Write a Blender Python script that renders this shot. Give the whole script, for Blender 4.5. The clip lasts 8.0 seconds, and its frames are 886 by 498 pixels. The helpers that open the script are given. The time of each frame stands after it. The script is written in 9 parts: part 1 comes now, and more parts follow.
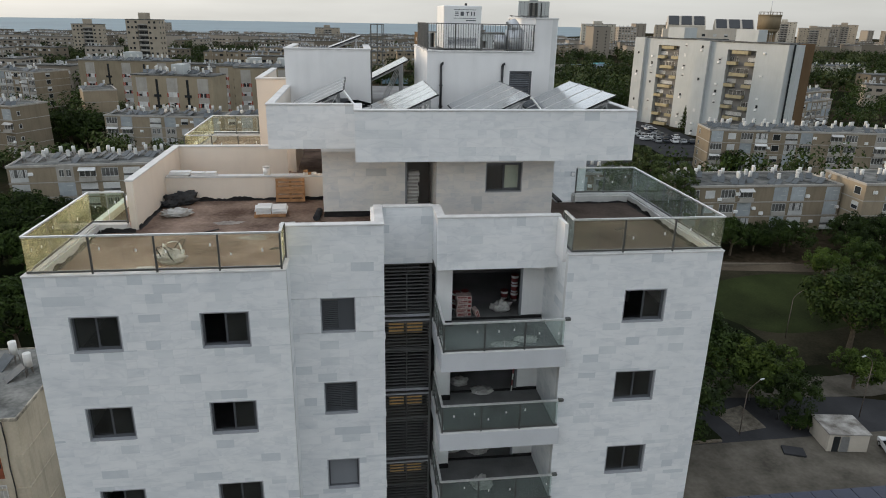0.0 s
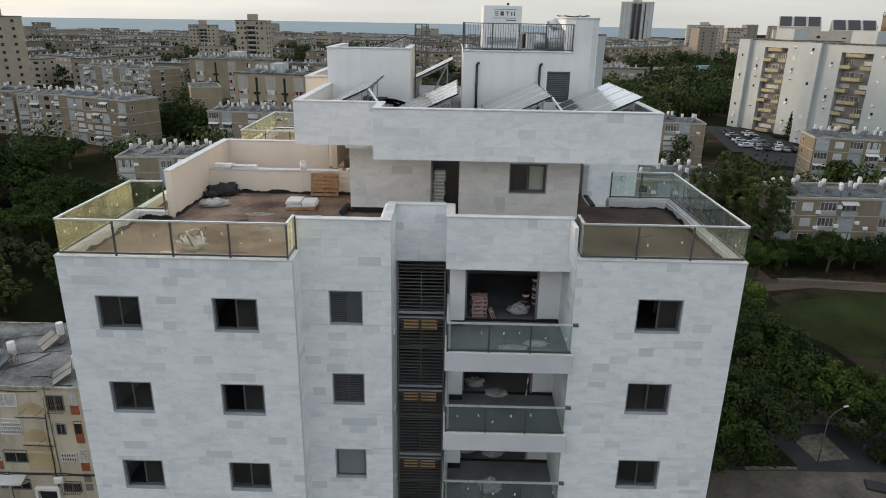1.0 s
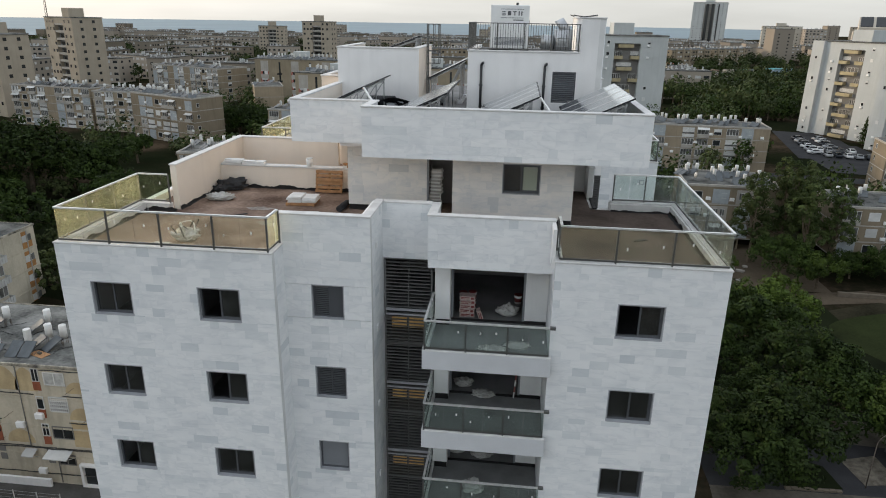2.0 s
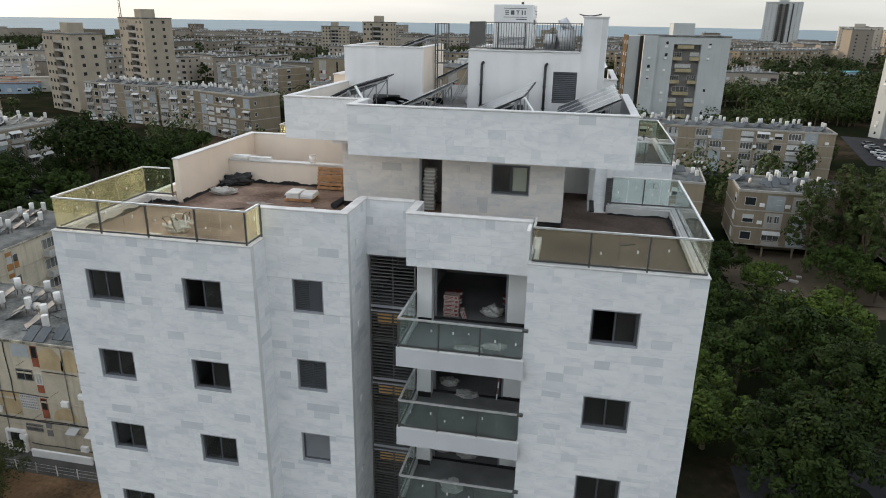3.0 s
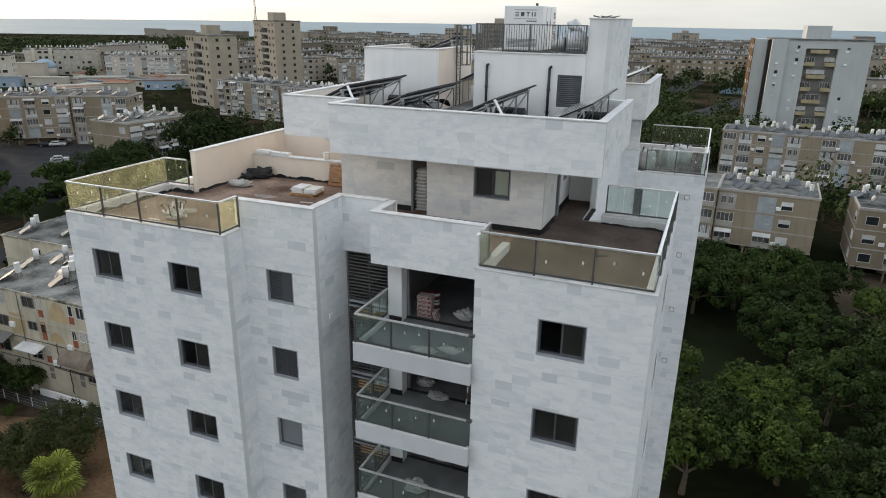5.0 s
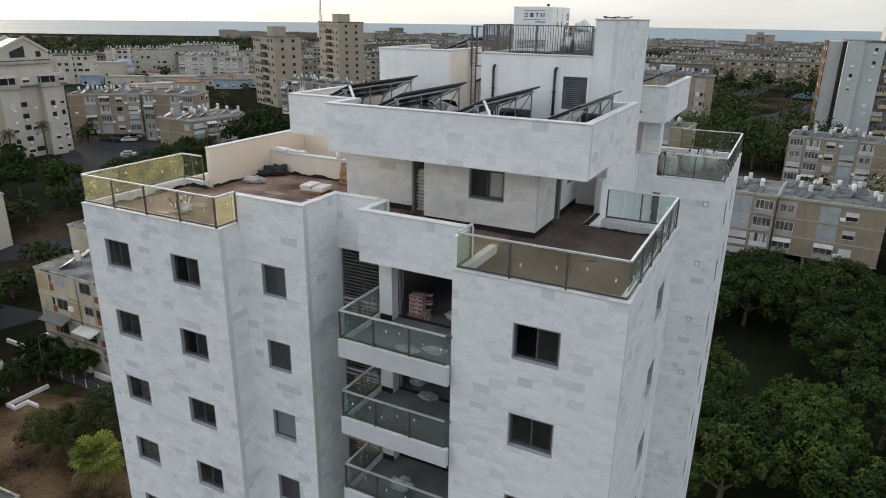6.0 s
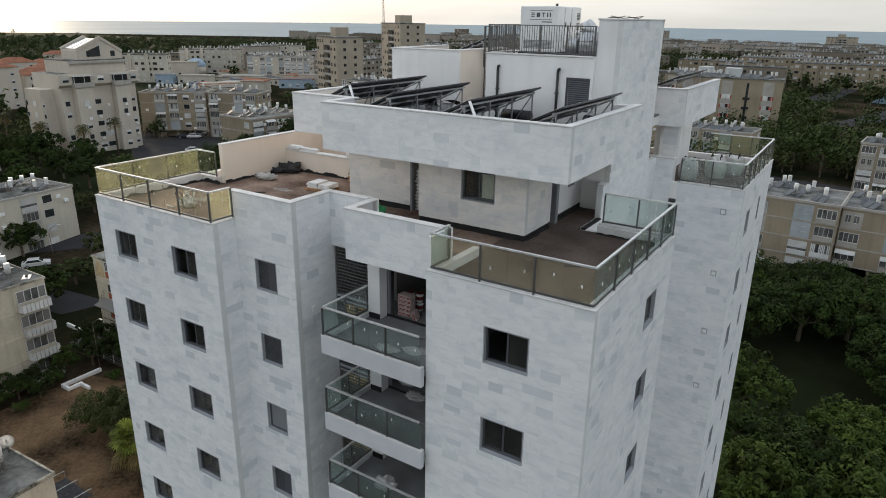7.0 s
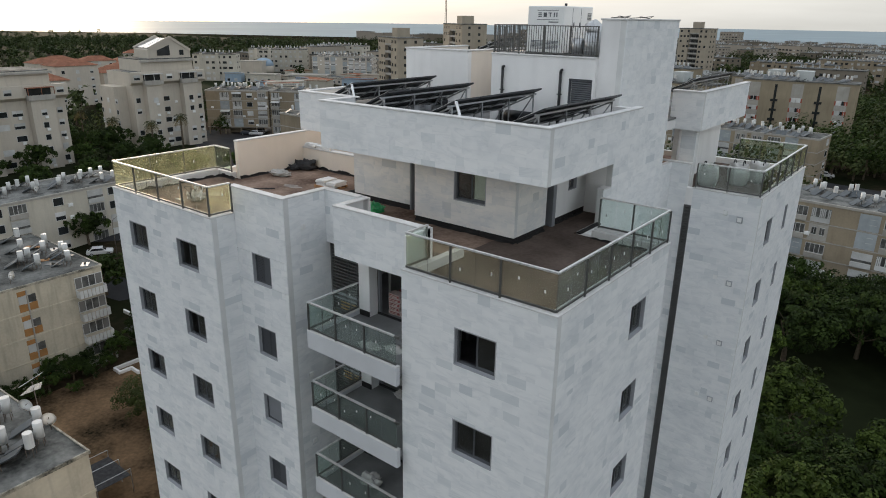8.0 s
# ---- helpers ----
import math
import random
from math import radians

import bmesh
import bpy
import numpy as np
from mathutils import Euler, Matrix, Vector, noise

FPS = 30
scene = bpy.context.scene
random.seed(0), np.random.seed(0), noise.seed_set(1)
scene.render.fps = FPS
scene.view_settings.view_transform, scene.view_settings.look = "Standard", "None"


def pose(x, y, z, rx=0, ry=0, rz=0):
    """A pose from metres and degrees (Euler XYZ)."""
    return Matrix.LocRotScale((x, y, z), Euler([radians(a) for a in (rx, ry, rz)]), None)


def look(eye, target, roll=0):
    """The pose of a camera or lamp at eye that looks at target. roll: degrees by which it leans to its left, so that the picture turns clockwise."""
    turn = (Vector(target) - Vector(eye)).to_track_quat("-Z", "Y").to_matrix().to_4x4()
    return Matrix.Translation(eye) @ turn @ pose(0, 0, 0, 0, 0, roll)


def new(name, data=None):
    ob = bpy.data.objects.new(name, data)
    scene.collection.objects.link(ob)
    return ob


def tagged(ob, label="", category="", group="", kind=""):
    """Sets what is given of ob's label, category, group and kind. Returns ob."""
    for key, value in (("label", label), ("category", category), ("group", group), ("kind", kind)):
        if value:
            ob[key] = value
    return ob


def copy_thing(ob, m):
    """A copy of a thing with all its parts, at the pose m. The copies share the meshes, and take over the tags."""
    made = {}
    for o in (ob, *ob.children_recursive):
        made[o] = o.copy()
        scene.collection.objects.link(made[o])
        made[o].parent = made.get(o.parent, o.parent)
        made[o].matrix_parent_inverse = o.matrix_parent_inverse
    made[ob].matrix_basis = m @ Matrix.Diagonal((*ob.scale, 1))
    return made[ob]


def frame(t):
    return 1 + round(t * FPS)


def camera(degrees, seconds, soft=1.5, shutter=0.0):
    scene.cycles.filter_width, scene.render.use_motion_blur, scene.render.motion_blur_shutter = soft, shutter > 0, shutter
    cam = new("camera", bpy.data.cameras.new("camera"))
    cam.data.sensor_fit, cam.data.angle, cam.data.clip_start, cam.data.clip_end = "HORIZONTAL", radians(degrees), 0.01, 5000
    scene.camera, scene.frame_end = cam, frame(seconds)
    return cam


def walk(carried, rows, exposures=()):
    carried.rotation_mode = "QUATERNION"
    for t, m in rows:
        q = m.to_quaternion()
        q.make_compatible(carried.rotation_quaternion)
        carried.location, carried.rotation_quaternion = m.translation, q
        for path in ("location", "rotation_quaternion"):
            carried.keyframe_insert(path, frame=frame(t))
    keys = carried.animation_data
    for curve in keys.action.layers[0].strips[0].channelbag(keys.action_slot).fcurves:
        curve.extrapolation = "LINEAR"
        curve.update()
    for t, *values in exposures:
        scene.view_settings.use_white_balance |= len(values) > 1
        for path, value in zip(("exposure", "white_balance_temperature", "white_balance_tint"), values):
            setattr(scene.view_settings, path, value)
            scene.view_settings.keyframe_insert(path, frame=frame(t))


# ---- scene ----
cam = camera(67.3, 8.0, soft=1.0)
METRES, EYE, TILT, LEAN, TURN = 20.8, 43.0, 0.0, 0.0, -7.6
ROWS = [
    (0.0, 0.0, 0.0, 0.0, 0.37, -19.15, -1.05),
    (0.5, 0.0646, 0.0012, -0.0004, 4.47, -19.19, -1.04),
    (1.0, 0.1292, 0.0069, -0.0004, 8.54, -19.21, -1.0),
    (1.5, 0.1923, 0.0155, -0.0005, 11.42, -19.21, -0.97),
    (3.0, 0.3769, 0.0615, -0.001, 19.12, -19.26, -0.91),
    (3.5, 0.4374, 0.0831, -0.0003, 21.69, -19.25, -0.88),
    (4.0, 0.4961, 0.1076, -0.0002, 24.24, -19.23, -0.85),
    (4.5, 0.5511, 0.1339, 0.0004, 26.88, -19.22, -0.84),
    (6.0, 0.7061, 0.2245, 0.0016, 35.01, -19.18, -0.78),
    (6.5, 0.7551, 0.2632, 0.0015, 37.73, -19.15, -0.77),
    (7.0, 0.8017, 0.3052, 0.0006, 40.46, -19.15, -0.77),
    (7.5, 0.8476, 0.348, -0.0001, 43.2, -19.16, -0.8),
    (8.0, 0.8897, 0.3908, 0.0009, 45.92, -19.17, -0.79),
]
walk(cam, [(t, pose(0, 0, EYE, TILT, LEAN, TURN) @ pose(METRES * x, METRES * y, METRES * z, 90 + pitch, roll, yaw)) for t, x, y, z, yaw, pitch, roll in ROWS], [(0.0, 0.09, 6380, 9), (1.5, 0.18, 6380, 9), (3.0, 0.29, 6380, 9), (4.5, 0.32, 6380, 9), (6.0, 0.25, 6380, 9), (8.0, 0.07, 6380, 9)])

# ---- world and sun ----
SUN_AZ, SUN_EL = 68.0, 7.0          # degrees left of +y, above the horizon
world = bpy.data.worlds.new("dusk_sky")
scene.world = world
world.use_nodes = True
wn, wl = world.node_tree.nodes, world.node_tree.links
wn.clear()
w_out, w_bg = wn.new("ShaderNodeOutputWorld"), wn.new("ShaderNodeBackground")
w_sky, w_co, w_sep = wn.new("ShaderNodeTexSky"), wn.new("ShaderNodeTexCoord"), wn.new("ShaderNodeSeparateXYZ")
w_sky.sky_type, w_sky.sun_disc = "NISHITA", False
w_sky.sun_elevation, w_sky.sun_rotation = radians(SUN_EL), radians(-SUN_AZ)
w_sky.air_density, w_sky.dust_density, w_sky.ozone_density = 1.0, 2.5, 1.0
w_gain = wn.new("ShaderNodeMix")
w_gain.data_type, w_gain.blend_type = "RGBA", "MULTIPLY"
w_gain.inputs[0].default_value, w_gain.inputs[7].default_value = 1.0, (0.16, 0.16, 0.16, 1)
w_ramp = wn.new("ShaderNodeValToRGB")     # the cloud deck, brighter overhead
w_ramp.color_ramp.elements[0].position, w_ramp.color_ramp.elements[0].color = 0.0, (0.96, 0.95, 0.90, 1)
w_ramp.color_ramp.elements[1].position, w_ramp.color_ramp.elements[1].color = 1.0, (1.20, 1.28, 1.40, 1)
w_ramp.color_ramp.elements.new(0.30).color = (1.30, 1.36, 1.42, 1)
w_mid = w_ramp.color_ramp.elements.new(0.07)
w_mid.color = (0.98, 1.00, 1.00, 1)
w_map, w_noise = wn.new("ShaderNodeMapping"), wn.new("ShaderNodeTexNoise")
w_map.inputs["Scale"].default_value = (2.0, 2.0, 14.0)
w_noise.inputs["Scale"].default_value, w_noise.inputs["Detail"].default_value = 1.6, 5.0
w_cl = wn.new("ShaderNodeMapRange")
w_cl.inputs[1].default_value, w_cl.inputs[2].default_value = 0.35, 0.7
w_cl.inputs[3].default_value, w_cl.inputs[4].default_value = 0.90, 1.10
w_mul = wn.new("ShaderNodeMix")
w_mul.data_type, w_mul.blend_type, w_mul.inputs[0].default_value = "RGBA", "MULTIPLY", 1.0
w_mix = wn.new("ShaderNodeMix")
w_mix.data_type, w_mix.inputs[0].default_value = "RGBA", 0.66
wl.new(w_co.outputs["Generated"], w_sep.inputs[0])
wl.new(w_sep.outputs[2], w_ramp.inputs[0])
wl.new(w_co.outputs["Generated"], w_map.inputs[0])
wl.new(w_map.outputs[0], w_noise.inputs["Vector"])
wl.new(w_noise.outputs[0], w_cl.inputs[0])
w_dot, w_side, w_tilt = wn.new("ShaderNodeVectorMath"), wn.new("ShaderNodeMapRange"), wn.new("ShaderNodeMix")
w_dot.operation, w_dot.inputs[1].default_value = "DOT_PRODUCT", (-math.sin(radians(SUN_AZ)), math.cos(radians(SUN_AZ)), 0.0)
w_side.interpolation_type = "SMOOTHSTEP"
w_side.inputs[1].default_value, w_side.inputs[2].default_value, w_side.inputs[3].default_value, w_side.inputs[4].default_value = -0.4, 0.9, 0.84, 1.08
w_tilt.data_type, w_tilt.blend_type, w_tilt.inputs[0].default_value = "RGBA", "MULTIPLY", 1.0
wl.new(w_co.outputs["Generated"], w_dot.inputs[0])
wl.new(w_dot.outputs["Value"], w_side.inputs[0])
wl.new(w_ramp.outputs[0], w_tilt.inputs[6])
wl.new(w_side.outputs[0], w_tilt.inputs[7])
wl.new(w_tilt.outputs[2], w_mul.inputs[6])
wl.new(w_cl.outputs[0], w_mul.inputs[7])
wl.new(w_sky.outputs[0], w_gain.inputs[6])
w_hs = wn.new("ShaderNodeHueSaturation")
w_hs.inputs["Saturation"].default_value, w_hs.inputs["Value"].default_value = 0.72, 1.06
wl.new(w_gain.outputs[2], w_hs.inputs["Color"])
wl.new(w_hs.outputs[0], w_mix.inputs[6])
wl.new(w_mul.outputs[2], w_mix.inputs[7])
wl.new(w_mix.outputs[2], w_bg.inputs[0])
w_bg.inputs[1].default_value = 1.0
wl.new(w_bg.outputs[0], w_out.inputs[0])

sun = new("sun", bpy.data.lights.new("sun", "SUN"))
sun.data.energy, sun.data.angle, sun.data.color = 1.7, radians(12), (1.0, 0.78, 0.55)
sun_to = Vector((-math.sin(radians(SUN_AZ)) * math.cos(radians(SUN_EL)), math.cos(radians(SUN_AZ)) * math.cos(radians(SUN_EL)), math.sin(radians(SUN_EL))))
sun.matrix_world = look(sun_to * 200, (0, 0, 0))


# ---- materials ----
def surface(name, colour, rough=0.8, metal=0.0, vary=0.15, scale=1.5, fine=25.0, bump=0.15, tint=None, stain=0.0, random_hue=0.0):
    """A surface with two scales of variation, grain relief, and stains that run down."""
    m = bpy.data.materials.new(name)
    m.use_nodes = True
    n, l = m.node_tree.nodes, m.node_tree.links
    b = n["Principled BSDF"]
    b.inputs["Roughness"].default_value, b.inputs["Metallic"].default_value = rough, metal
    b.inputs["Specular IOR Level"].default_value = 0.5 if rough < 0.7 else (0.2 if rough < 0.9 else 0.04)
    geo = n.new("ShaderNodeNewGeometry")
    big, small = n.new("ShaderNodeTexNoise"), n.new("ShaderNodeTexNoise")
    big.inputs["Scale"].default_value, big.inputs["Detail"].default_value = scale, 4
    small.inputs["Scale"].default_value, small.inputs["Detail"].default_value = fine, 3
    l.new(geo.outputs["Position"], big.inputs["Vector"])
    l.new(geo.outputs["Position"], small.inputs["Vector"])
    add = n.new("ShaderNodeMath")
    add.operation = "MULTIPLY_ADD"
    add.inputs[1].default_value = 0.35
    l.new(small.outputs[0], add.inputs[0])
    l.new(big.outputs[0], add.inputs[2])
    ramp = n.new("ShaderNodeValToRGB")
    dark = [c * (1 - vary) for c in colour]
    lite = [min(1, c * (1 + vary)) for c in (tint or colour)]
    ramp.color_ramp.elements[0].position, ramp.color_ramp.elements[0].color = 0.45, (*dark, 1)
    ramp.color_ramp.elements[1].position, ramp.color_ramp.elements[1].color = 0.9, (*lite, 1)
    l.new(add.outputs[0], ramp.inputs[0])
    last = ramp.outputs[0]
    if stain:
        mp, st = n.new("ShaderNodeMapping"), n.new("ShaderNodeTexNoise")
        mp.inputs["Scale"].default_value = (1.6, 1.6, 0.18)
        st.inputs["Scale"].default_value, st.inputs["Detail"].default_value = 1.0, 6
        l.new(geo.outputs["Position"], mp.inputs[0])
        l.new(mp.outputs[0], st.inputs["Vector"])
        sr = n.new("ShaderNodeMapRange")
        sr.inputs[1].default_value, sr.inputs[2].default_value, sr.inputs[3].default_value, sr.inputs[4].default_value = 0.5, 0.75, 0.0, stain
        l.new(st.outputs[0], sr.inputs[0])
        mx = n.new("ShaderNodeMix")
        mx.data_type = "RGBA"
        l.new(sr.outputs[0], mx.inputs[0])
        l.new(last, mx.inputs[6])
        mx.inputs[7].default_value = (*[c * 0.55 for c in colour], 1)
        last = mx.outputs[2]
    if random_hue:
        oi, hs, mr = n.new("ShaderNodeObjectInfo"), n.new("ShaderNodeHueSaturation"), n.new("ShaderNodeMapRange")
        mr.inputs[3].default_value, mr.inputs[4].default_value = 1 - random_hue, 1 + random_hue
        l.new(oi.outputs["Random"], mr.inputs[0])
        l.new(mr.outputs[0], hs.inputs["Value"])
        l.new(last, hs.inputs["Color"])
        last = hs.outputs[0]
    l.new(last, b.inputs["Base Color"])
    if bump:
        bp = n.new("ShaderNodeBump")
        bp.inputs["Strength"].default_value, bp.inputs["Distance"].default_value = bump, 0.03
        l.new(small.outputs[0], bp.inputs["Height"])
        l.new(bp.outputs[0], b.inputs["Normal"])
    return m


def glass(name, colour, rough=0.0):
    m = bpy.data.materials.new(name)
    m.use_nodes = True
    b = m.node_tree.nodes["Principled BSDF"]
    b.inputs["Base Color"].default_value = (*colour, 1)
    b.inputs["Roughness"].default_value, b.inputs["IOR"].default_value = rough, 1.45
    b.inputs["Transmission Weight"].default_value = 1.0
    return m


def marble(name, tint=(1.0, 1.0, 1.0), dusty=0.22):
    """Honed white marble cladding: each slab its own tone, with faint veins."""
    m = bpy.data.materials.new(name)
    m.use_nodes = True
    n, l = m.node_tree.nodes, m.node_tree.links
    b = n["Principled BSDF"]
    oi, geo = n.new("ShaderNodeObjectInfo"), n.new("ShaderNodeNewGeometry")
    add, fr = n.new("ShaderNodeMath"), n.new("ShaderNodeMath")
    add.operation, fr.operation = "ADD", "FRACT"
    l.new(oi.outputs["Random"], add.inputs[0])
    l.new(geo.outputs["Random Per Island"], add.inputs[1])
    l.new(add.outputs[0], fr.inputs[0])
    tone = n.new("ShaderNodeValToRGB")
    stops = [(0.0, (0.832, 0.834, 0.834)), (0.80, (0.815, 0.822, 0.826)), (0.88, (0.785, 0.795, 0.80)), (0.95, (0.715, 0.735, 0.742)), (1.0, (0.60, 0.628, 0.648))]
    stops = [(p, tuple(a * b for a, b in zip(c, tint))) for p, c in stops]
    tone.color_ramp.elements[0].position, tone.color_ramp.elements[0].color = stops[0][0], (*stops[0][1], 1)
    tone.color_ramp.elements[1].position, tone.color_ramp.elements[1].color = stops[-1][0], (*stops[-1][1], 1)
    for p, c in stops[1:-1]:
        tone.color_ramp.elements.new(p).color = (*c, 1)
    l.new(fr.outputs[0], tone.inputs[0])
    shift, vadd = n.new("ShaderNodeMath"), n.new("ShaderNodeVectorMath")
    shift.operation, shift.inputs[1].default_value = "MULTIPLY", 37.0
    l.new(fr.outputs[0], shift.inputs[0])
    l.new(geo.outputs["Position"], vadd.inputs[0])
    l.new(shift.outputs[0], vadd.inputs[1])
    mp = n.new("ShaderNodeMapping")
    mp.inputs["Rotation"].default_value, mp.inputs["Scale"].default_value = (0.2, 0.35, 0.2), (0.55, 0.55, 1.5)
    l.new(vadd.outputs[0], mp.inputs[0])
    cloud, vein, grain = n.new("ShaderNodeTexNoise"), n.new("ShaderNodeTexNoise"), n.new("ShaderNodeTexNoise")
    cloud.inputs["Scale"].default_value, cloud.inputs["Detail"].default_value = 1.7, 5
    vein.inputs["Scale"].default_value, vein.inputs["Detail"].default_value, vein.inputs["Distortion"].default_value = 0.75, 4, 1.6
    grain.inputs["Scale"].default_value = 60
    l.new(mp.outputs[0], cloud.inputs["Vector"])
    l.new(mp.outputs[0], vein.inputs["Vector"])
    l.new(geo.outputs["Position"], grain.inputs["Vector"])
    absn, vr = n.new("ShaderNodeMath"), n.new("ShaderNodeMapRange")
    sub = n.new("ShaderNodeMath")
    sub.operation, sub.inputs[1].default_value, absn.operation = "SUBTRACT", 0.5, "ABSOLUTE"
    l.new(vein.outputs[0], sub.inputs[0])
    l.new(sub.outputs[0], absn.inputs[0])
    vr.inputs[1].default_value, vr.inputs[2].default_value, vr.inputs[3].default_value, vr.inputs[4].default_value = 0.0, 0.045, 0.20, 0.0
    l.new(absn.outputs[0], vr.inputs[0])
    cr = n.new("ShaderNodeMapRange")
    cr.inputs[1].default_value, cr.inputs[2].default_value, cr.inputs[3].default_value, cr.inputs[4].default_value = 0.44, 0.74, 0.0, 0.32
    l.new(cloud.outputs[0], cr.inputs[0])
    dirt, dr, sum2 = n.new("ShaderNodeTexNoise"), n.new("ShaderNodeMapRange"), n.new("ShaderNodeMath")
    dirt.inputs["Scale"].default_value, dirt.inputs["Detail"].default_value, dirt.inputs["Roughness"].default_value = 0.6, 7, 0.62
    wide = n.new("ShaderNodeMapping")
    wide.inputs["Scale"].default_value = (0.7, 0.7, 1.5)
    l.new(geo.outputs["Position"], wide.inputs[0])
    l.new(wide.outputs[0], dirt.inputs["Vector"])
    dr.inputs[1].default_value, dr.inputs[2].default_value, dr.inputs[3].default_value, dr.inputs[4].default_value = 0.46, 0.70, 0.0, dusty * 1.5
    l.new(dirt.outputs[0], dr.inputs[0])
    sum2.operation = "ADD"
    l.new(dr.outputs[0], sum2.inputs[1])
    tot = n.new("ShaderNodeMath")
    tot.operation = "ADD"
    l.new(vr.outputs[0], tot.inputs[0])
    l.new(cr.outputs[0], tot.inputs[1])
    mx = n.new("ShaderNodeMix")
    mx.data_type = "RGBA"
    l.new(tot.outputs[0], sum2.inputs[0])
    l.new(sum2.outputs[0], mx.inputs[0])
    l.new(tone.outputs[0], mx.inputs[6])
    mx.inputs[7].default_value = (0.52, 0.55, 0.58, 1)
    l.new(mx.outputs[2], b.inputs["Base Color"])
    b.inputs["Roughness"].default_value = 0.55
    bp = n.new("ShaderNodeBump")
    bp.inputs["Strength"].default_value, bp.inputs["Distance"].default_value = 0.08, 0.01
    l.new(grain.outputs[0], bp.inputs["Height"])
    l.new(bp.outputs[0], b.inputs["Normal"])
    return m


def foliage(name, dark, lite):
    """Leaves: tone by leaf, by clump and by tree."""
    m = bpy.data.materials.new(name)
    m.use_nodes = True
    n, l = m.node_tree.nodes, m.node_tree.links
    b = n["Principled BSDF"]
    geo, oi, clump = n.new("ShaderNodeNewGeometry"), n.new("ShaderNodeObjectInfo"), n.new("ShaderNodeTexNoise")
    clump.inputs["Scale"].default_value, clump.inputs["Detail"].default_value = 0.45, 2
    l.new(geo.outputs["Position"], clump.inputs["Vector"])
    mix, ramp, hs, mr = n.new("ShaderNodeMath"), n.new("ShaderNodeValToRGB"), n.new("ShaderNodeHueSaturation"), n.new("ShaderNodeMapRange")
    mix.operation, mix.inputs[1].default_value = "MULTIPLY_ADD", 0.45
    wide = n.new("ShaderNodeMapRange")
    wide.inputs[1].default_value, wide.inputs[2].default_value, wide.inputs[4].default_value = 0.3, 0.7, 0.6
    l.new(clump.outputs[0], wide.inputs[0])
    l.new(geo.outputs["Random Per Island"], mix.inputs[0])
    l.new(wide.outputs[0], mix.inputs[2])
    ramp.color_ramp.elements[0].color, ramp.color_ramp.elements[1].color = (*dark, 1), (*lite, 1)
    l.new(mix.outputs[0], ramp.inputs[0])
    mr.inputs[3].default_value, mr.inputs[4].default_value = 0.75, 1.3
    l.new(oi.outputs["Random"], mr.inputs[0])
    l.new(mr.outputs[0], hs.inputs["Value"])
    l.new(ramp.outputs[0], hs.inputs["Color"])
    l.new(hs.outputs[0], b.inputs["Base Color"])
    b.inputs["Roughness"].default_value, b.inputs["Specular IOR Level"].default_value = 0.7, 0.12
    return m


def film_glass(name, colour, film, share):
    """Glass under a thin coat: dust, protective film, or reflected light painted in as diffuse colour."""
    m = glass(name, colour)
    n, l = m.node_tree.nodes, m.node_tree.links
    tr, df, two, mx = n.new("ShaderNodeBsdfTranslucent"), n.new("ShaderNodeBsdfDiffuse"), n.new("ShaderNodeMixShader"), n.new("ShaderNodeMixShader")
    geo, no, mr = n.new("ShaderNodeNewGeometry"), n.new("ShaderNodeTexNoise"), n.new("ShaderNodeMapRange")
    no.inputs["Scale"].default_value, no.inputs["Detail"].default_value = 1.4, 5
    l.new(geo.outputs["Position"], no.inputs["Vector"])
    mr.inputs[1].default_value, mr.inputs[2].default_value, mr.inputs[3].default_value, mr.inputs[4].default_value = 0.3, 0.75, share * 0.5, share * 1.6
    l.new(no.outputs[0], mr.inputs[0])
    tr.inputs[0].default_value = df.inputs[0].default_value = (*film, 1)
    two.inputs[0].default_value = 0.5
    l.new(tr.outputs[0], two.inputs[1])
    l.new(df.outputs[0], two.inputs[2])
    l.new(mr.outputs[0], mx.inputs[0])
    l.new(n["Principled BSDF"].outputs[0], mx.inputs[1])
    l.new(two.outputs[0], mx.inputs[2])
    l.new(mx.outputs[0], n["Material Output"].inputs[0])
    return m


M_MARBLE = marble("honed_marble")
# Copy of the marble, tinted for warm light bounced off the deck; dustier too.
M_BOUNCESTONE = marble("bounce_tinted_marble", (1.0, 0.955, 0.90), 0.30)
M_GROUT = surface("mortar", (0.66, 0.66, 0.65), 0.9, vary=0.08)
M_COPING = surface("white_coping_stone", (0.64, 0.63, 0.62), 0.7, vary=0.10, scale=2.5, bump=0.05, stain=0.25)
M_WHITE = surface("white_plaster", (0.80, 0.79, 0.78), 0.85, vary=0.05, scale=0.8, bump=0.1, stain=0.18)
M_CREAM = surface("cream_plaster", (0.78, 0.70, 0.61), 0.85, vary=0.05, scale=0.7, bump=0.1, stain=0.15)
M_FASCIA = surface("grey_render", (0.57, 0.58, 0.60), 0.8, vary=0.06, scale=1.0, bump=0.08)
M_DECK = surface("dusty_brown_screed", (0.150, 0.100, 0.078), 0.95, vary=0.36, scale=0.7, fine=7, bump=0.25, tint=(0.25, 0.185, 0.148), stain=0.25)
# Less dusty screed, also darkened to carry the penthouse's shade on that side.
M_SHADEDECK = surface("shaded_cleaner_screed", (0.092, 0.070, 0.060), 0.95, vary=0.25, scale=0.6, fine=7, bump=0.25, tint=(0.125, 0.097, 0.083), stain=0.2)
M_DUST = surface("pale_cement_dust", (0.30, 0.27, 0.245), 1.0, vary=0.3, scale=2.5, fine=14, bump=0.2)
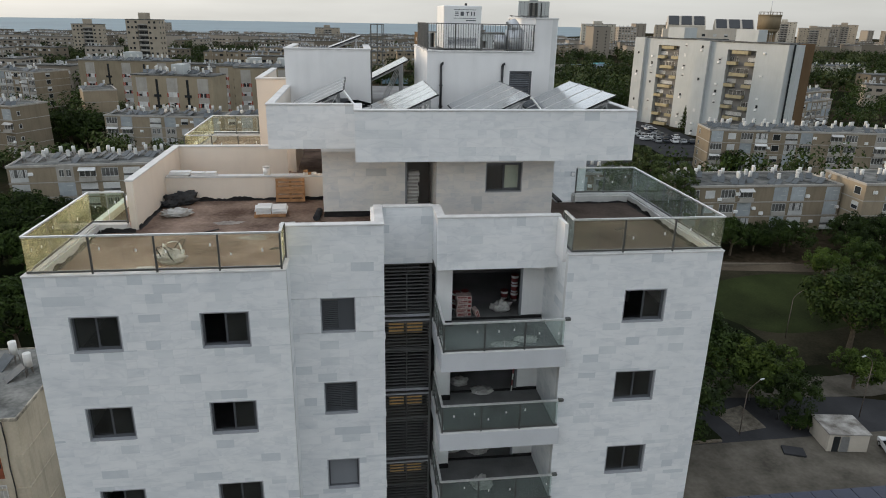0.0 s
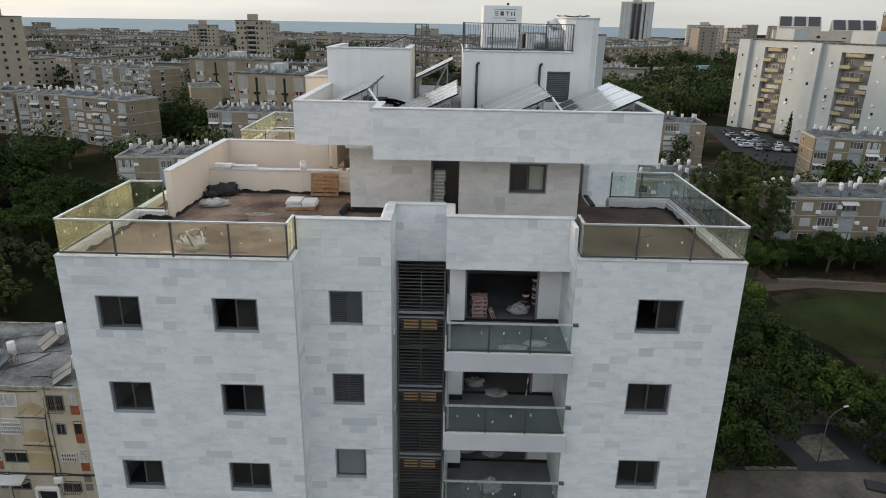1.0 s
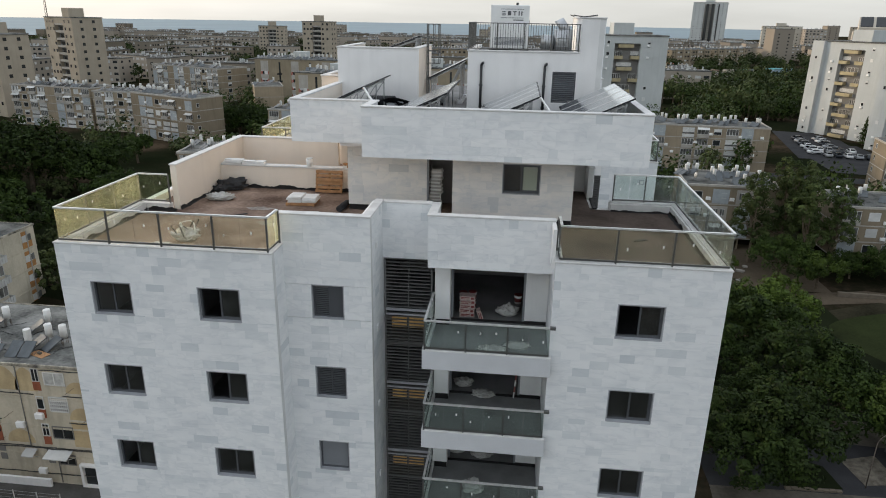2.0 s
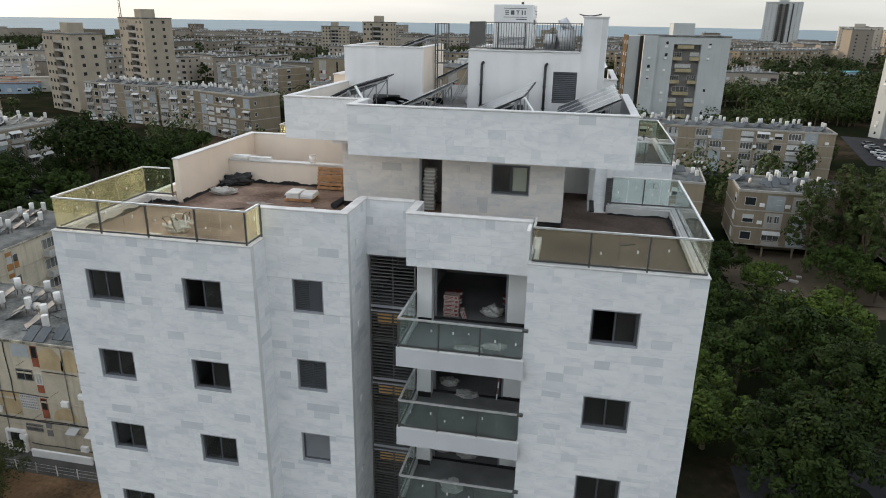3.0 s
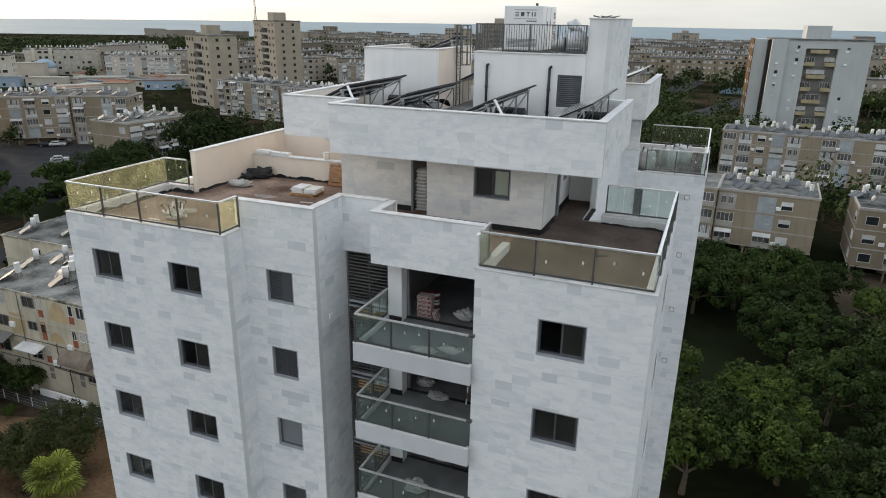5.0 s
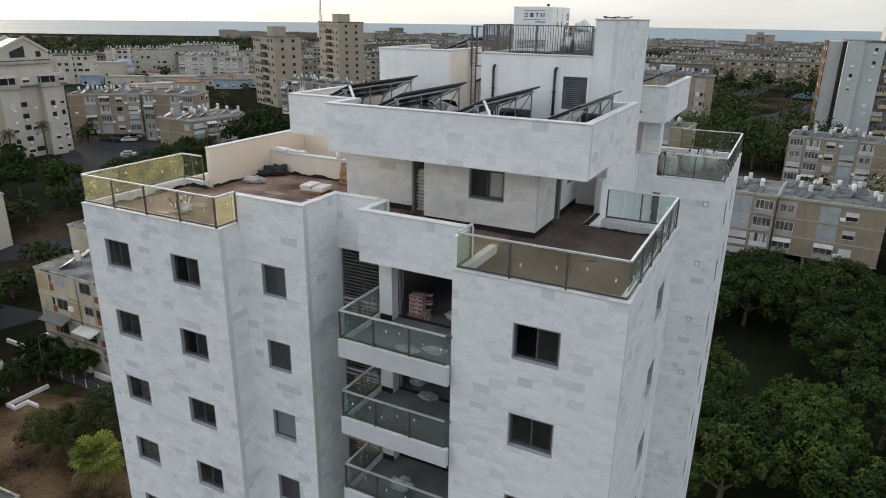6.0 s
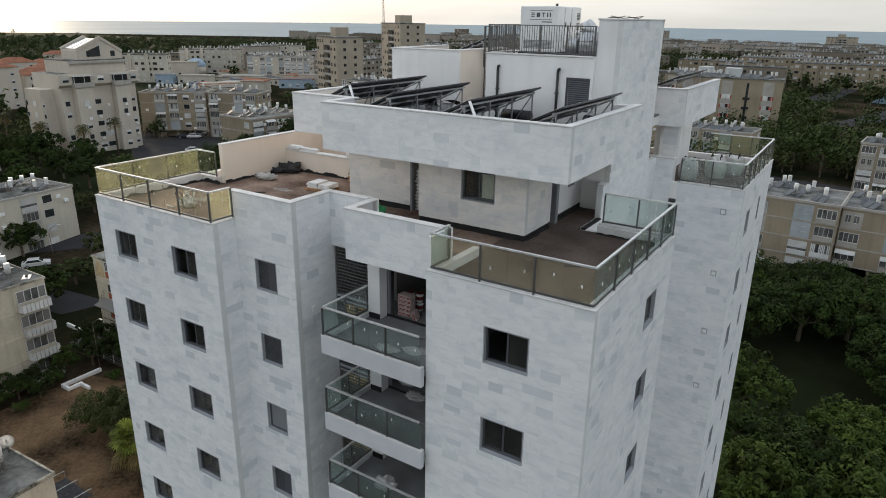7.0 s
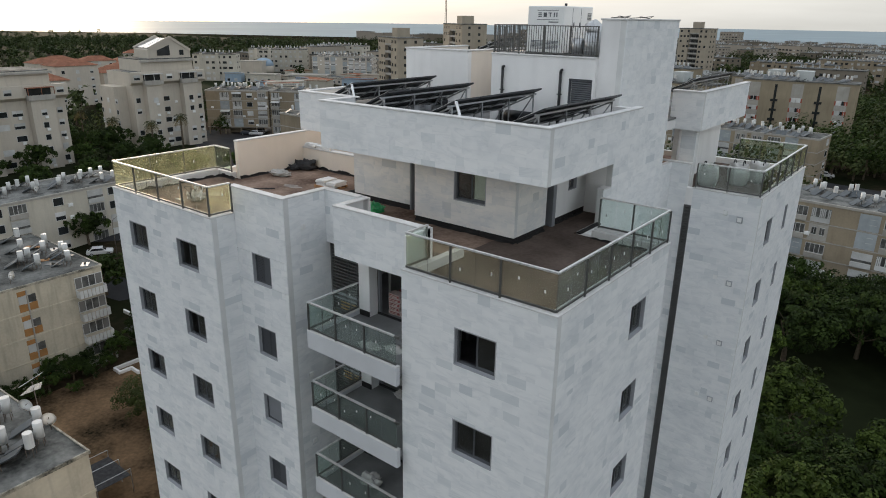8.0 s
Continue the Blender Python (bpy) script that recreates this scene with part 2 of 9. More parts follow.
M_TAR = surface("black_bitumen", (0.022, 0.021, 0.021), 0.7, vary=0.3, scale=3, bump=0.5)
M_ROOM = surface("raw_room_plaster", (0.27, 0.26, 0.25), 0.95, vary=0.12, scale=0.7)
M_SCREED = surface("grey_cement_floor", (0.20, 0.20, 0.20), 0.95, vary=0.25, scale=0.8, stain=0.2)
M_FRAME = surface("grey_aluminium", (0.10, 0.105, 0.115), 0.45, 0.3, vary=0.06, bump=0.0)
M_LINING = surface("pale_grey_reveal", (0.36, 0.37, 0.39), 0.6, vary=0.08, bump=0.0)
M_REVEAL = surface("grey_reveal_metal", (0.24, 0.25, 0.27), 0.5, 0.2, vary=0.06, bump=0.0)
M_POST = surface("bronze_grey_post", (0.12, 0.12, 0.115), 0.45, 0.5, vary=0.06, bump=0.0)
M_RAIL = surface("aluminium_rail", (0.74, 0.74, 0.73), 0.4, 0.55, vary=0.15, scale=6, bump=0.0)
M_SLAT = surface("dark_slat_metal", (0.16, 0.16, 0.158), 0.5, 0.3, vary=0.1, bump=0.0)
M_STEEL = surface("galvanised_steel", (0.45, 0.46, 0.47), 0.4, 0.8, vary=0.12, scale=5, bump=0.0)
M_BLACK = surface("black_plastic", (0.02, 0.02, 0.021), 0.45, vary=0.2, bump=0.0)
M_PV = surface("collector_glass", (0.52, 0.54, 0.56), 0.18, 0.85, vary=0.06, scale=2, bump=0.0)
M_PVDARK = surface("blue_solar_cells", (0.012, 0.018, 0.04), 0.2, 0.2, vary=0.2, scale=2, bump=0.0)
M_PVBACK = surface("collector_back", (0.03, 0.032, 0.035), 0.5, 0.3, vary=0.1, bump=0.0)
M_ENAMEL = surface("white_enamel", (0.80, 0.80, 0.79), 0.35, vary=0.05, bump=0.0, stain=0.08)
M_WOOD = surface("pallet_wood", (0.36, 0.20, 0.10), 0.85, vary=0.3, scale=5, fine=40)
M_SHEET = surface("grey_plastic_sheet", (0.45, 0.44, 0.42), 0.4, vary=0.25, scale=2)
M_FELT = surface("dark_felt", (0.05, 0.05, 0.052), 0.9, vary=0.35, scale=3, bump=0.5)
M_SLABS = surface("white_stone_slabs", (0.72, 0.72, 0.71), 0.7, vary=0.08, scale=3)
M_STICKER = surface("white_sticker", (0.85, 0.85, 0.83), 0.6, vary=0.02, bump=0.0)
M_GREEN = surface("green_plastic", (0.03, 0.28, 0.10), 0.35, vary=0.3, scale=6)
M_CARTON = surface("printed_carton", (0.50, 0.40, 0.37), 0.8, vary=0.3, scale=9, fine=40)
M_RED = surface("red_print", (0.20, 0.035, 0.035), 0.6, vary=0.25, scale=8)
def lit(name, colour, power):
    m = surface(name, colour, 0.5, vary=0.2, scale=3)
    b = m.node_tree.nodes["Principled BSDF"]
    b.inputs["Emission Color"].default_value, b.inputs["Emission Strength"].default_value = (*colour, 1), power
    return m


M_STAIRLIT = lit("lit_stair_window", (0.52, 0.34, 0.13), 0.08)
M_AMBER = surface("varnished_door", (0.48, 0.28, 0.08), 0.5, vary=0.2, scale=3)
G_CLEAR = film_glass("clear_glass", (0.80, 0.90, 0.86), (0.58, 0.64, 0.61), 0.055)
G_WARM = film_glass("warm_tinted_glass", (0.92, 0.93, 0.83), (0.68, 0.62, 0.44), 0.075)
G_AMBER = film_glass("film_glass", (0.95, 0.95, 0.76), (0.80, 0.78, 0.46), 0.10)
G_GREEN = film_glass("green_glass", (0.68, 0.76, 0.60), (0.40, 0.44, 0.30), 0.03)
# The grey film here stands in for reflections on the window panes.
G_WINDOW = film_glass("window_glass", (0.58, 0.62, 0.62), (0.42, 0.42, 0.40), 0.055)


# ---- small builders ----
def bx(bm, x0, x1, y0, y1, z0, z1):
    v = [bm.verts.new((x, y, z)) for z in (z0, z1) for y in (y0, y1) for x in (x0, x1)]
    for q in ((0, 2, 3, 1), (4, 5, 7, 6), (0, 1, 5, 4), (1, 3, 7, 5), (3, 2, 6, 7), (2, 0, 4, 6)):
        bm.faces.new([v[i] for i in q])


def beam(bm, a, b, w, h=None, up=(0, 0, 1)):
    """A square bar from a to b."""
    a, b, h = Vector(a), Vector(b), h or w
    d = (b - a).normalized()
    s = d.cross(Vector(up))
    s = (s if s.length > 1e-3 else d.cross(Vector((1, 0, 0)))).normalized()
    u = s.cross(d)
    v = [bm.verts.new(p + s * i * w / 2 + u * j * h / 2) for p in (a, b) for i, j in ((-1, -1), (1, -1), (1, 1), (-1, 1))]
    for q in ((0, 1, 2, 3), (7, 6, 5, 4), (0, 4, 5, 1), (1, 5, 6, 2), (2, 6, 7, 3), (3, 7, 4, 0)):
        bm.faces.new([v[i] for i in q])


def tube(bm, a, b, r, n=10, r2=None, caps=True):
    a, b, r2 = Vector(a), Vector(b), r if r2 is None else r2
    d = (b - a).normalized()
    s = d.orthogonal().normalized()
    u = d.cross(s)
    rings = [[bm.verts.new(p + (s * math.cos(i * math.tau / n) + u * math.sin(i * math.tau / n)) * q) for i in range(n)] for p, q in ((a, r), (b, r2))]
    for i in range(n):
        f = bm.faces.new((rings[0][i], rings[0][(i + 1) % n], rings[1][(i + 1) % n], rings[1][i]))
        f.smooth = True
    if caps:
        bm.faces.new(list(reversed(rings[0])))
        bm.faces.new(rings[1])


def data_of(name, bm, material):
    bmesh.ops.recalc_face_normals(bm, faces=bm.faces)
    me = bpy.data.meshes.new(name)
    bm.to_mesh(me)
    bm.free()
    me.materials.append(material)
    return me


def data_multi(name, pairs):
    """One mesh out of several pieces, each with its own material."""
    me, verts, faces, slots = bpy.data.meshes.new(name), [], [], []
    for k, (bm, material) in enumerate(pairs):
        bmesh.ops.recalc_face_normals(bm, faces=bm.faces)
        bm.verts.index_update()
        j = len(verts)
        verts += [tuple(v.co) for v in bm.verts]
        faces += [tuple(j + v.index for v in f.verts) for f in bm.faces]
        slots += [k] * len(bm.faces)
        me.materials.append(material)
        bm.free()
    me.from_pydata(verts, [], faces)
    me.polygons.foreach_set("material_index", slots)
    return me


def part(name, bm, material, parent, label=""):
    me = bm if isinstance(bm, bpy.types.Mesh) else data_of(name, bm, material)
    ob = new(name, me)
    ob.parent = parent
    return tagged(ob, label) if label else ob


def thing(name, label, category, m=None, group="", kind=""):
    ob = new(name)
    ob.empty_display_size = 0.2
    if m is not None:
        ob.matrix_basis = m
    return tagged(ob, label, category, group, kind)


def boxes(*rows):
    bm = bmesh.new()
    for r in rows:
        bx(bm, *r)
    return bm


def ring(bm, x0, x1, z0, z1, t, y0, y1):
    """A rectangular frame of one piece, upright in the xz plane."""
    loops = [[bm.verts.new((x, y, z)) for x, z in ((x0 + i, z0 + i), (x1 - i, z0 + i), (x1 - i, z1 - i), (x0 + i, z1 - i))] for y, i in ((y0, 0), (y0, t), (y1, t), (y1, 0))]
    for a, b in zip(loops, loops[1:] + loops[:1]):
        for k in range(4):
            bm.faces.new((a[k], a[(k + 1) % 4], b[(k + 1) % 4], b[k]))


def softened(bm, width=0.01, segments=1):
    bmesh.ops.recalc_face_normals(bm, faces=bm.faces)
    bmesh.ops.bevel(bm, geom=list(bm.edges), offset=width, segments=segments, affect="EDGES", profile=0.5)
    return bm


# ---- the new apartment building ----
STOREY, FLOORS = 3.1, 11
DECK, TOP = 35.45, 35.75           # roof terrace floor, wall head under the coping
tower = thing("apartment_building", "new white marble-clad apartment building with glass-railed roof terraces", "building")
CLAD = []                           # wall faces that get marble slabs at the end of the file


def cells(u0, u1, z0, z1, holes):
    """The rectangles left of a wall when the openings are taken out."""
    zs = sorted({z0, z1, *[min(max(z, z0), z1) for h in holes for z in h[2:]]})
    for a, b in zip(zs, zs[1:]):
        u = u0
        for h in sorted(h for h in holes if h[2] < b - 1e-6 and h[3] > a + 1e-6):
            if h[0] > u + 1e-6:
                yield u, h[0], a, b
            u = max(u, h[1])
        if u < u1 - 1e-6:
            yield u, u1, a, b


def wall(side, plane, u0, u1, z0, z1, holes=(), thick=0.25, clad=True, material=None, name="wall", near=0.0, stone=None):
    """An upright wall. side: the way that it faces, such as "-y"; plane: its outer face; near: slabs above that height are pieces of their own."""
    bm = bmesh.new()
    skin = 0.03 if clad else 0.0
    for a, b, c, d in cells(u0, u1, z0, z1, holes):
        lo, hi = {"-y": (plane + skin, plane + thick), "+y": (plane - thick, plane - skin), "+x": (plane - thick, plane - skin), "-x": (plane + skin, plane + thick)}[side]
        bx(bm, *((a, b, lo, hi) if side[1] == "y" else (lo, hi, a, b)), c, d)
    ob = part(name, bm, material or M_GROUT, tower)
    if clad:
        CLAD.append((ob, side, plane, u0, u1, z0, z1, list(holes), near, stone or M_MARBLE))
    return ob


def levels(z0, z1):
    return [(z0 - STOREY * k, z1 - STOREY * k) for k in range(FLOORS) if z0 - STOREY * k > 0.5]


def holes_of(*spans):
    return [(a, b, c, d) for a, b, z0, z1 in spans for c, d in levels(z0, z1)]


W_A, W_B = (-8.55, -7.13, 33.28, 34.48), (-4.83, -3.37, 33.28, 34.48)
W_C, W_D = (-1.30, -0.17, 33.12, 34.38), (8.83, 10.33, 33.26, 34.48)
W_E = (24.75, 25.95, 33.15, 34.35)
W_F, W_G = (38.1, 39.1, 33.1, 34.35), (41.6, 42.2, 33.1, 34.35)

wall("-y", 19.05, -9.60, -2.20, 0, TOP, holes_of(W_A, W_B), near=28.6)
wall("+x", -2.20, 19.30, 20.10, 0, TOP, near=26)
wall("-x", -9.60, 19.30, 24.6, 0, TOP)
wall("-y", 20.10, -2.20, 0.78, 0, 36.80, holes_of(W_C), near=24)
wall("+x", 0.78, 20.35, 22.35, 0, 36.80, near=24)
wall("-y", 22.10, 0.78, 2.58, 34.75, 36.80, near=30)
wall("-y", 20.85, 2.58, 6.78, 34.93, 36.75, near=30)
wall("-x", 2.58, 21.10, 22.10, 34.93, 36.75)
wall("-y", 19.72, 6.78, 12.15, 0, TOP, holes_of(W_D), near=27)
wall("-x", 6.78, 19.97, 22.60, 0, TOP, near=30)
wall("+x", 12.15, 19.97, 27.60, 0, TOP, holes_of(W_E), near=28)
wall("+y", 27.60, 9.35, 11.9, DECK, TOP, clad=False, material=M_WHITE)
wall("+y", 27.60, 8.85, 11.9, 0, DECK, clad=False, material=M_WHITE)
wall("+x", 8.85, 27.60, 29.10, 0, DECK, near=31)
wall("+x", 8.85, 29.10, 36.55, 0, 36.80, near=31)
wall("-y", 36.40, 8.85, 9.70, 0, 36.80)
wall("-y", 36.20, 10.05, 13.00, 0, TOP, near=29)
wall("+x", 13.00, 36.45, 45.0, 0, TOP, holes_of(W_F, W_G), near=31)
wall("+y", 45.0, -9.6, 12.75, 0, TOP, clad=False, material=M_WHITE)
wall("-x", -9.60, 24.6, 45.0, 0, TOP, clad=False, material=M_WHITE)

# roof terraces: floor slabs that hold the upper edges
for deck in ((-9.35, -2.25, 19.30, 44.7, DECK - 0.35, DECK), (-2.25, 0.53, 20.35, 44.7, DECK - 0.35, DECK), (0.53, 6.8, 22.35, 44.7, DECK - 0.35, DECK),
                        (2.83, 6.8, 21.10, 22.35, DECK - 0.35, DECK), (6.8, 11.9, 19.97, 27.35, DECK - 0.35, DECK), (6.8, 8.6, 27.35, 44.7, DECK - 0.35, DECK),
                        (8.6, 12.75, 36.65, 44.7, DECK - 0.35, DECK)):
    dimmed = deck[0] > 2.5
    part("roof_deck", boxes(deck), M_SHADEDECK if dimmed else M_DECK, tower, "less dusty brown roof terrace floor with shade in its colour" if dimmed else "dusty brown roof terrace floor")

# rooms behind the windows: slabs and partitions
rooms = bmesh.new()
for k in range(FLOORS):
    z = 32.35 - STOREY * k
    for a, b, c, d in ((-9.3, 11.9, 22.6, 27.3), (-9.3, -2.45, 19.30, 22.6), (-2.45, 0.5, 20.35, 22.6), (7.05, 11.9, 19.97, 22.6), (8.0, 12.7, 36.5, 44.7)):
        bx(rooms, a, b, c, d, z - 0.22, z)
part("floor_slab", rooms, M_SCREED, tower)
for room in ((-9.3, 11.9, 27.1, 27.3, 0, DECK - 0.4), (-6.0, -5.85, 19.3, 27.1, 0, DECK - 0.4), (-2.45, -2.3, 20.4, 27.1, 0, DECK - 0.4), (0.45, 0.55, 22.4, 27.1, 0, DECK - 0.4),
                        (2.62, 2.75, 23.6, 27.1, 0, DECK - 0.4), (7.1, 7.25, 22.7, 27.1, 0, DECK - 0.4), (9.9, 10.0, 36.6, 44.7, 0, DECK - 0.4), (10.6, 10.7, 23.4, 27.1, 0, DECK - 0.4)):
    part("partition", boxes(room), M_ROOM, tower)


# ---- copings ----
def coping(x0, x1, y0, y1, z, h=0.06):
    bm = boxes((x0, x1, y0, y1, z, z + h))
    part("coping", softened(bm, 0.012), M_COPING, tower)


LIP = 0.025
coping(-9.60 - LIP, -2.20 + LIP, 19.05 - LIP, 19.33, TOP)
coping(-9.60 - LIP, -9.32, 19.33, 24.2, TOP)
coping(-2.42, -2.20 + LIP, 19.33, 20.08, TOP)
coping(-2.45, 0.78 + LIP, 20.10 - LIP, 20.38, 36.80)
coping(0.50, 0.78 + LIP, 20.38, 22.37, 36.80)
coping(0.83, 2.54, 22.10 - LIP, 22.38, 36.80)
coping(2.58 - LIP, 6.80, 20.85 - LIP, 21.12, 36.75)
coping(2.58 - LIP, 2.86, 21.12, 22.40, 36.75)
coping(6.78 - LIP, 12.15 + LIP, 19.72 - LIP, 20.0, TOP)
coping(11.88, 12.15 + LIP, 20.0, 27.65, TOP)
coping(9.4, 11.88, 27.35, 27.65, TOP)
coping(8.57, 8.85 + LIP, 29.1, 29.7, 36.80)
part("skirting", boxes((8.70, 8.88, 27.4, 29.1, DECK, DECK + 0.06)), M_TAR, tower)
coping(8.2, 9.74, 36.36, 36.68, 36.80)
coping(10.0, 13.00 + LIP, 36.20 - LIP, 36.48, TOP)
coping(12.72, 13.00 + LIP, 36.48, 45.05, TOP)
# inner faces of the low terrace walls, white plaster over a black bitumen skirting
for low in ((-9.35, -2.45, 19.30, 19.38, DECK, TOP), (-9.35, -9.26, 19.38, 24.2, DECK, TOP), (6.95, 11.9, 19.97, 20.05, DECK, TOP), (11.81, 11.9, 20.05, 27.35, DECK, TOP), (9.4, 11.81, 27.2, 27.34, DECK, TOP)):
    part("upstand", boxes(low), M_COPING, tower)
def ragged(a, b, inward, high, seed):
    """Bitumen brushed on at the foot of a wall: uneven top edge, and a lap on the floor."""
    a, b, n = Vector((*a, DECK)), Vector((*b, DECK)), Vector((*inward, 0))
    k = max(3, int((b - a).length / 0.09))
    bm = bmesh.new()
    rows = []
    for i in range(k + 1):
        p = a.lerp(b, i / k)
        q = noise.noise(Vector((p.x * 2.3, p.y * 2.3, seed))) + 0.5 * noise.noise(Vector((p.x * 9, p.y * 9, seed)))
        h, lap = max(0.015, high * (0.75 + 0.75 * q)), max(0.012, 0.07 + 0.10 * noise.noise(Vector((p.x * 3, p.y * 3, seed + 5))))
        rows.append([bm.verts.new(p + n * w + Vector((0, 0, z))) for w, z in ((0.0, h), (0.022, h - 0.008), (0.03, 0.03), (lap, 0.006), (lap + 0.01, 0.0))])
    for r, s in zip(rows, rows[1:]):
        for i in range(4):
            bm.faces.new((r[i], r[i + 1], s[i + 1], s[i]))
    part("skirting", bm, M_TAR, tower)


for i, (a, b, w, high) in enumerate((((-9.26, 19.38), (-2.5, 19.38), (0, 1), 0.12), ((-9.26, 19.4), (-9.26, 24.2), (1, 0), 0.13), ((6.95, 20.05), (11.8, 20.05), (0, 1), 0.14), ((11.81, 20.07), (11.81, 27.2), (-1, 0), 0.17), ((9.4, 27.2), (11.8, 27.2), (0, -1), 0.09), ((2.9, 21.22), (6.6, 21.22), (0, 1), 0.16), ((-2.2, 20.47), (0.4, 20.47), (0, 1), 0.16), ((-8.0, 24.5), (-8.0, 28.5), (1, 0), 0.13), ((-8.0, 28.5), (-1.4, 28.5), (0, -1), 0.17), ((-9.2, 24.22), (-8.0, 24.22), (0, -1), 0.16))):
    ragged(a, b, w, high, i * 3.7)
part("parapet_lining", boxes((-2.45, 0.53, 20.35, 20.47, DECK, 36.80), (0.41, 0.53, 20.47, 22.3, DECK, 36.80), (0.53, 2.83, 22.35, 22.47, DECK, 36.8), (2.83, 6.78, 21.10, 21.22, DECK, 36.75), (-2.45, -2.2, 20.1, 20.35, TOP, 36.8), (6.66, 6.78, 20.0, 21.1, DECK, 36.75)), M_WHITE, tower)
# cream wall beside the large terrace, the low wall with a ledge, and the wall behind
part("terrace_wall", boxes((-8.25, -8.0, 24.5, 31.2, DECK, 37.26), (-8.0, -3.2, 31.2, 31.45, DECK, 37.26)), M_CREAM, tower, "cream plastered terrace wall")
part("low_wall", boxes((-8.0, -1.3, 28.5, 28.8, DECK, 36.45)), M_CREAM, tower)
coping(-8.28, -7.97, 24.47, 31.48, 37.26)
coping(-7.97, -3.2, 31.17, 31.48, 37.26)
coping(-7.97, -1.35, 28.46, 28.84, 36.45, 0.08)
part("step_wall", boxes((-9.35, -8.28, 24.22, 24.5, DECK, TOP)), M_COPING, tower)

# ---- penthouse ----
for i, (a, b, w) in enumerate((((3.0, 24.80), (7.6, 24.80), (0, -1)), ((-1.35, 25.80), (1.87, 25.80), (0, -1)), ((7.57, 24.9), (7.57, 26.9), (1, 0)), ((7.44, 27.8), (7.44, 30.3), (1, 0)))):
    ragged(a, b, w, 0.13, 50 + i * 3.1)
PW = (4.90, 6.35, 36.62, 37.80)
wall("-y", 25.75, -1.35, 1.87, DECK + 0.22, 38.30, near=30, thick=0.2, stone=M_BOUNCESTONE)
wall("-x", -1.35, 25.95, 31.0, DECK + 0.22, 38.45, clad=False, material=M_CREAM)
wall("-y", 24.75, 3.00, 7.60, DECK + 0.22, 38.30, [PW], near=30, thick=0.2, stone=M_BOUNCESTONE)
wall("-x", 3.00, 24.95, 27.3, DECK + 0.22, 38.30, thick=0.2, near=30, stone=M_BOUNCESTONE)
wall("+x", 7.60, 24.95, 26.95, DECK + 0.22, 38.30, thick=0.2, near=30, stone=M_BOUNCESTONE)
wall("+x", 7.45, 27.75, 30.4, DECK + 0.22, 38.30, [(28.9, 29.6, 36.6, 37.7)], thick=0.2, clad=False, material=M_WHITE)
wall("-y", 30.4, 7.45, 8.85, DECK, 38.30, clad=False, material=M_WHITE)
part("base_band", boxes((-1.33, 1.87, 25.80, 26.0, DECK, DECK + 0.22), (3.02, 7.58, 24.80, 25.0, DECK, DECK + 0.22), (7.38, 7.57, 25.0, 26.9, DECK, DECK + 0.22), (3.03, 3.2, 25.0, 27.3, DECK, DECK + 0.22), (7.3, 7.44, 27.75, 30.35, DECK, DECK + 0.22)), M_TAR, tower, "black bitumen band at the wall foot")
for room in ((1.87, 3.0, 27.3, 27.45, DECK, 38.3), (1.70, 1.87, 25.96, 27.3, DECK, 38.3), (6.3, 7.4, 27.6, 27.75, DECK, 38.3), (6.2, 6.3, 26.9, 27.7, DECK, 38.3)):
    part("entrance_lining", boxes(room), M_ROOM, tower)
part("door_jamb", boxes((1.87, 1.95, 25.76, 25.92, DECK, 38.2), (7.30, 7.58, 27.5, 27.74, DECK, 38.28)), M_REVEAL, tower)
part("inner_wall", boxes((3.2, 7.4, 28.6, 28.75, DECK, 38.3), (-1.1, 1.7, 28.9, 29.0, DECK, 38.3)), M_ROOM, tower)
part("roof_slab", boxes((-1.3, 9.6, 24.5, 29.4, 38.30, 38.62), (0.2, 9.6, 23.03, 24.5, 38.30, 38.62), (-2.9, -1.3, 24.65, 31.0, 38.42, 38.7), (-1.3, 8.6, 29.4, 44.0, 38.3, 38.7), (-2.9, -1.3, 31.0, 44.0, 38.3, 38.7)), M_WHITE, tower)
part("upper_deck", boxes((-2.9, 8.6, 24.66, 44.0, 38.72, 38.80), (8.6, 9.6, 24.66, 29.4, 38.72, 38.80), (8.6, 9.45, 37.2, 44.0, 38.72, 38.80), (0.2, 9.6, 23.05, 24.66, 38.72, 38.80)), M_SCREED, tower, "grey upper roof floor")
part("parapet_core", boxes((0.0, 9.6, 23.0, 23.03, 38.3, 40.0)), M_WHITE, tower)
wall("-y", 22.78, -0.05, 9.88, 38.25, 39.98, near=30)
wall("+x", 9.88, 23.03, 29.60, 38.25, 39.98, near=30)
wall("+y", 29.60, 8.85, 9.63, 38.25, 39.98, clad=False, material=M_WHITE)
wall("-x", -0.05, 23.03, 24.40, 38.25, 39.98, near=30)
wall("-y", 24.40, -3.15, -0.05, 38.42, 39.98, near=30)
wall("-x", -3.15, 24.65, 31.2, 38.42, 39.98, clad=False, material=M_CREAM)
coping(-0.05 - LIP, 9.88 + LIP, 22.78 - LIP, 23.05, 39.98)
coping(9.61, 9.88 + LIP, 23.05, 29.62, 39.98)
coping(-0.05 - LIP, 0.22, 23.05, 24.40 - LIP, 39.98)
coping(-3.15 - LIP, 0.22, 24.40 - LIP, 24.67, 39.98)
coping(-3.15 - LIP, -2.88, 24.67, 31.2, 39.98)
part("soffit", boxes((0.2, 9.63, 23.03, 24.7, 38.26, 38.30)), M_WHITE, tower)
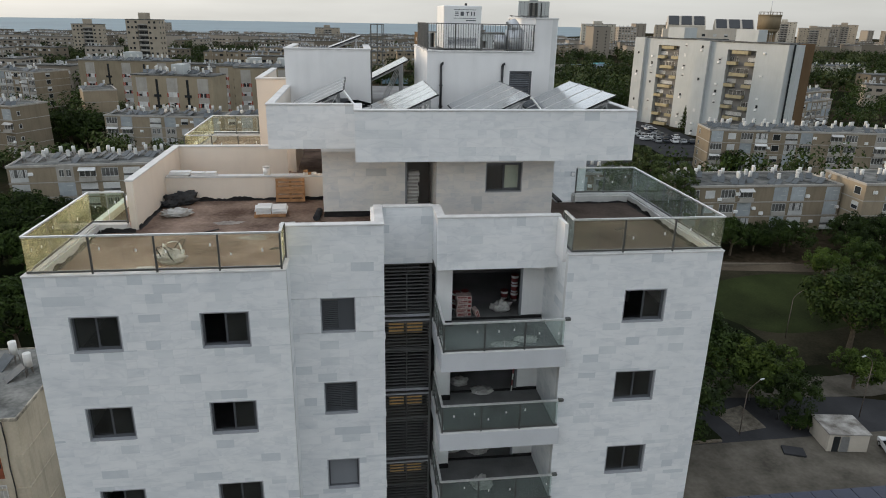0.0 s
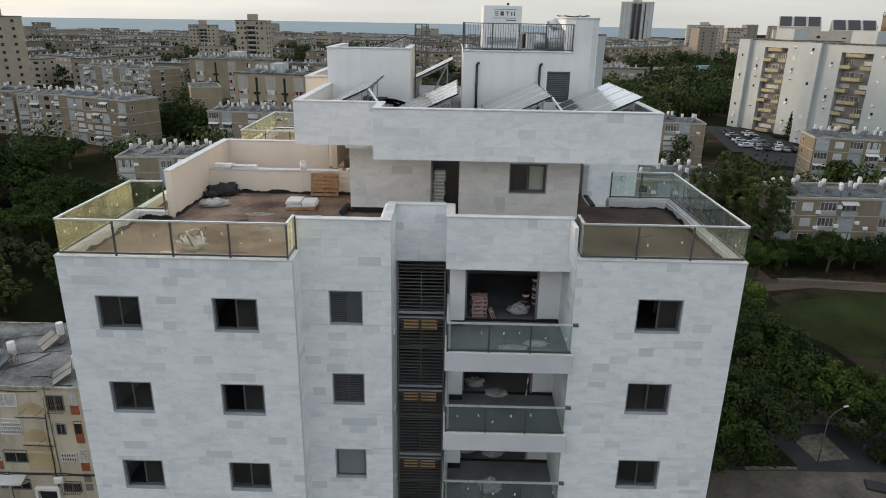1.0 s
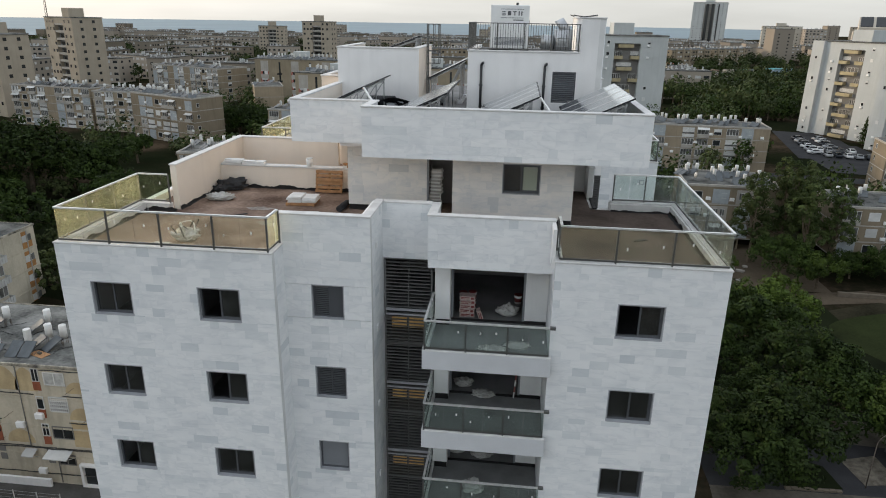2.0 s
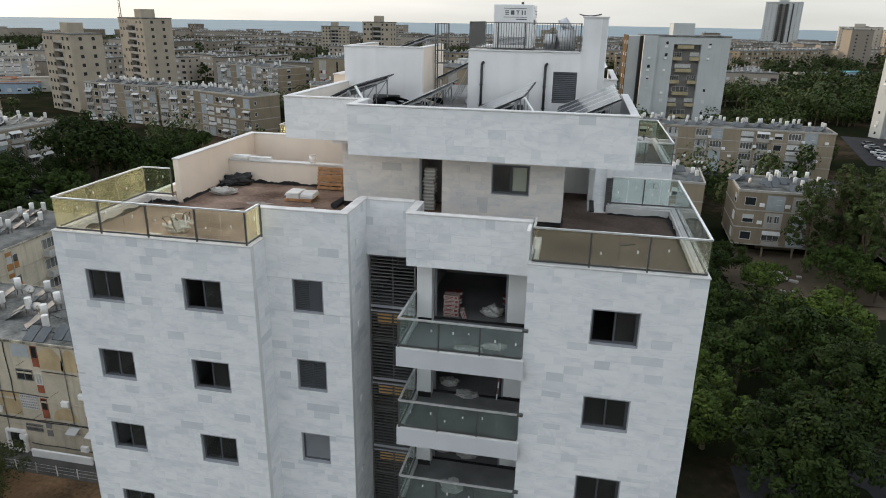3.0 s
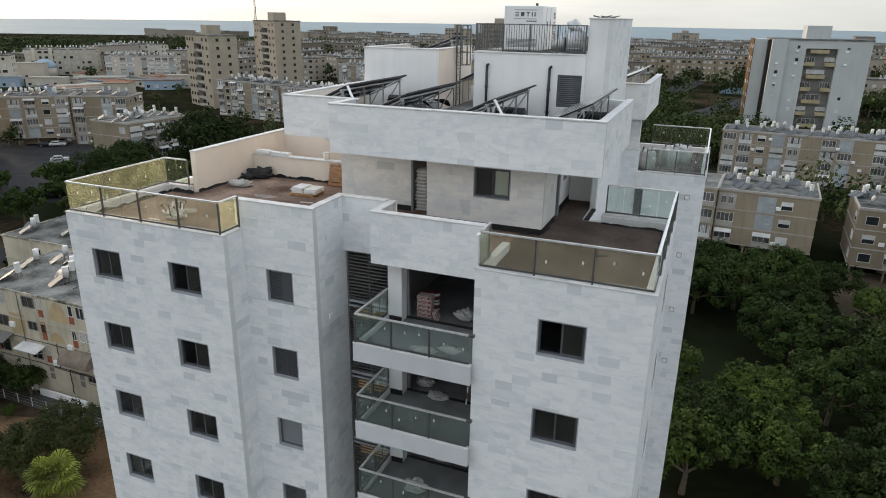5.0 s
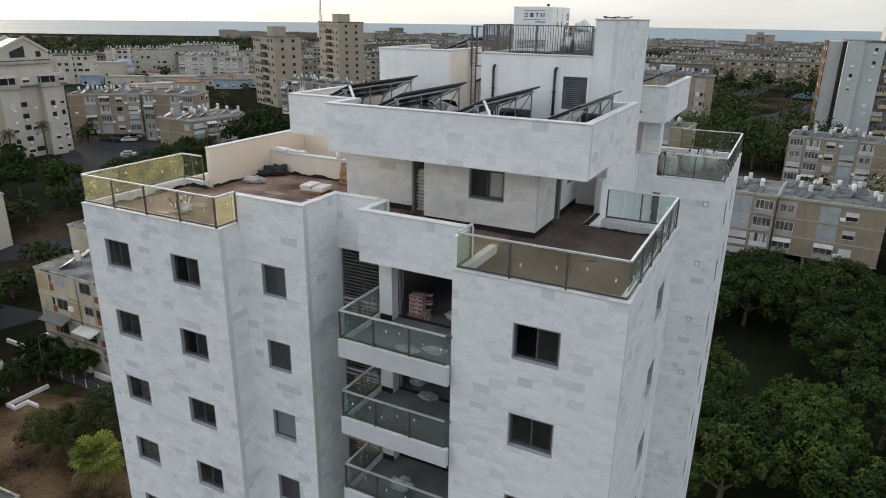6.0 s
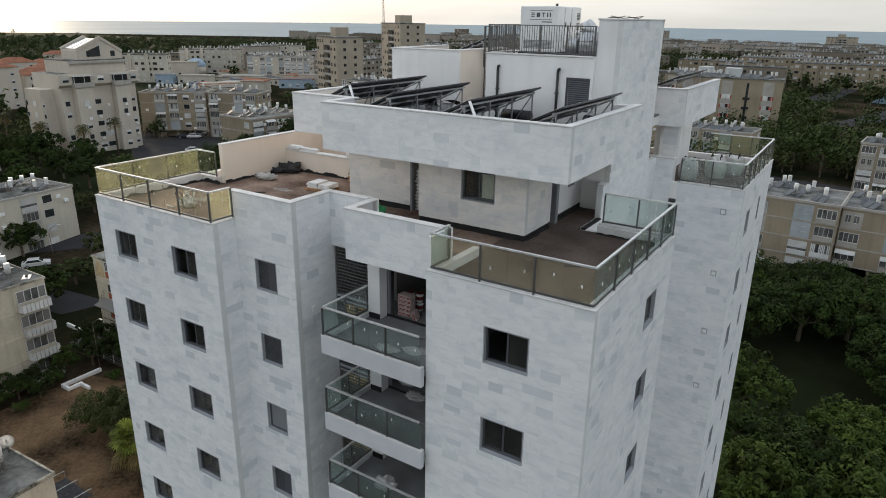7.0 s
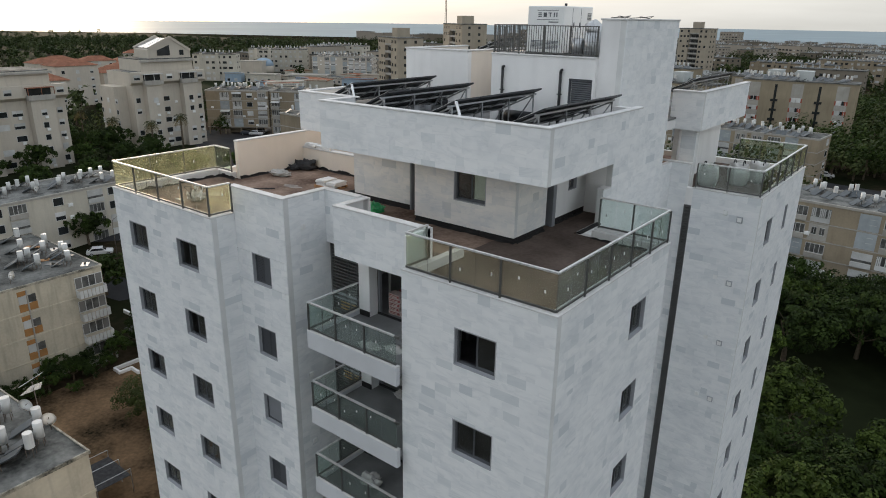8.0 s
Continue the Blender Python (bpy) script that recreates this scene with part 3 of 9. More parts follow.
# stair and lift heads
wall("-y", 31.20, -3.08, 0.70, 38.8, 41.58, clad=False, material=M_WHITE)
wall("+x", 0.70, 31.45, 36.0, 38.8, 41.58, clad=False, material=M_CREAM)
wall("-x", -3.08, 31.45, 36.0, 36.0, 41.58, clad=False, material=M_CREAM)
part("head_roof", boxes((-2.85, 0.47, 31.45, 36.0, 41.2, 41.35), (3.3, 8.6, 29.85, 36.0, 41.3, 41.55)), M_SCREED, tower)
coping(-3.12, 0.74, 31.16, 31.48, 41.58, 0.06)
coping(0.42, 0.74, 31.48, 36.0, 41.58, 0.06)
coping(-3.12, -2.8, 31.48, 36.0, 41.58, 0.06)
wall("-y", 29.60, 3.10, 7.85, 38.8, 41.62, [(6.75, 7.75, 39.55, 40.85)], clad=False, material=M_WHITE)
wall("-x", 3.10, 29.85, 36.0, 38.8, 41.62, clad=False, material=M_WHITE)
coping(3.06, 7.85, 29.56, 29.88, 41.62, 0.06)
coping(3.06, 3.36, 29.88, 36.0, 41.62, 0.06)
wall("-y", 29.80, 7.85, 8.60, 36.8, 43.02, clad=False, material=M_WHITE)
wall("-x", 7.85, 30.05, 35.1, 41.5, 43.02, clad=False, material=M_WHITE)
wall("+x", 8.85, 29.80, 35.1, 36.80, 43.02, near=30)
wall("+y", 35.1, 7.85, 8.6, 38.3, 43.02, clad=False, material=M_WHITE)
coping(7.80, 8.88, 29.76, 35.14, 43.02, 0.06)
part("cable", (lambda bm: ([tube(bm, (8.1 + 0.5 * math.sin(i), 30 + i * 0.35, 43.10 + 0.04 * (i % 3)), (8.1 + 0.5 * math.sin(i + 1), 30 + i * 0.35 + 0.35, 43.10 + 0.04 * ((i + 1) % 3)), 0.015, 5) for i in range(12)], bm)[1])(bmesh.new()), M_BLACK, tower)
# rear penthouse half: band over the side wing and its wall
wall("-y", 36.9, 8.3, 9.75, 38.25, 39.98)
wall("+x", 9.75, 37.15, 44.2, 38.25, 39.98)
wall("-y", 37.2, 8.85, 9.55, DECK, 38.25, thick=0.4)
wall("+x", 8.6, 37.6, 44.2, DECK, 38.3, clad=False, material=M_WHITE)
part("rear_roof", boxes((0.9, 9.5, 37.15, 44.0, 38.26, 38.7)), M_WHITE, tower)
coping(8.3, 9.80, 36.85, 37.17, 39.98)
coping(9.48, 9.80, 37.17, 44.2, 39.98)
# cream wall block on the far terrace
wall("-x", -4.80, 34.5, 41.0, DECK, 40.0, clad=False, material=M_CREAM)
wall("-y", 34.3, -4.80, -3.0, DECK, 40.0, clad=False, material=M_CREAM)
coping(-4.84, -4.52, 34.26, 41.0, 40.0, 0.08)
coping(-4.52, -3.0, 34.26, 34.58, 40.0, 0.08)
# louvre vent
vent = part("vent", boxes((6.75, 6.80, 29.62, 29.72, 39.55, 40.85), (7.70, 7.75, 29.62, 29.72, 39.55, 40.85), (6.8, 7.7, 29.62, 29.72, 39.55, 39.6), (6.8, 7.7, 29.62, 29.72, 40.8, 40.85), (6.8, 7.7, 29.80, 29.84, 39.6, 40.8)), M_FRAME, tower, "dark grey louvred wall vent")
slat = data_of("slat", boxes((-0.45, 0.45, -0.03, 0.03, -0.008, 0.008)), M_REVEAL)
for i in range(15):
    part("slat", slat, None, vent).matrix_basis = pose(7.25, 29.67, 39.66 + i * 0.08, -40)
for x in (3.70, 6.41):
    bm = bmesh.new()
    tube(bm, (x, 29.53, 38.9), (x, 29.53, 41.05), 0.055, 10)
    tube(bm, (x, 29.53, 41.05), (x + 0.03, 29.50, 41.14), 0.055, 10)
    tube(bm, (x + 0.03, 29.50, 41.14), (x + 0.10, 29.48, 41.16), 0.055, 10)
    for z in (39.3, 40.2):
        bx(bm, x - 0.08, x + 0.08, 29.47, 29.6, z, z + 0.04)
    part("vent_pipe", bm, M_BLACK, tower, "black plastic vent pipe")


# ---- windows ----
WIN = {}


def window(m, w, h, style):
    """A window in its opening; m: the lower left corner on the wall face, with local -y outwards."""
    key = (round(w, 2), round(h, 2), style)
    if key not in WIN:
        t = 0.055
        got = [("lining", data_of("lining", boxes((0, 0.035, 0.0, 0.26, 0, h), (w - 0.035, w, 0.0, 0.26, 0, h), (0.035, w - 0.035, 0.0, 0.26, h - 0.035, h), (0.035, w - 0.035, -0.015, 0.26, 0, 0.035)), M_LINING)),
               ("frame", data_of("frame", boxes((0.035, 0.035 + t, 0.13, 0.22, 0.035, h - 0.035), (w - 0.035 - t, w - 0.035, 0.13, 0.22, 0.035, h - 0.035), (0.09, w - 0.09, 0.13, 0.22, h - 0.09, h - 0.035), (0.09, w - 0.09, 0.13, 0.22, 0.035, 0.10)), M_FRAME))]
        if style in ("slide", "open", "clear"):
            a, b = (w * 0.5, w - 0.09)
            got.append(("sash", data_of("sash", boxes((a - 0.03, a + 0.03, 0.14, 0.18, 0.10, h - 0.09), (b - 0.04, b, 0.14, 0.18, 0.10, h - 0.09), (a + 0.03, b - 0.04, 0.14, 0.18, 0.10, 0.14), (a + 0.03, b - 0.04, 0.14, 0.18, h - 0.13, h - 0.09)), M_FRAME)))
            got.append(("pane", data_of("pane", boxes((a + 0.03, b - 0.04, 0.155, 0.165, 0.14, h - 0.13)), G_CLEAR if style == "clear" else G_WINDOW)))
            if style != "open":
                got.append(("pane", data_of("pane", boxes((0.09, a - 0.03, 0.185, 0.195, 0.10, h - 0.09)), G_WINDOW)))
        elif style == "shutter":
            rows = [(0.09, w / 2, 0.15, 0.19, z * 0.07 + 0.12, z * 0.07 + 0.165) for z in range(int((h - 0.25) / 0.07))]
            got.append(("louvre", data_of("louvre", boxes(*rows), M_FRAME)))
            got.append(("shutter_back", data_of("shutter_back", boxes((0.09, w / 2, 0.20, 0.21, 0.1, h - 0.09)), M_SLAT)))
            got.append(("panel", data_of("panel", boxes((w / 2, w - 0.09, 0.14, 0.20, 0.10, h - 0.09)), M_FRAME)))
        elif style == "louvre":
            rows = [(x0, x1, 0.15, 0.19, z * 0.07 + 0.12, z * 0.07 + 0.16) for z in range(int((h - 0.25) / 0.07)) for x0, x1 in ((0.09, w / 2 - 0.02), (w / 2 + 0.02, w - 0.09))]
            got.append(("louvre", data_of("louvre", boxes(*rows), M_FRAME)))
            got.append(("mullion", data_of("mullion", boxes((w / 2 - 0.02, w / 2 + 0.02, 0.13, 0.2, 0.10, h - 0.09)), M_FRAME)))
            got.append(("shutter_back", data_of("shutter_back", boxes((0.09, w - 0.09, 0.20, 0.21, 0.1, h - 0.09)), M_SLAT)))
        elif style == "closed":
            rows = [(0.09, w - 0.09, 0.16, 0.175, 0.10 + i * 0.055, 0.152 + i * 0.055) for i in range(int((h - 0.19) / 0.055))]
            got.append(("shutter", data_of("shutter", boxes(*rows), M_REVEAL)))
        WIN[key] = got
    ob = new("window")
    ob.parent, ob.matrix_basis = tower, m
    for name, me in WIN[key]:
        p = part(name, me, None, ob)
        if name == "pane":
            p.visible_shadow = False
    return ob


for k in range(FLOORS):
    d = STOREY * k
    if 33.1 - d < 0.5:
        break
    for i, (x0, x1, z0, z1) in enumerate((W_A, W_B, W_D)):
        plane = 19.72 if i == 2 else 19.05
        ob = window(pose(x0, plane, z0 - d), x1 - x0, z1 - z0, "open" if (i + k) % 3 == 2 or (i == 1 and k == 0) else "slide")
    x0, x1, z0, z1 = W_C
    window(pose(x0, 20.10, z0 - d), x1 - x0, z1 - z0, ("shutter", "louvre", "closed")[k % 3])
    y0, y1, z0, z1 = W_E
    window(pose(12.15, y0, z0 - d, 0, 0, 90), y1 - y0, z1 - z0, "slide")
    for y0, y1, z0, z1 in (W_F, W_G):
        window(pose(13.0, y0, z0 - d, 0, 0, 90), y1 - y0, z1 - z0, "slide")
window(pose(PW[0], 24.75, PW[2]), PW[1] - PW[0], PW[3] - PW[2], "clear")
window(pose(7.45, 28.9, 36.6, 0, 0, 90), 0.7, 1.1, "slide")


# Board added close behind the right pane in place of the bright interior.
part("inner_board", boxes((5.70, 6.28, 24.97, 24.99, 36.68, 37.74)), M_CREAM, tower, "cream board standing in for the bright penthouse interior")


# ---- glass railings ----
def railing(a, b, z0, z1, count, tint, posts_out=(0, 0), ends=(True, True), stickers=True, seed=1):
    """A railing from a to b in plan: posts, panes between them, a cap rail and small makers' stickers on the panes."""
    rnd = random.Random(seed)
    a, b = Vector((*a, 0)), Vector((*b, 0))
    d = (b - a).normalized()
    length = (b - a).length
    out = Vector((*posts_out, 0))
    ob = new("glass_railing")
    ob.parent = tower
    bm = bmesh.new()
    beam(bm, a + Vector((0, 0, z1)), b + Vector((0, 0, z1)), 0.075, 0.05)
    part("cap_rail", bm, M_RAIL, ob)
    bm = bmesh.new()
    beam(bm, a + Vector((0, 0, z0 + 0.03)), b + Vector((0, 0, z0 + 0.03)), 0.05, 0.06)
    part("bottom_rail", bm, M_POST, ob)
    step = length / count
    for i in range(count + 1):
        if (i == 0 and not ends[0]) or (i == count and not ends[1]):
            continue
        p = a + d * step * i + out * 0.04
        bm = bmesh.new()
        beam(bm, p + Vector((0, 0, z0 - 0.06)), p + Vector((0, 0, z1 - 0.02)), 0.055, 0.05)
        part("post", bm, M_POST, ob)
    half = 2 if step > 1.1 else 1
    for i in range(count * half):
        s = step / half
        bm = bmesh.new()
        beam(bm, a + d * (s * i + 0.012) + Vector((0, 0, (z0 + z1) / 2 + 0.03)), a + d * (s * (i + 1) - 0.012) + Vector((0, 0, (z0 + z1) / 2 + 0.03)), 0.012, z1 - z0 - 0.09)
        p = part("pane", bm, tint, ob)
        p.visible_shadow = False
        if stickers and rnd.random() < 0.75:
            u, v = rnd.uniform(0.25, 0.75), rnd.uniform(0.4, 0.7)
            c = a + d * s * (i + u) + Vector((0, 0, z0 + (z1 - z0) * v))
            n = Vector((d.y, -d.x, 0)) * 0.009
            bm = bmesh.new()
            beam(bm, c - d * 0.022 + n, c + d * 0.022 + n, 0.002, rnd.uniform(0.07, 0.11))
            part("sticker", bm, M_STICKER, ob)
    return ob


Z0, Z1 = 35.85, 36.95
railing((-9.45, 19.14), (-2.32, 19.14), Z0, Z1, 4, G_WARM, (0, -1), (False, True), seed=2)
railing((-9.45, 19.14), (-9.45, 24.2), Z0, Z1, 3, G_AMBER, (-1, 0), (False, True), seed=3)
railing((-9.45, 24.2), (-8.25, 24.2), Z0, Z1, 1, G_GREEN, (0, 1), (False, True), seed=4)
railing((-2.32, 19.14), (-2.32, 20.08), Z0, Z1, 1, G_AMBER, (1, 0), (False, True), seed=5)
railing((6.90, 19.80), (12.05, 19.80), Z0, Z1, 3, G_WARM, (0, -1), (False, False), seed=6)
railing((6.90, 19.80), (6.90, 20.82), Z0, Z1, 1, G_CLEAR, (-1, 0), (False, True), seed=7)
railing((12.05, 19.80), (12.05, 27.5), Z0, Z1, 5, G_CLEAR, (1, 0), (False, True), seed=8)
railing((9.5, 27.5), (12.05, 27.5), Z0, Z1, 2, G_CLEAR, (0, 1), (True, False), seed=9)
railing((10.1, 36.3), (12.9, 36.3), Z0, Z1, 2, G_CLEAR, (0, -1), seed=10)
railing((12.9, 36.3), (12.9, 44.8), Z0, Z1, 6, G_GREEN, (1, 0), (False, True), seed=11)
railing((9.6, 44.8), (12.9, 44.8), Z0, Z1, 3, G_GREEN, (0, 1), (True, False), seed=12)
railing((-8.9, 36.2), (-8.9, 43.6), Z0, Z1, 5, G_AMBER, (-1, 0), seed=13)
railing((-8.9, 43.6), (-4.8, 43.6), Z0, Z1, 3, G_WARM, (0, 1), (False, True), seed=14)
railing((-8.9, 36.2), (-4.85, 36.2), Z0, Z1, 3, G_WARM, (0, -1), (False, True), seed=15)
part("far_upstand", boxes((-9.0, -4.85, 36.1, 36.3, DECK, Z0), (-9.0, -8.8, 36.3, 43.7, DECK, Z0)), M_COPING, tower)

# ---- balconies ----
for k in range(FLOORS - 1):
    d = STOREY * k
    z = 32.35 - d
    slab = new("balcony")
    slab.parent = tower
    part("slab", softened(boxes((2.60, 6.84, 19.37, 19.55, 31.86 - d, 32.53 - d)), 0.012), M_FASCIA, slab, "grey rendered balcony edge")
    part("side_beam", softened(boxes((2.60, 2.78, 19.551, 22.2, 31.86 - d, 32.53 - d)), 0.012), M_FASCIA, slab)
    part("kerb", softened(boxes((2.595, 6.845, 19.365, 19.555, 32.53 - d, 32.57 - d), (2.595, 2.785, 19.556, 22.2, 32.53 - d, 32.57 - d)), 0.01), M_COPING, slab)
    part("balcony_floor", boxes((2.78, 6.78, 19.55, 22.60, z - 0.2, z + 0.02)), M_SCREED, slab, "dusty grey balcony floor")
    railing((2.68, 19.46), (6.76, 19.46), 32.59 - d, 33.60 - d, 3, G_CLEAR, (0, -1), (True, False), seed=20 + k)
    railing((2.68, 19.46), (2.68, 21.85), 32.59 - d, 33.60 - d, 2, G_CLEAR, (-1, 0), (False, True), seed=40 + k)
    part("rail_end", softened(boxes((6.74, 6.93, 19.40, 19.52, 33.56 - d, 33.66 - d)), 0.012), M_POST, slab, "dark taped rail end")
    part("threshold", boxes((3.28, 5.98, 22.26, 22.32, z + 0.02, z + 0.09)), M_TAR, slab)
    part("skirting", boxes((2.79, 3.28, 21.80, 21.85, z + 0.02, z + 0.22), (5.98, 6.77, 22.25, 22.30, z + 0.02, z + 0.14)), M_TAR, slab)
    # back wall with the wide opening, the pier and the lintel
    part("back_wall", boxes((5.98, 6.78, 22.30, 22.55, z, z + 2.88), (2.70, 5.98, 22.30, 22.55, z + 2.15, z + 2.88)), M_WHITE, slab)
    part("pier", softened(boxes((2.72, 3.28, 21.85, 22.3, z, z + 2.88)), 0.015), M_WHITE, slab, "white plastered pier")
    part("door_frame", boxes((3.28, 3.36, 22.32, 22.44, z, z + 2.15), (5.90, 5.98, 22.32, 22.44, z, z + 2.15), (3.36, 5.90, 22.32, 22.44, z + 2.09, z + 2.15)), M_REVEAL, slab)

# ---- slatted screen in the recess ----
screen = new("slatted_screen")
screen.parent = tower
slat = data_of("slat", boxes((-0.83, 0.83, -0.028, 0.028, -0.014, 0.014)), M_SLAT)
z, count = 34.66, 0
while z > 6 and count < 230:
    part("slat", slat, None, screen).matrix_basis = pose(1.68, 22.30, z, 8)
    z -= 0.135
    count += 1
part("screen_post", boxes((0.80, 0.86, 22.24, 22.36, 0, 34.75)), M_SLAT, screen)
part("screen_post", boxes((2.52, 2.58, 22.24, 22.36, 0, 34.75)), M_SLAT, screen)
part("screen_post", boxes((1.66, 1.70, 22.36, 22.40, 0, 34.75)), M_SLAT, screen)
for k in range(FLOORS - 1):
    d = STOREY * k
    part("cross_bar", boxes((0.86, 2.52, 22.22, 22.26, 32.62 - d, 32.72 - d)), M_LINING, screen)
    part("cross_bar", boxes((0.86, 2.52, 22.22, 22.26, 32.44 - d, 32.50 - d)), M_LINING, screen)
    for x0, x1 in ((1.02, 1.58), (1.66, 2.28)):
        part("stair_window", boxes((x0, x1, 22.50, 22.54, 31.82 - d, 32.28 - d)), M_STAIRLIT, screen, "warm lit stair window")
    part("landing", boxes((0.8, 2.6, 22.6, 24.8, 31.0 - d, 31.18 - d)), M_SCREED, screen)
# narrow louvre beside the side wing
louvre = new("louvre_strip")
louvre.parent = tower
bm = bmesh.new()
for i in range(250):
    beam(bm, (9.73, 36.32, 34.85 - i * 0.13), (10.02, 36.32, 34.85 - i * 0.13), 0.09, 0.02, (0, -0.5, 0.8))
part("slat", bm, M_SLAT, louvre)["kind"] = "stuff"
part("louvre_frame", boxes((9.70, 9.73, 36.24, 36.40, 0, 34.95), (10.02, 10.05, 36.24, 36.40, 0, 34.95), (9.73, 10.02, 36.24, 36.4, 34.9, 34.95)), M_SLAT, louvre)
part("louvre_back", boxes((9.70, 10.05, 36.5, 36.55, 0, 35.7)), M_SLAT, louvre)
part("louvre_head", boxes((9.70, 10.05, 36.25, 36.5, 34.95, 35.75)), M_WHITE, louvre)
# small square light fittings on the side walls
for x, y, zz, rz in [(0.785, 20.95, 35.62 - STOREY * k, 90) for k in range(0, 8)] + [(11.6, 36.195, 34.9 - STOREY * k, 0) for k in range(0, 9)]:
    bm = softened(boxes((-0.10, 0.10, -0.05, 0.0, -0.10, 0.10)), 0.012)
    part("wall_light", bm, M_ENAMEL, tower, "small square white wall light").matrix_basis = pose(x, y, zz, 0, 0, rz)

# ---- things on the roofs, terraces and balconies ----
def collector_array(xh, y0, y1, count, z_low=39.48, z_high=40.5, reach=2.22, brace=True, name="solar_collector_array"):
    """Flat collectors side by side on a steel frame, low edge towards -x."""
    ob = thing(name, "row of flat solar collectors on a steel roof frame", "solar panel", pose(xh, y0, 38.80), "roof collectors")
    lo, hi = z_low - 38.80, z_high - 38.80
    slope = Vector((-reach, 0, lo - hi))
    up = Vector((lo - hi, 0, reach)).normalized()
    ln = y1 - y0
    step = ln / count

    def plate(bm, a, b, e, f, t0, t1):
        v = []
        for t in (t0, t1):
            for s, y in ((a, e), (b, e), (b, f), (a, f)):
                v.append(bm.verts.new(Vector((0, y, hi)) + slope * s + up * t))
        for q in ((3, 2, 1, 0), (4, 5, 6, 7), (0, 1, 5, 4), (1, 2, 6, 5), (2, 3, 7, 6), (3, 0, 4, 7)):
            bm.faces.new([v[i] for i in q])

    for i in range(count):
        bm = bmesh.new()
        plate(bm, 0.0, 1.0, i * step + 0.03, (i + 1) * step - 0.03, -0.055, 0.0)
        c = part("casing", bm, M_PVBACK, ob)
        bm = bmesh.new()
        plate(bm, 0.015, 0.985, i * step + 0.06, (i + 1) * step - 0.06, 0.002, 0.008)
        part("collector_pane", bm, M_PV, c)
        bm = bmesh.new()
        for e, f in ((i * step + 0.03, i * step + 0.06), ((i + 1) * step - 0.06, (i + 1) * step - 0.03)):
            plate(bm, 0.0, 1.0, e, f, 0.002, 0.012)
        part("edge_trim", bm, M_RAIL, c)
    for s in (0.15, 0.5, 0.85):
        p = Vector((0, 0, hi)) + slope * s - up * 0.10
        bm = bmesh.new()
        beam(bm, p + Vector((0, -0.05, 0)), p + Vector((0, ln + 0.05, 0)), 0.06)
        part("cross_rail", bm, M_STEEL, ob)
    for y in [0.15 + i * (ln - 0.3) / 3 for i in range(4)]:
        a, b = Vector((0, y, hi)) + slope * 0.15 - up * 0.13, Vector((0, y, hi)) + slope * 0.85 - up * 0.13
        bm = bmesh.new()
        beam(bm, a, b, 0.05)
        part("rafter", bm, M_STEEL, ob)
        bm = bmesh.new()
        beam(bm, a, (a.x, y, 0), 0.045)
        part("leg", bm, M_STEEL, ob)
        bm = bmesh.new()
        beam(bm, b, (b.x, y, 0), 0.045)
        part("leg", bm, M_STEEL, ob)
        bm = bmesh.new()
        beam(bm, a, (b.x * 0.6 + a.x * 0.4, y, 0.02), 0.035)
        part("strut", bm, M_STEEL, ob)
        part("ballast", softened(boxes((a.x - 0.15, a.x + 0.15, y - 0.15, y + 0.15, 0, 0.2)), 0.02), M_FASCIA, ob)
    if brace:
        bm = bmesh.new()
        beam(bm, (0.0, 0.0, hi - 0.05), (0.55, -0.35, 0.95), 0.09, 0.04)
        part("brace", bm, M_RAIL, ob, "white diagonal brace")
    return ob


collector_array(-0.42, 24.85, 30.3, 4)
collector_array(2.86, 23.4, 28.7, 4, brace=False)
collector_array(6.10, 23.2, 28.7, 4)
collector_array(9.30, 23.4, 28.9, 4, brace=False)
collector_array(2.65, 34.3, 37.2, 3, z_low=39.9, z_high=41.0, brace=False)
collector_array(9.25, 37.6, 43.0, 4, z_low=39.6, z_high=40.6, brace=False)
collector_array(0.3, 34.5, 36.4, 2, z_low=41.5, z_high=42.1, reach=1.6, brace=False).location.z = 38.80
# hot water tanks lying under the collectors
for i, (x, y) in enumerate(((-0.9, 30.75), (3.9, 31.0), (5.0, 28.9), (8.4, 29.2))):
    tank = thing("storage_tank", "dark lagged water tank lying on the upper roof", "water tank", pose(x, y, 38.80), "roof tanks")
    bm = bmesh.new()
    tube(bm, (-0.6, 0, 0.45), (0.6, 0, 0.45), 0.26, 16)
    part("shell", bm, M_PVBACK, tank)
    part("cradle", boxes((-0.45, -0.38, -0.2, 0.2, 0, 0.25), (0.38, 0.45, -0.2, 0.2, 0, 0.25)), M_STEEL, tank)

# standby generator in its white housing
gen = thing("generator", "white boxed standby generator with grey louvres on the stair head", "generator", pose(3.95, 30.9, 41.55))
part("skid", boxes((-0.03, 1.73, -0.03, 2.55, 0.0, 0.16)), M_BLACK, gen)
part("housing", softened(boxes((0, 1.70, 0, 2.52, 0.16, 1.98)), 0.035, 2), M_ENAMEL, gen)
bars = [(0.50, 0.66, 1.55, 1.585), (0.50, 0.66, 1.62, 1.655), (0.50, 0.66, 1.69, 1.725), (0.75, 0.90, 1.55, 1.725), (0.98, 1.14, 1.69, 1.725), (1.04, 1.08, 1.55, 1.69), (1.22, 1.27, 1.55, 1.725), (1.34, 1.39, 1.55, 1.725)]
mark = part("maker_mark", boxes(*[(a, b, -0.006, 0.0, c, d) for a, b, c, d in bars], (0.45, 1.45, -0.006, 0, 1.80, 1.82), (0.45, 1.45, -0.006, 0, 1.44, 1.46), (1.0, 1.45, -0.006, 0, 1.34, 1.38)), M_FRAME, gen, "plain dark bars in place of the maker's mark")
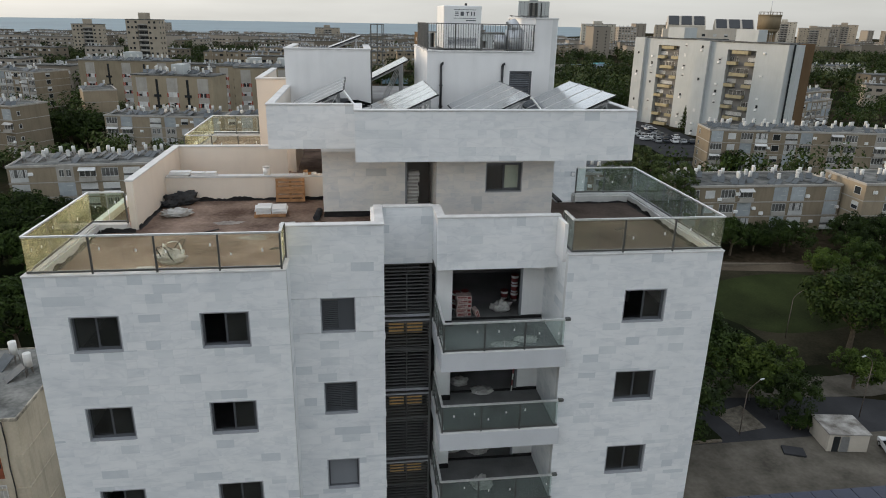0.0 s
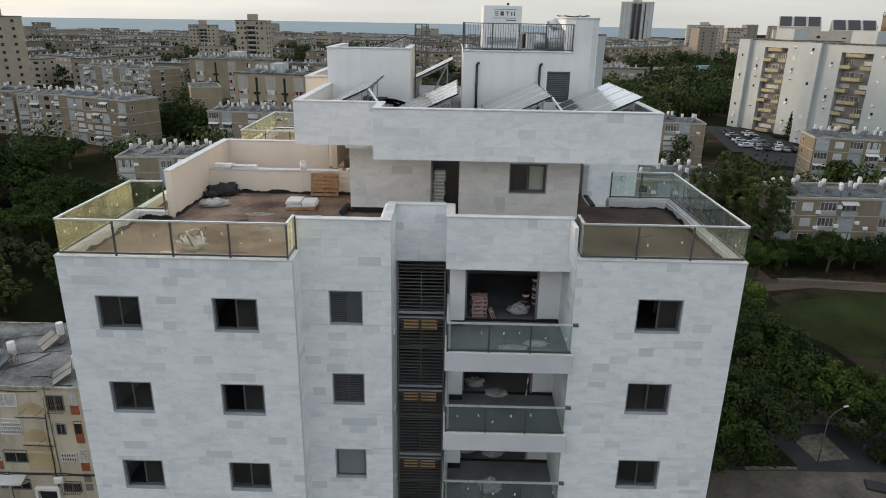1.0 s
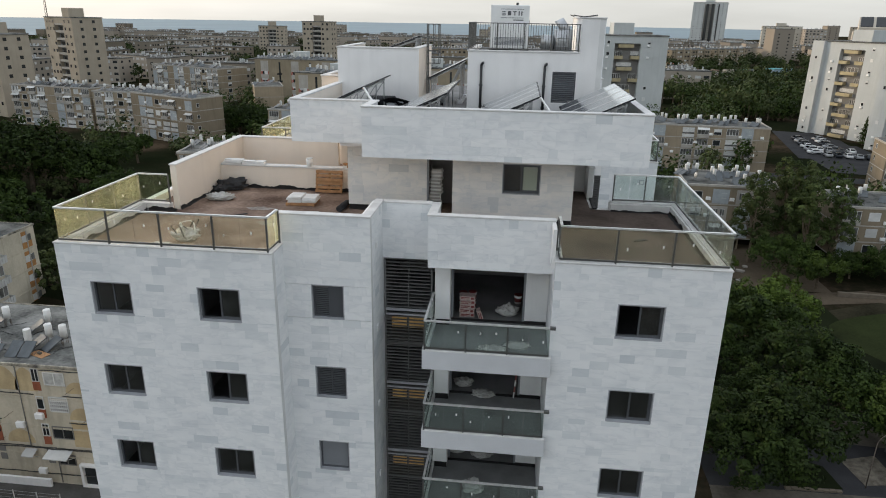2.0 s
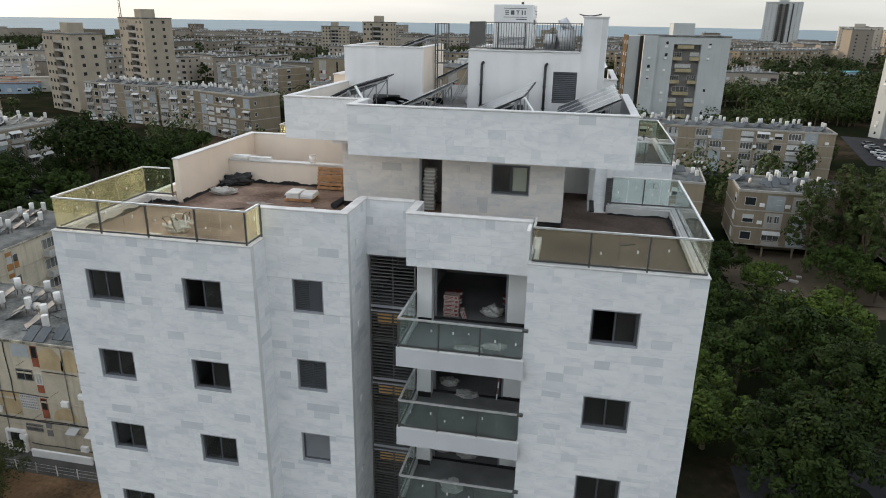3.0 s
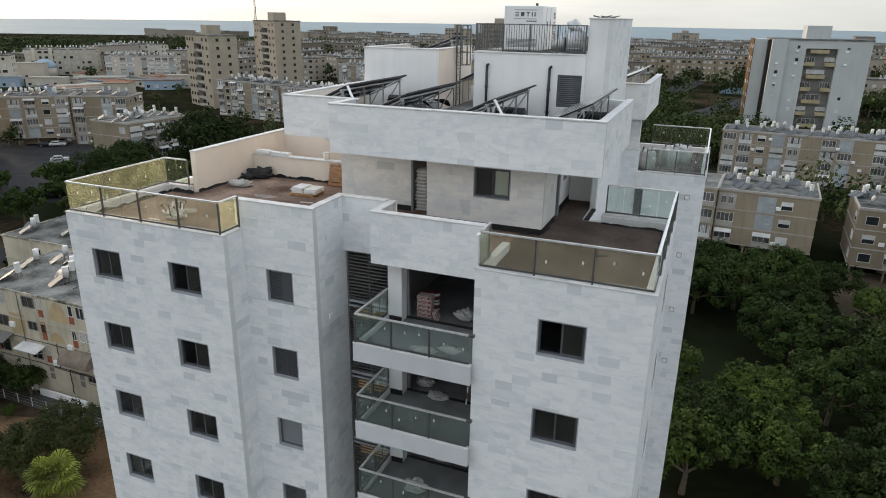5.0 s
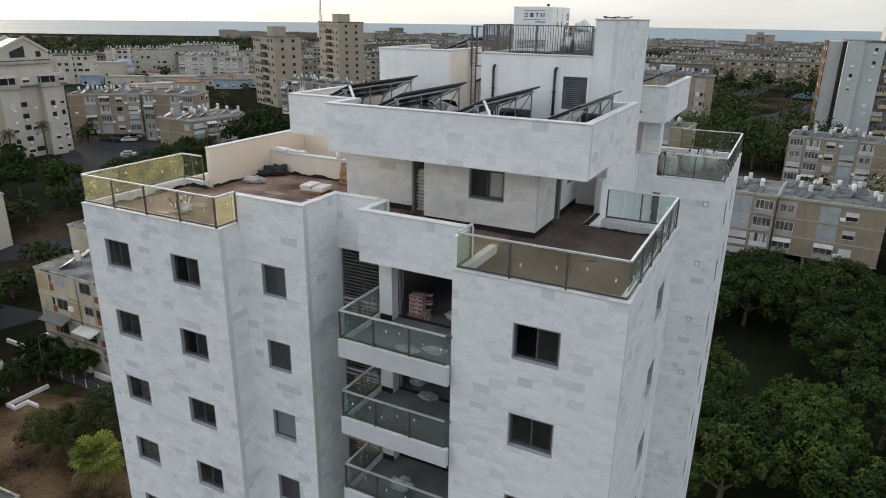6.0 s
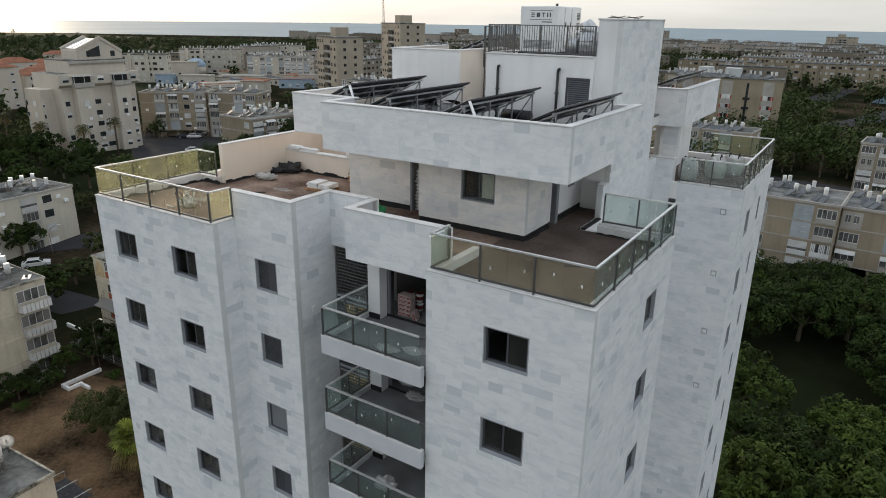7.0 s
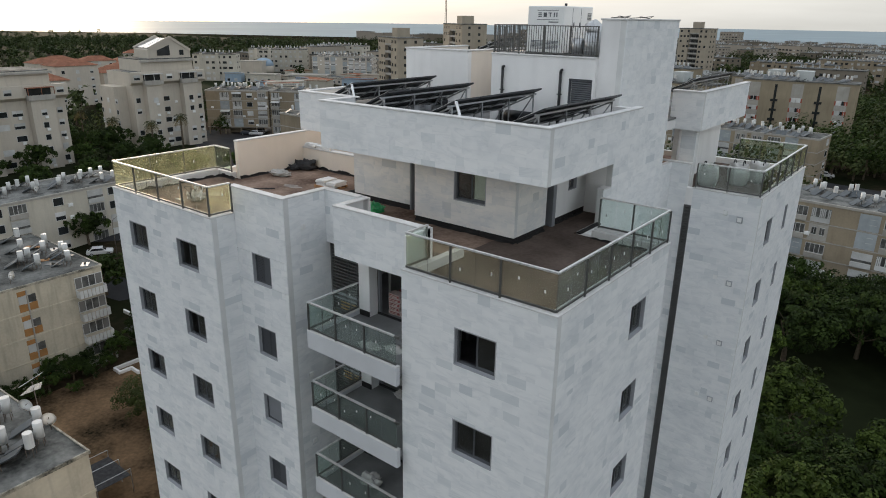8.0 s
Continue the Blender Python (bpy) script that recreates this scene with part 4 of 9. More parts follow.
for y0, z0 in ((2.05, 1.45), (2.05, 1.05), (2.05, 0.65), (2.05, 0.3)):
    part("louvre", boxes(*[(1.70, 1.715, y0, y0 + 0.32, z0 + i * 0.06, z0 + i * 0.06 + 0.035) for i in range(5)]), M_FRAME, gen)
part("door_seam", boxes((1.70, 1.706, 0.72, 0.735, 0.25, 1.9), (1.70, 1.706, 1.45, 1.465, 0.25, 1.9), (1.70, 1.73, 0.82, 0.86, 1.15, 1.35), (1.70, 1.73, 1.34, 1.38, 1.15, 1.35)), M_FRAME, gen)
part("front_louvre", boxes(*[(0.2, 1.5, -0.008, 0, 0.3 + i * 0.05, 0.33 + i * 0.05) for i in range(7)]), M_REVEAL, gen)
bm = bmesh.new()
tube(bm, (1.15, 1.1, 1.98), (1.15, 1.1, 2.10), 0.06, 10)
part("exhaust", bm, M_BLACK, gen)

# guard rail round the stair head
guard = thing("guard_rail", "grey steel bar guard rail round the stair head roof", "railing", pose(3.12, 29.72, 41.68))
for a, b in (((0, 0), (4.70, 0)), ((0, 0), (0, 4.6))):
    for z in (0.06, 1.10):
        bm = bmesh.new()
        beam(bm, (*a, z), (*b, z), 0.04, 0.035)
        part("top_bar" if z > 1 else "bottom_bar", bm, M_POST, guard)
bar = data_of("bar", boxes((-0.009, 0.009, -0.009, 0.009, 0.06, 1.10)), M_POST)
for i in range(44):
    part("bar", bar, None, guard).location = (0.05 + i * 0.107, 0, 0)
for i in range(42):
    part("bar", bar, None, guard).location = (0, 0.1 + i * 0.107, 0)
post = data_of("post", boxes((-0.025, 0.025, -0.025, 0.025, -0.13, 1.12)), M_POST)
for x, y in ((0, 0), (1.2, 0), (2.35, 0), (3.5, 0), (4.65, 0), (0, 1.5), (0, 3.0), (0, 4.5)):
    part("post", post, None, guard).location = (x, y, 0)
# silver exhaust duct
duct = thing("exhaust_duct", "dented silver sheet-metal exhaust duct", "duct", pose(7.15, 30.75, 41.55))
bm = bmesh.new()
tube(bm, (0, 0, 0), (0, 0, 1.0), 0.42, 20)
for z in (0.3, 0.65):
    tube(bm, (0, 0, z), (0, 0, z + 0.03), 0.435, 20)
part("drum", bm, M_STEEL, duct)
bm = bmesh.new()
tube(bm, (-0.15, 0.0, 1.0), (0.15, 0, 1.22), 0.42, 20, 0.34)
part("elbow", bm, M_STEEL, duct)
bm = bmesh.new()
tube(bm, (-0.9, 0.1, 0.45), (-0.38, 0, 0.45), 0.33, 18)
part("side_duct", bm, M_STEEL, duct)
# loose black felt slung behind the collectors
for x, y, r, w in ((0.75, 29.2, 8, 1.35), (0.55, 28.5, -10, 1.1)):
    bm = bmesh.new()
    rows = [[bm.verts.new((-w + 2 * w * i / 16, 0.5 * j / 4 - 0.25, 0.78 + 0.10 * math.sin(i * 0.55 + j * 0.5) - 0.05 * (i / 8 - 1) ** 2 - 0.04 * j)) for i in range(17)] for j in range(5)]
    for a, b in zip(rows, rows[1:]):
        for i in range(16):
            bm.faces.new((a[i], a[i + 1], b[i + 1], b[i])).smooth = True
    bmesh.ops.solidify(bm, geom=list(bm.faces), thickness=0.05)
    ob = thing("felt_sheet", "stiff black felt sheet slung on blocks behind the collectors", "sheet", pose(x, y, 38.80, 0, 0, r), "roof felt")
    part("felt", bm, M_FELT, ob)
    for k in (-0.6, 0.6):
        part("block", softened(boxes((k - 0.2, k + 0.2, -0.18, 0.18, 0, 0.66)), 0.02), M_FASCIA, ob)
# caged access ladder
lad = thing("access_ladder", "dark caged steel ladder at the stair head", "ladder", pose(0.80, 33.8, 38.80, 0, 0, 90))
for x in (-0.25, 0.25):
    bm = bmesh.new()
    beam(bm, (x, 0, 0), (x, 0, 3.85), 0.05)
    part("stringer", bm, M_POST, lad)
for i in range(11):
    bm = bmesh.new()
    tube(bm, (-0.25, 0, 0.3 + i * 0.3), (0.25, 0, 0.3 + i * 0.3), 0.014, 6)
    part("rung", bm, M_POST, lad)
for i in range(7):
    a = math.pi * i / 6
    bm = bmesh.new()
    beam(bm, (0.36 * math.cos(a), -0.62 * math.sin(a), 2.0), (0.36 * math.cos(a), -0.62 * math.sin(a), 3.85), 0.03)
    part("cage_bar", bm, M_POST, lad)
for z in (2.0, 2.6, 3.2, 3.85):
    bm = bmesh.new()
    for i in range(12):
        a, b = math.pi * i / 12, math.pi * (i + 1) / 12
        beam(bm, (0.36 * math.cos(a), -0.62 * math.sin(a), z), (0.36 * math.cos(b), -0.62 * math.sin(b), z), 0.03)
    part("hoop", bm, M_POST, lad)


def crumple(name, label, category, m, sx, sy, sz, seed, material, folds=2.2):
    """A crumpled heap of sheet or sack."""
    bm = bmesh.new()
    bmesh.ops.create_icosphere(bm, subdivisions=4, radius=1.0)
    off = Vector((seed * 7.3, seed * 3.1, 0))
    for v in bm.verts:
        d = v.co.copy()
        k = 1 + 0.42 * noise.noise(d * folds + off) + 0.22 * noise.noise(d * folds * 2.6 + off) + 0.10 * abs(noise.noise(d * folds * 6 + off))
        v.co = Vector((d.x * sx * k, d.y * sy * k, max(-0.02, (d.z * 0.5 + 0.42) * sz * k)))
    for f in bm.faces:
        f.smooth = True
    ob = new(name, data_of(name, bm, material))
    ob.matrix_basis = m
    return tagged(ob, label, category)


def pallet(m, label):
    ob = thing("pallet", label, "pallet", m, "pallets")
    for i in range(6):
        part("deck_board", softened(boxes((0, 1.2, i * 0.172, i * 0.172 + 0.13, 0.10, 0.125)), 0.004), M_WOOD, ob)
    for y in (0.0, 0.44, 0.88):
        part("stringer", softened(boxes((0, 1.2, y, y + 0.10, 0.022, 0.10)), 0.004), M_WOOD, ob)
    for i in range(3):
        part("bottom_board", softened(boxes((i * 0.55, i * 0.55 + 0.10, 0, 0.98, 0, 0.022)), 0.003), M_WOOD, ob)
    return ob


pallet(pose(-3.45, 28.12, DECK + 0.01, 76, 0, 0), "brown wooden pallet leaning on the low terrace wall")
pallet(pose(-4.05, 25.75, DECK, 0, 0, 3), "brown wooden pallet under stacked white slabs")
rnd = random.Random(5)
for sx, sy, n in ((0.0, 0.0, 4), (0.62, 0.08, 3)):
    for i in range(n):
        s = thing("stone_slab_stack", "loose stack of white stone slabs on a pallet", "stone slab", pose(-4.0 + sx + rnd.uniform(-0.03, 0.03), 25.80 + sy + rnd.uniform(-0.03, 0.03), DECK + 0.125 + i * 0.062, 0, 0, 3 + rnd.uniform(-3, 3)), "stacked slabs")
        part("slab", softened(boxes((0, 0.58, 0, 0.82, 0, 0.03)), 0.004), M_SLABS, s)
        part("slab", softened(boxes((0.01, 0.57, 0.02, 0.80, 0.031, 0.061)), 0.004), M_SLABS, s)
for i, (x, w, n) in enumerate(((-7.85, 0.85, 4), (-7.0, 0.6, 3), (-6.38, 0.5, 3))):
    for k in range(n):
        s = thing("stone_slab", "white stone slab lying on the low wall", "stone slab", pose(x + rnd.uniform(-0.05, 0.05), 28.50 + rnd.uniform(-0.03, 0.03), 36.53 + k * 0.047, 0, 0, rnd.uniform(-4, 4)), "stacked slabs")
        part("slab", softened(boxes((0, w, 0, 0.31, 0, 0.045)), 0.004), M_SLABS, s)
roll = thing("felt_roll", "black roll of roofing felt lying on the terrace", "roofing roll", pose(-1.62, 25.2, DECK + 0.13))
bm = bmesh.new()
tube(bm, (0, 0, 0), (0.08, 1.0, 0), 0.13, 16)
part("roll", bm, M_FELT, roll)
crumple("felt_sheet", "crumpled dark felt sheet in the terrace corner", "sheet", pose(-7.25, 28.0, DECK, 0, 0, 12), 0.62, 0.36, 0.5, 1, M_FELT)
crumple("felt_sheet", "crumpled dark felt sheet in the terrace corner", "sheet", pose(-7.65, 27.6, DECK, 0, 0, 60), 0.32, 0.3, 0.28, 2, M_FELT)
crumple("plastic_sheet", "crumpled grey translucent plastic sheet on the terrace floor", "sheet", pose(-7.05, 26.2, DECK, 0, 0, 15), 0.55, 0.28, 0.32, 3, M_SHEET, 3.0)
crumple("builders_bag", "pale builders' bag with loose straps on the terrace", "bag", pose(-5.95, 20.85, DECK), 0.42, 0.3, 0.42, 4, M_SHEET)
straps = thing("strap_coil", "tangled pale and dark lifting straps on a builders' bag", "straps", pose(-5.95, 20.85, DECK))
for k in range(5):
    bm = bmesh.new()
    r, h, a0 = 0.26 + 0.05 * k, 0.42 + 0.06 * k, k * 1.1
    for i in range(12):
        p = [Vector((r * math.cos(a0 + math.pi * j / 12) * 0.9, 0.25 * math.sin(a0 * 2) + 0.1 * math.sin(j), h * math.sin(math.pi * j / 12) + 0.1)) for j in (i, i + 1)]
        beam(bm, p[0], p[1], 0.05, 0.012)
    part("strap", bm, M_SLABS if k % 2 else M_FELT, straps)
for i, (x, y, s, r) in enumerate(((-3.0, 21.9, 0.2, 20), (-6.9, 20.4, 0.0, 0), (9.8, 23.2, 0.0, 30), (-2.95, 24.9, 0.0, 10))):
    board = thing("loose_board", "short loose board lying on the terrace floor", "board", pose(x, y, DECK, 0, 0, r), "loose boards")
    part("board", softened(boxes((0, 0.55, 0, 0.12, 0, 0.025)), 0.004), M_SHEET if i % 2 else M_FELT, board)
bat = thing("timber_batten", "thin dark timber batten on the terrace floor", "batten", pose(-5.9, 23.7, DECK, 0, 0, 38))
part("batten", boxes((0, 1.0, 0, 0.05, 0, 0.035)), M_FELT, bat)


def bucket(m, label="white plastic bucket with a dark red label", band=True):
    ob = thing("bucket", label, "bucket", m, "buckets")
    bm = bmesh.new()
    tube(bm, (0, 0, 0), (0, 0, 0.34), 0.13, 14, 0.15)
    part("pail", bm, M_ENAMEL, ob)
    if band:
        bm = bmesh.new()
        tube(bm, (0, 0, 0.08), (0, 0, 0.24), 0.1385, 14, 0.146)
        part("label", bm, M_RED, ob, "dark red printed band")
    bm = bmesh.new()
    tube(bm, (0, 0, 0.34), (0, 0, 0.36), 0.158, 14)
    part("lid", bm, M_RED if band else M_SHEET, ob)
    return ob


bucket(pose(-3.85, 28.65, 36.53), "grey plastic bucket on the low terrace wall", False)
for i in range(4):
    br = thing("rubble_block", "broken masonry block lying on the low wall", "rubble", pose(-2.2 + 0.17 * (i % 3), 28.62, 36.53 + 0.10 * (i // 3), 0, 0, i * 25), "rubble")
    part("block", softened(boxes((-0.1, 0.1, -0.07, 0.07, 0, 0.10)), 0.015), M_WOOD if i % 2 else M_SLABS, br)
for i in range(12):
    pv = thing("paver", "grey paving slab in a tall stack in the doorway", "paver", pose(2.2 + rnd.uniform(-0.04, 0.04), 26.2, DECK + i * 0.145, 0, 0, rnd.uniform(-6, 6)), "stacked pavers")
    part("slab", softened(boxes((-0.24, 0.24, -0.2, 0.2, 0, 0.06)), 0.008), M_SLABS, pv)
    part("spacer", boxes((-0.2, 0.2, -0.16, 0.16, 0.06, 0.145)), M_SHEET, pv)
crumple("green_bag", "crumpled shiny green plastic bag on the terrace", "bag", pose(1.05, 24.5, DECK), 0.42, 0.28, 0.42, 6, M_GREEN, 3.0)
for x, y, h in ((9.9, 38.7, 0.95), (10.95, 39.9, 1.0), (11.6, 41.1, 0.95)):
    bm = bmesh.new()
    bmesh.ops.create_cube(bm, size=1.0)
    bmesh.ops.subdivide_edges(bm, edges=list(bm.edges), cuts=9, use_grid_fill=True)
    for v in bm.verts:
        c = v.co
        bulge = 1 + 0.16 * math.cos(c.z * math.pi) - 0.22 * (max(abs(c.x), abs(c.y)) > 0.3) * abs(c.x * c.y) * 4
        k = bulge * (1 + 0.05 * noise.noise(c * 5 + Vector((x, y, 0))))
        sag = 0.16 * noise.noise(Vector((c.x * 3, c.y * 3, x))) if c.z > 0.3 else 0
        v.co = Vector((c.x * 0.82 * k, c.y * 0.82 * k, max(0, (c.z + 0.5) * h + sag)))
    for f in bm.faces:
        f.smooth = True
    ob = new("bulk_bag", data_of("bulk_bag", bm, M_SHEET))
    ob.matrix_basis = pose(x, y, DECK, 0, 0, 20 * x)
    tagged(ob, "bulging white woven bulk bag with lifting loops on the side terrace", "bag")
    loops = thing("bag_straps", "dark lifting loops of a bulk bag", "straps", pose(x, y, DECK + h * 0.85))
    for sx in (-1, 1):
        bm = bmesh.new()
        for i in range(8):
            p = [Vector((sx * 0.22, 0.22 * math.cos(math.pi * j / 8), 0.35 * math.sin(math.pi * j / 8))) for j in (i, i + 1)]
            beam(bm, p[0], p[1], 0.05, 0.012)
        part("loop", bm, M_FELT, loops)

# top balcony: cartons, buckets, a tote bag, spilt plaster; lower balconies: sacks and a red staff
def carton(m):
    ob = thing("carton", "printed tile carton on the balcony room floor", "carton", m, "cartons")
    part("box", softened(boxes((-0.28, 0.28, -0.18, 0.18, 0, 0.16)), 0.006), M_CARTON, ob)
    part("print", boxes((-0.24, 0.10, -0.184, -0.18, 0.09, 0.125), (-0.24, 0.02, -0.184, -0.18, 0.04, 0.065), (0.14, 0.25, -0.184, -0.18, 0.04, 0.13)), M_RED, ob)


for k in range(5):
    carton(pose(3.85, 22.75, 32.37 + k * 0.17, 0, 0, (3, -4, 2, 6, -2)[k]))
carton(pose(4.28, 22.65, 32.37, 0, 72, 10))
for x, y in ((3.65, 23.3), (4.0, 23.4)):
    for k in range(2):
        bucket(pose(x, y, 32.36 + k * 0.365))
for x, y, n in ((6.1, 24.0, 3), (5.75, 24.2, 1)):
    for k in range(n):
        bucket(pose(x, y, 32.36 + k * 0.365))
crumple("tote_bag", "slumped pale tote bag with black handles", "bag", pose(5.35, 23.0, 32.36), 0.38, 0.26, 0.42, 21, M_SHEET)
for k in range(1, 5):
    z = 32.36 - STOREY * k
    crumple("cement_sack", "slumped pale cement sack on a balcony", "sack", pose(4.0 - 0.2 * k, 22.9, z), 0.34, 0.24, 0.35, 30 + k, M_SHEET)
    crumple("debris_heap", "small heap of pale plaster debris", "debris", pose(4.6, 22.8 - 0.5 * (k % 2), z), 0.4, 0.3, 0.14, 40 + k, M_SHEET, 3.5)
    if k in (2, 3):
        crumple("tote_bag", "slumped pale sack on a balcony floor", "bag", pose(3.6 + 0.4 * k, 20.6, z), 0.4, 0.3, 0.42, 50 + k, M_SHEET)
crumple("debris_heap", "spilt white plaster on the balcony floor", "debris", pose(5.75, 20.55, 32.36), 0.4, 0.3, 0.03, 60, M_SHEET, 4.0)
crumple("debris_heap", "spilt white plaster on the balcony floor", "debris", pose(4.9, 20.2, 32.36), 0.45, 0.25, 0.03, 61, M_SHEET, 4.0)
staff = thing("levelling_staff", "red and white levelling staff leaning in a balcony opening", "staff", pose(5.75, 22.2, 29.27, -4, 4, 0))
for i in range(8):
    part("band", boxes((-0.025, 0.025, -0.01, 0.01, i * 0.25, (i + 1) * 0.25)), M_RED if i % 2 else M_SLABS, staff)



def spill(x, y, rx, ry, seed, z=DECK, material=M_DUST, name="cement_spill", label="thin pale dried cement spill on the brown deck"):
    """A thin dried spill with an uneven edge."""
    bm = bmesh.new()
    rim = []
    for i in range(40):
        a = i * math.tau / 40
        k = 1 + 0.45 * noise.noise(Vector((math.cos(a) * 1.6, math.sin(a) * 1.6, seed))) + 0.2 * noise.noise(Vector((math.cos(a) * 6, math.sin(a) * 6, seed)))
        rim.append((rx * k * math.cos(a), ry * k * math.sin(a)))
    top, low = [bm.verts.new((u * 0.96, v * 0.96, 0.006)) for u, v in rim], [bm.verts.new((u, v, 0.0)) for u, v in rim]
    bm.faces.new(top)
    for i in range(40):
        bm.faces.new((low[i], low[(i + 1) % 40], top[(i + 1) % 40], top[i]))
    ob = thing(name, label, "spill", pose(x, y, z), "spills")
    part("spill", bm, material, ob)


for i, (x, y, rx, ry) in enumerate(((-3.7, 23.3, 0.55, 0.28), (-4.9, 25.2, 0.5, 0.22), (-6.4, 22.0, 0.4, 0.3))):
    spill(x, y, rx, ry, i * 2.3)


for k in range(4):
    lamp = thing("wall_lamp", "small square white wall lamp on the marble", "wall lamp", pose(12.25, 36.2, 34.55 - 3.05 * k), "wall lamps")
    part("frame", softened(boxes((-0.13, 0.13, -0.06, 0.0, 0, 0.27)), 0.012), M_LINING, lamp)
    part("cover", softened(boxes((-0.09, 0.09, -0.075, -0.06, 0.04, 0.23)), 0.006), M_WHITE, lamp)
# ---- ground, roads and sea ----
def hill(x, y):
    """The height of the ground: level round the tower, a rise beyond the park, and a fall towards the shore."""
    r = math.hypot(x - 8, y - 3)
    a, b = min(1, max(0, (r - 85) / 90)), min(1, max(0, (r - 780) / 480))
    return 6.5 * (a * a * (3 - 2 * a) - b * b * (3 - 2 * b))


def stand(x, y, up=0.0, rz=0.0):
    """A place on the ground."""
    return pose(x, y, hill(x, y) + up, 0, 0, rz)


def ground_material():
    m = bpy.data.materials.new("town_ground")
    m.use_nodes = True
    n, l = m.node_tree.nodes, m.node_tree.links
    b = n["Principled BSDF"]
    geo = n.new("ShaderNodeNewGeometry")
    mid, fine = n.new("ShaderNodeTexNoise"), n.new("ShaderNodeTexNoise")
    mid.inputs["Scale"].default_value, mid.inputs["Detail"].default_value = 0.045, 6
    fine.inputs["Scale"].default_value, fine.inputs["Detail"].default_value = 0.9, 5
    l.new(geo.outputs["Position"], mid.inputs["Vector"])
    l.new(geo.outputs["Position"], fine.inputs["Vector"])
    ma = n.new("ShaderNodeMath")
    ma.operation, ma.inputs[1].default_value = "MULTIPLY_ADD", 0.25
    l.new(fine.outputs[0], ma.inputs[0])
    l.new(mid.outputs[0], ma.inputs[2])
    ramp = n.new("ShaderNodeValToRGB")
    e = ramp.color_ramp.elements
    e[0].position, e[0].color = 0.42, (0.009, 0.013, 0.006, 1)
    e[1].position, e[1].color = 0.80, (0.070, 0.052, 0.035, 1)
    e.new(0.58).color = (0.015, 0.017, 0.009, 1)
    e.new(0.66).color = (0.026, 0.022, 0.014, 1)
    l.new(ma.outputs[0], ramp.inputs[0])
    l.new(ramp.outputs[0], b.inputs["Base Color"])
    b.inputs["Roughness"].default_value, b.inputs["Specular IOR Level"].default_value = 1.0, 0.0
    bp = n.new("ShaderNodeBump")
    bp.inputs["Strength"].default_value, bp.inputs["Distance"].default_value = 0.4, 0.15
    l.new(fine.outputs[0], bp.inputs["Height"])
    l.new(bp.outputs[0], b.inputs["Normal"])
    return m


def sheet(name, points, z, material, label, category):
    bm = bmesh.new()
    bm.faces.new([bm.verts.new((x, y, 0)) for x, y in points])
    span = max(max(p[i] for p in points) - min(p[i] for p in points) for i in (0, 1))
    for _ in range(7):
        bmesh.ops.triangulate(bm, faces=bm.faces)
        wide = [e for e in bm.edges if e.calc_length() > max(5, span / 25)]
        if not wide or span > 2500:
            break
        bmesh.ops.subdivide_edges(bm, edges=wide, cuts=1)
    for v in bm.verts:
        v.co.z = z + (hill(v.co.x, v.co.y) + 0.05 if span < 2500 else 0)
    ob = new(name, data_of(name, bm, material))
    return tagged(ob, label, category, kind="structure")


M_GROUND = ground_material()
M_ASPHALT = surface("asphalt", (0.042, 0.042, 0.044), 0.9, vary=0.2, scale=0.3, fine=6)
M_PAVING = surface("concrete_paving", (0.082, 0.074, 0.060), 0.95, vary=0.25, scale=0.3, fine=2.5, stain=0.0, tint=(0.115, 0.103, 0.085))
M_GRAVEL = surface("pale_gravel", (0.13, 0.115, 0.092), 1.0, vary=0.45, scale=1.5, fine=9, bump=0.8)
M_COURT = surface("court_paint", (0.055, 0.085, 0.10), 0.9, vary=0.2, scale=0.2, fine=3)
M_PARKEARTH = surface("park_earth", (0.017, 0.017, 0.010), 1.0, vary=0.4, scale=0.12, fine=3, bump=0.3, tint=(0.034, 0.030, 0.019))
M_DIRT = surface("bare_earth", (0.100, 0.080, 0.058), 1.0, vary=0.35, scale=0.16, fine=2.5, bump=0.3)
M_LANE = surface("dusty_lane_asphalt", (0.085, 0.082, 0.076), 0.95, vary=0.3, scale=0.4, fine=5, stain=0.3)
M_YARD = surface("trampled_earth", (0.022, 0.020, 0.012), 1.0, vary=0.5, scale=0.16, fine=2.5, bump=0.3, tint=(0.140, 0.090, 0.052))
M_GRASS = surface("lawn", (0.020, 0.022, 0.011), 1.0, vary=0.4, scale=0.10, fine=4, bump=0.3, tint=(0.026, 0.034, 0.012))
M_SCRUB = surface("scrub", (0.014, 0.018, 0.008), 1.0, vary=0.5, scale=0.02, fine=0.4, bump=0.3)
M_KERB = surface("rough_stone", (0.16, 0.135, 0.105), 0.9, vary=0.15)
M_SEA = surface("sea_water", (0.12, 0.18, 0.21), 0.55, vary=0.15, scale=0.004, fine=0.05, bump=0.0)

RINGS = [40, 80] + [85 + 3 * i for i in range(32)] + [200, 300, 500, 700] + [780 + 40 * i for i in range(13)] + [1400, 1600, 2000, 2900]
land = bmesh.new()
middle, last = land.verts.new((8, 3, 0)), None
for r in RINGS:
    ring_now = [land.verts.new((x, y, hill(x, y))) for x, y in [(8 + r * math.cos(i * math.tau / 128), 3 + r * math.sin(i * math.tau / 128)) for i in range(128)]]
    for i in range(128):
        land.faces.new((last[i], ring_now[i], ring_now[(i + 1) % 128], last[(i + 1) % 128]) if last else (middle, ring_now[i], ring_now[(i + 1) % 128]))
    last = ring_now
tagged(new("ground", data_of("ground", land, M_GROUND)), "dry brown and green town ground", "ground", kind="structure")
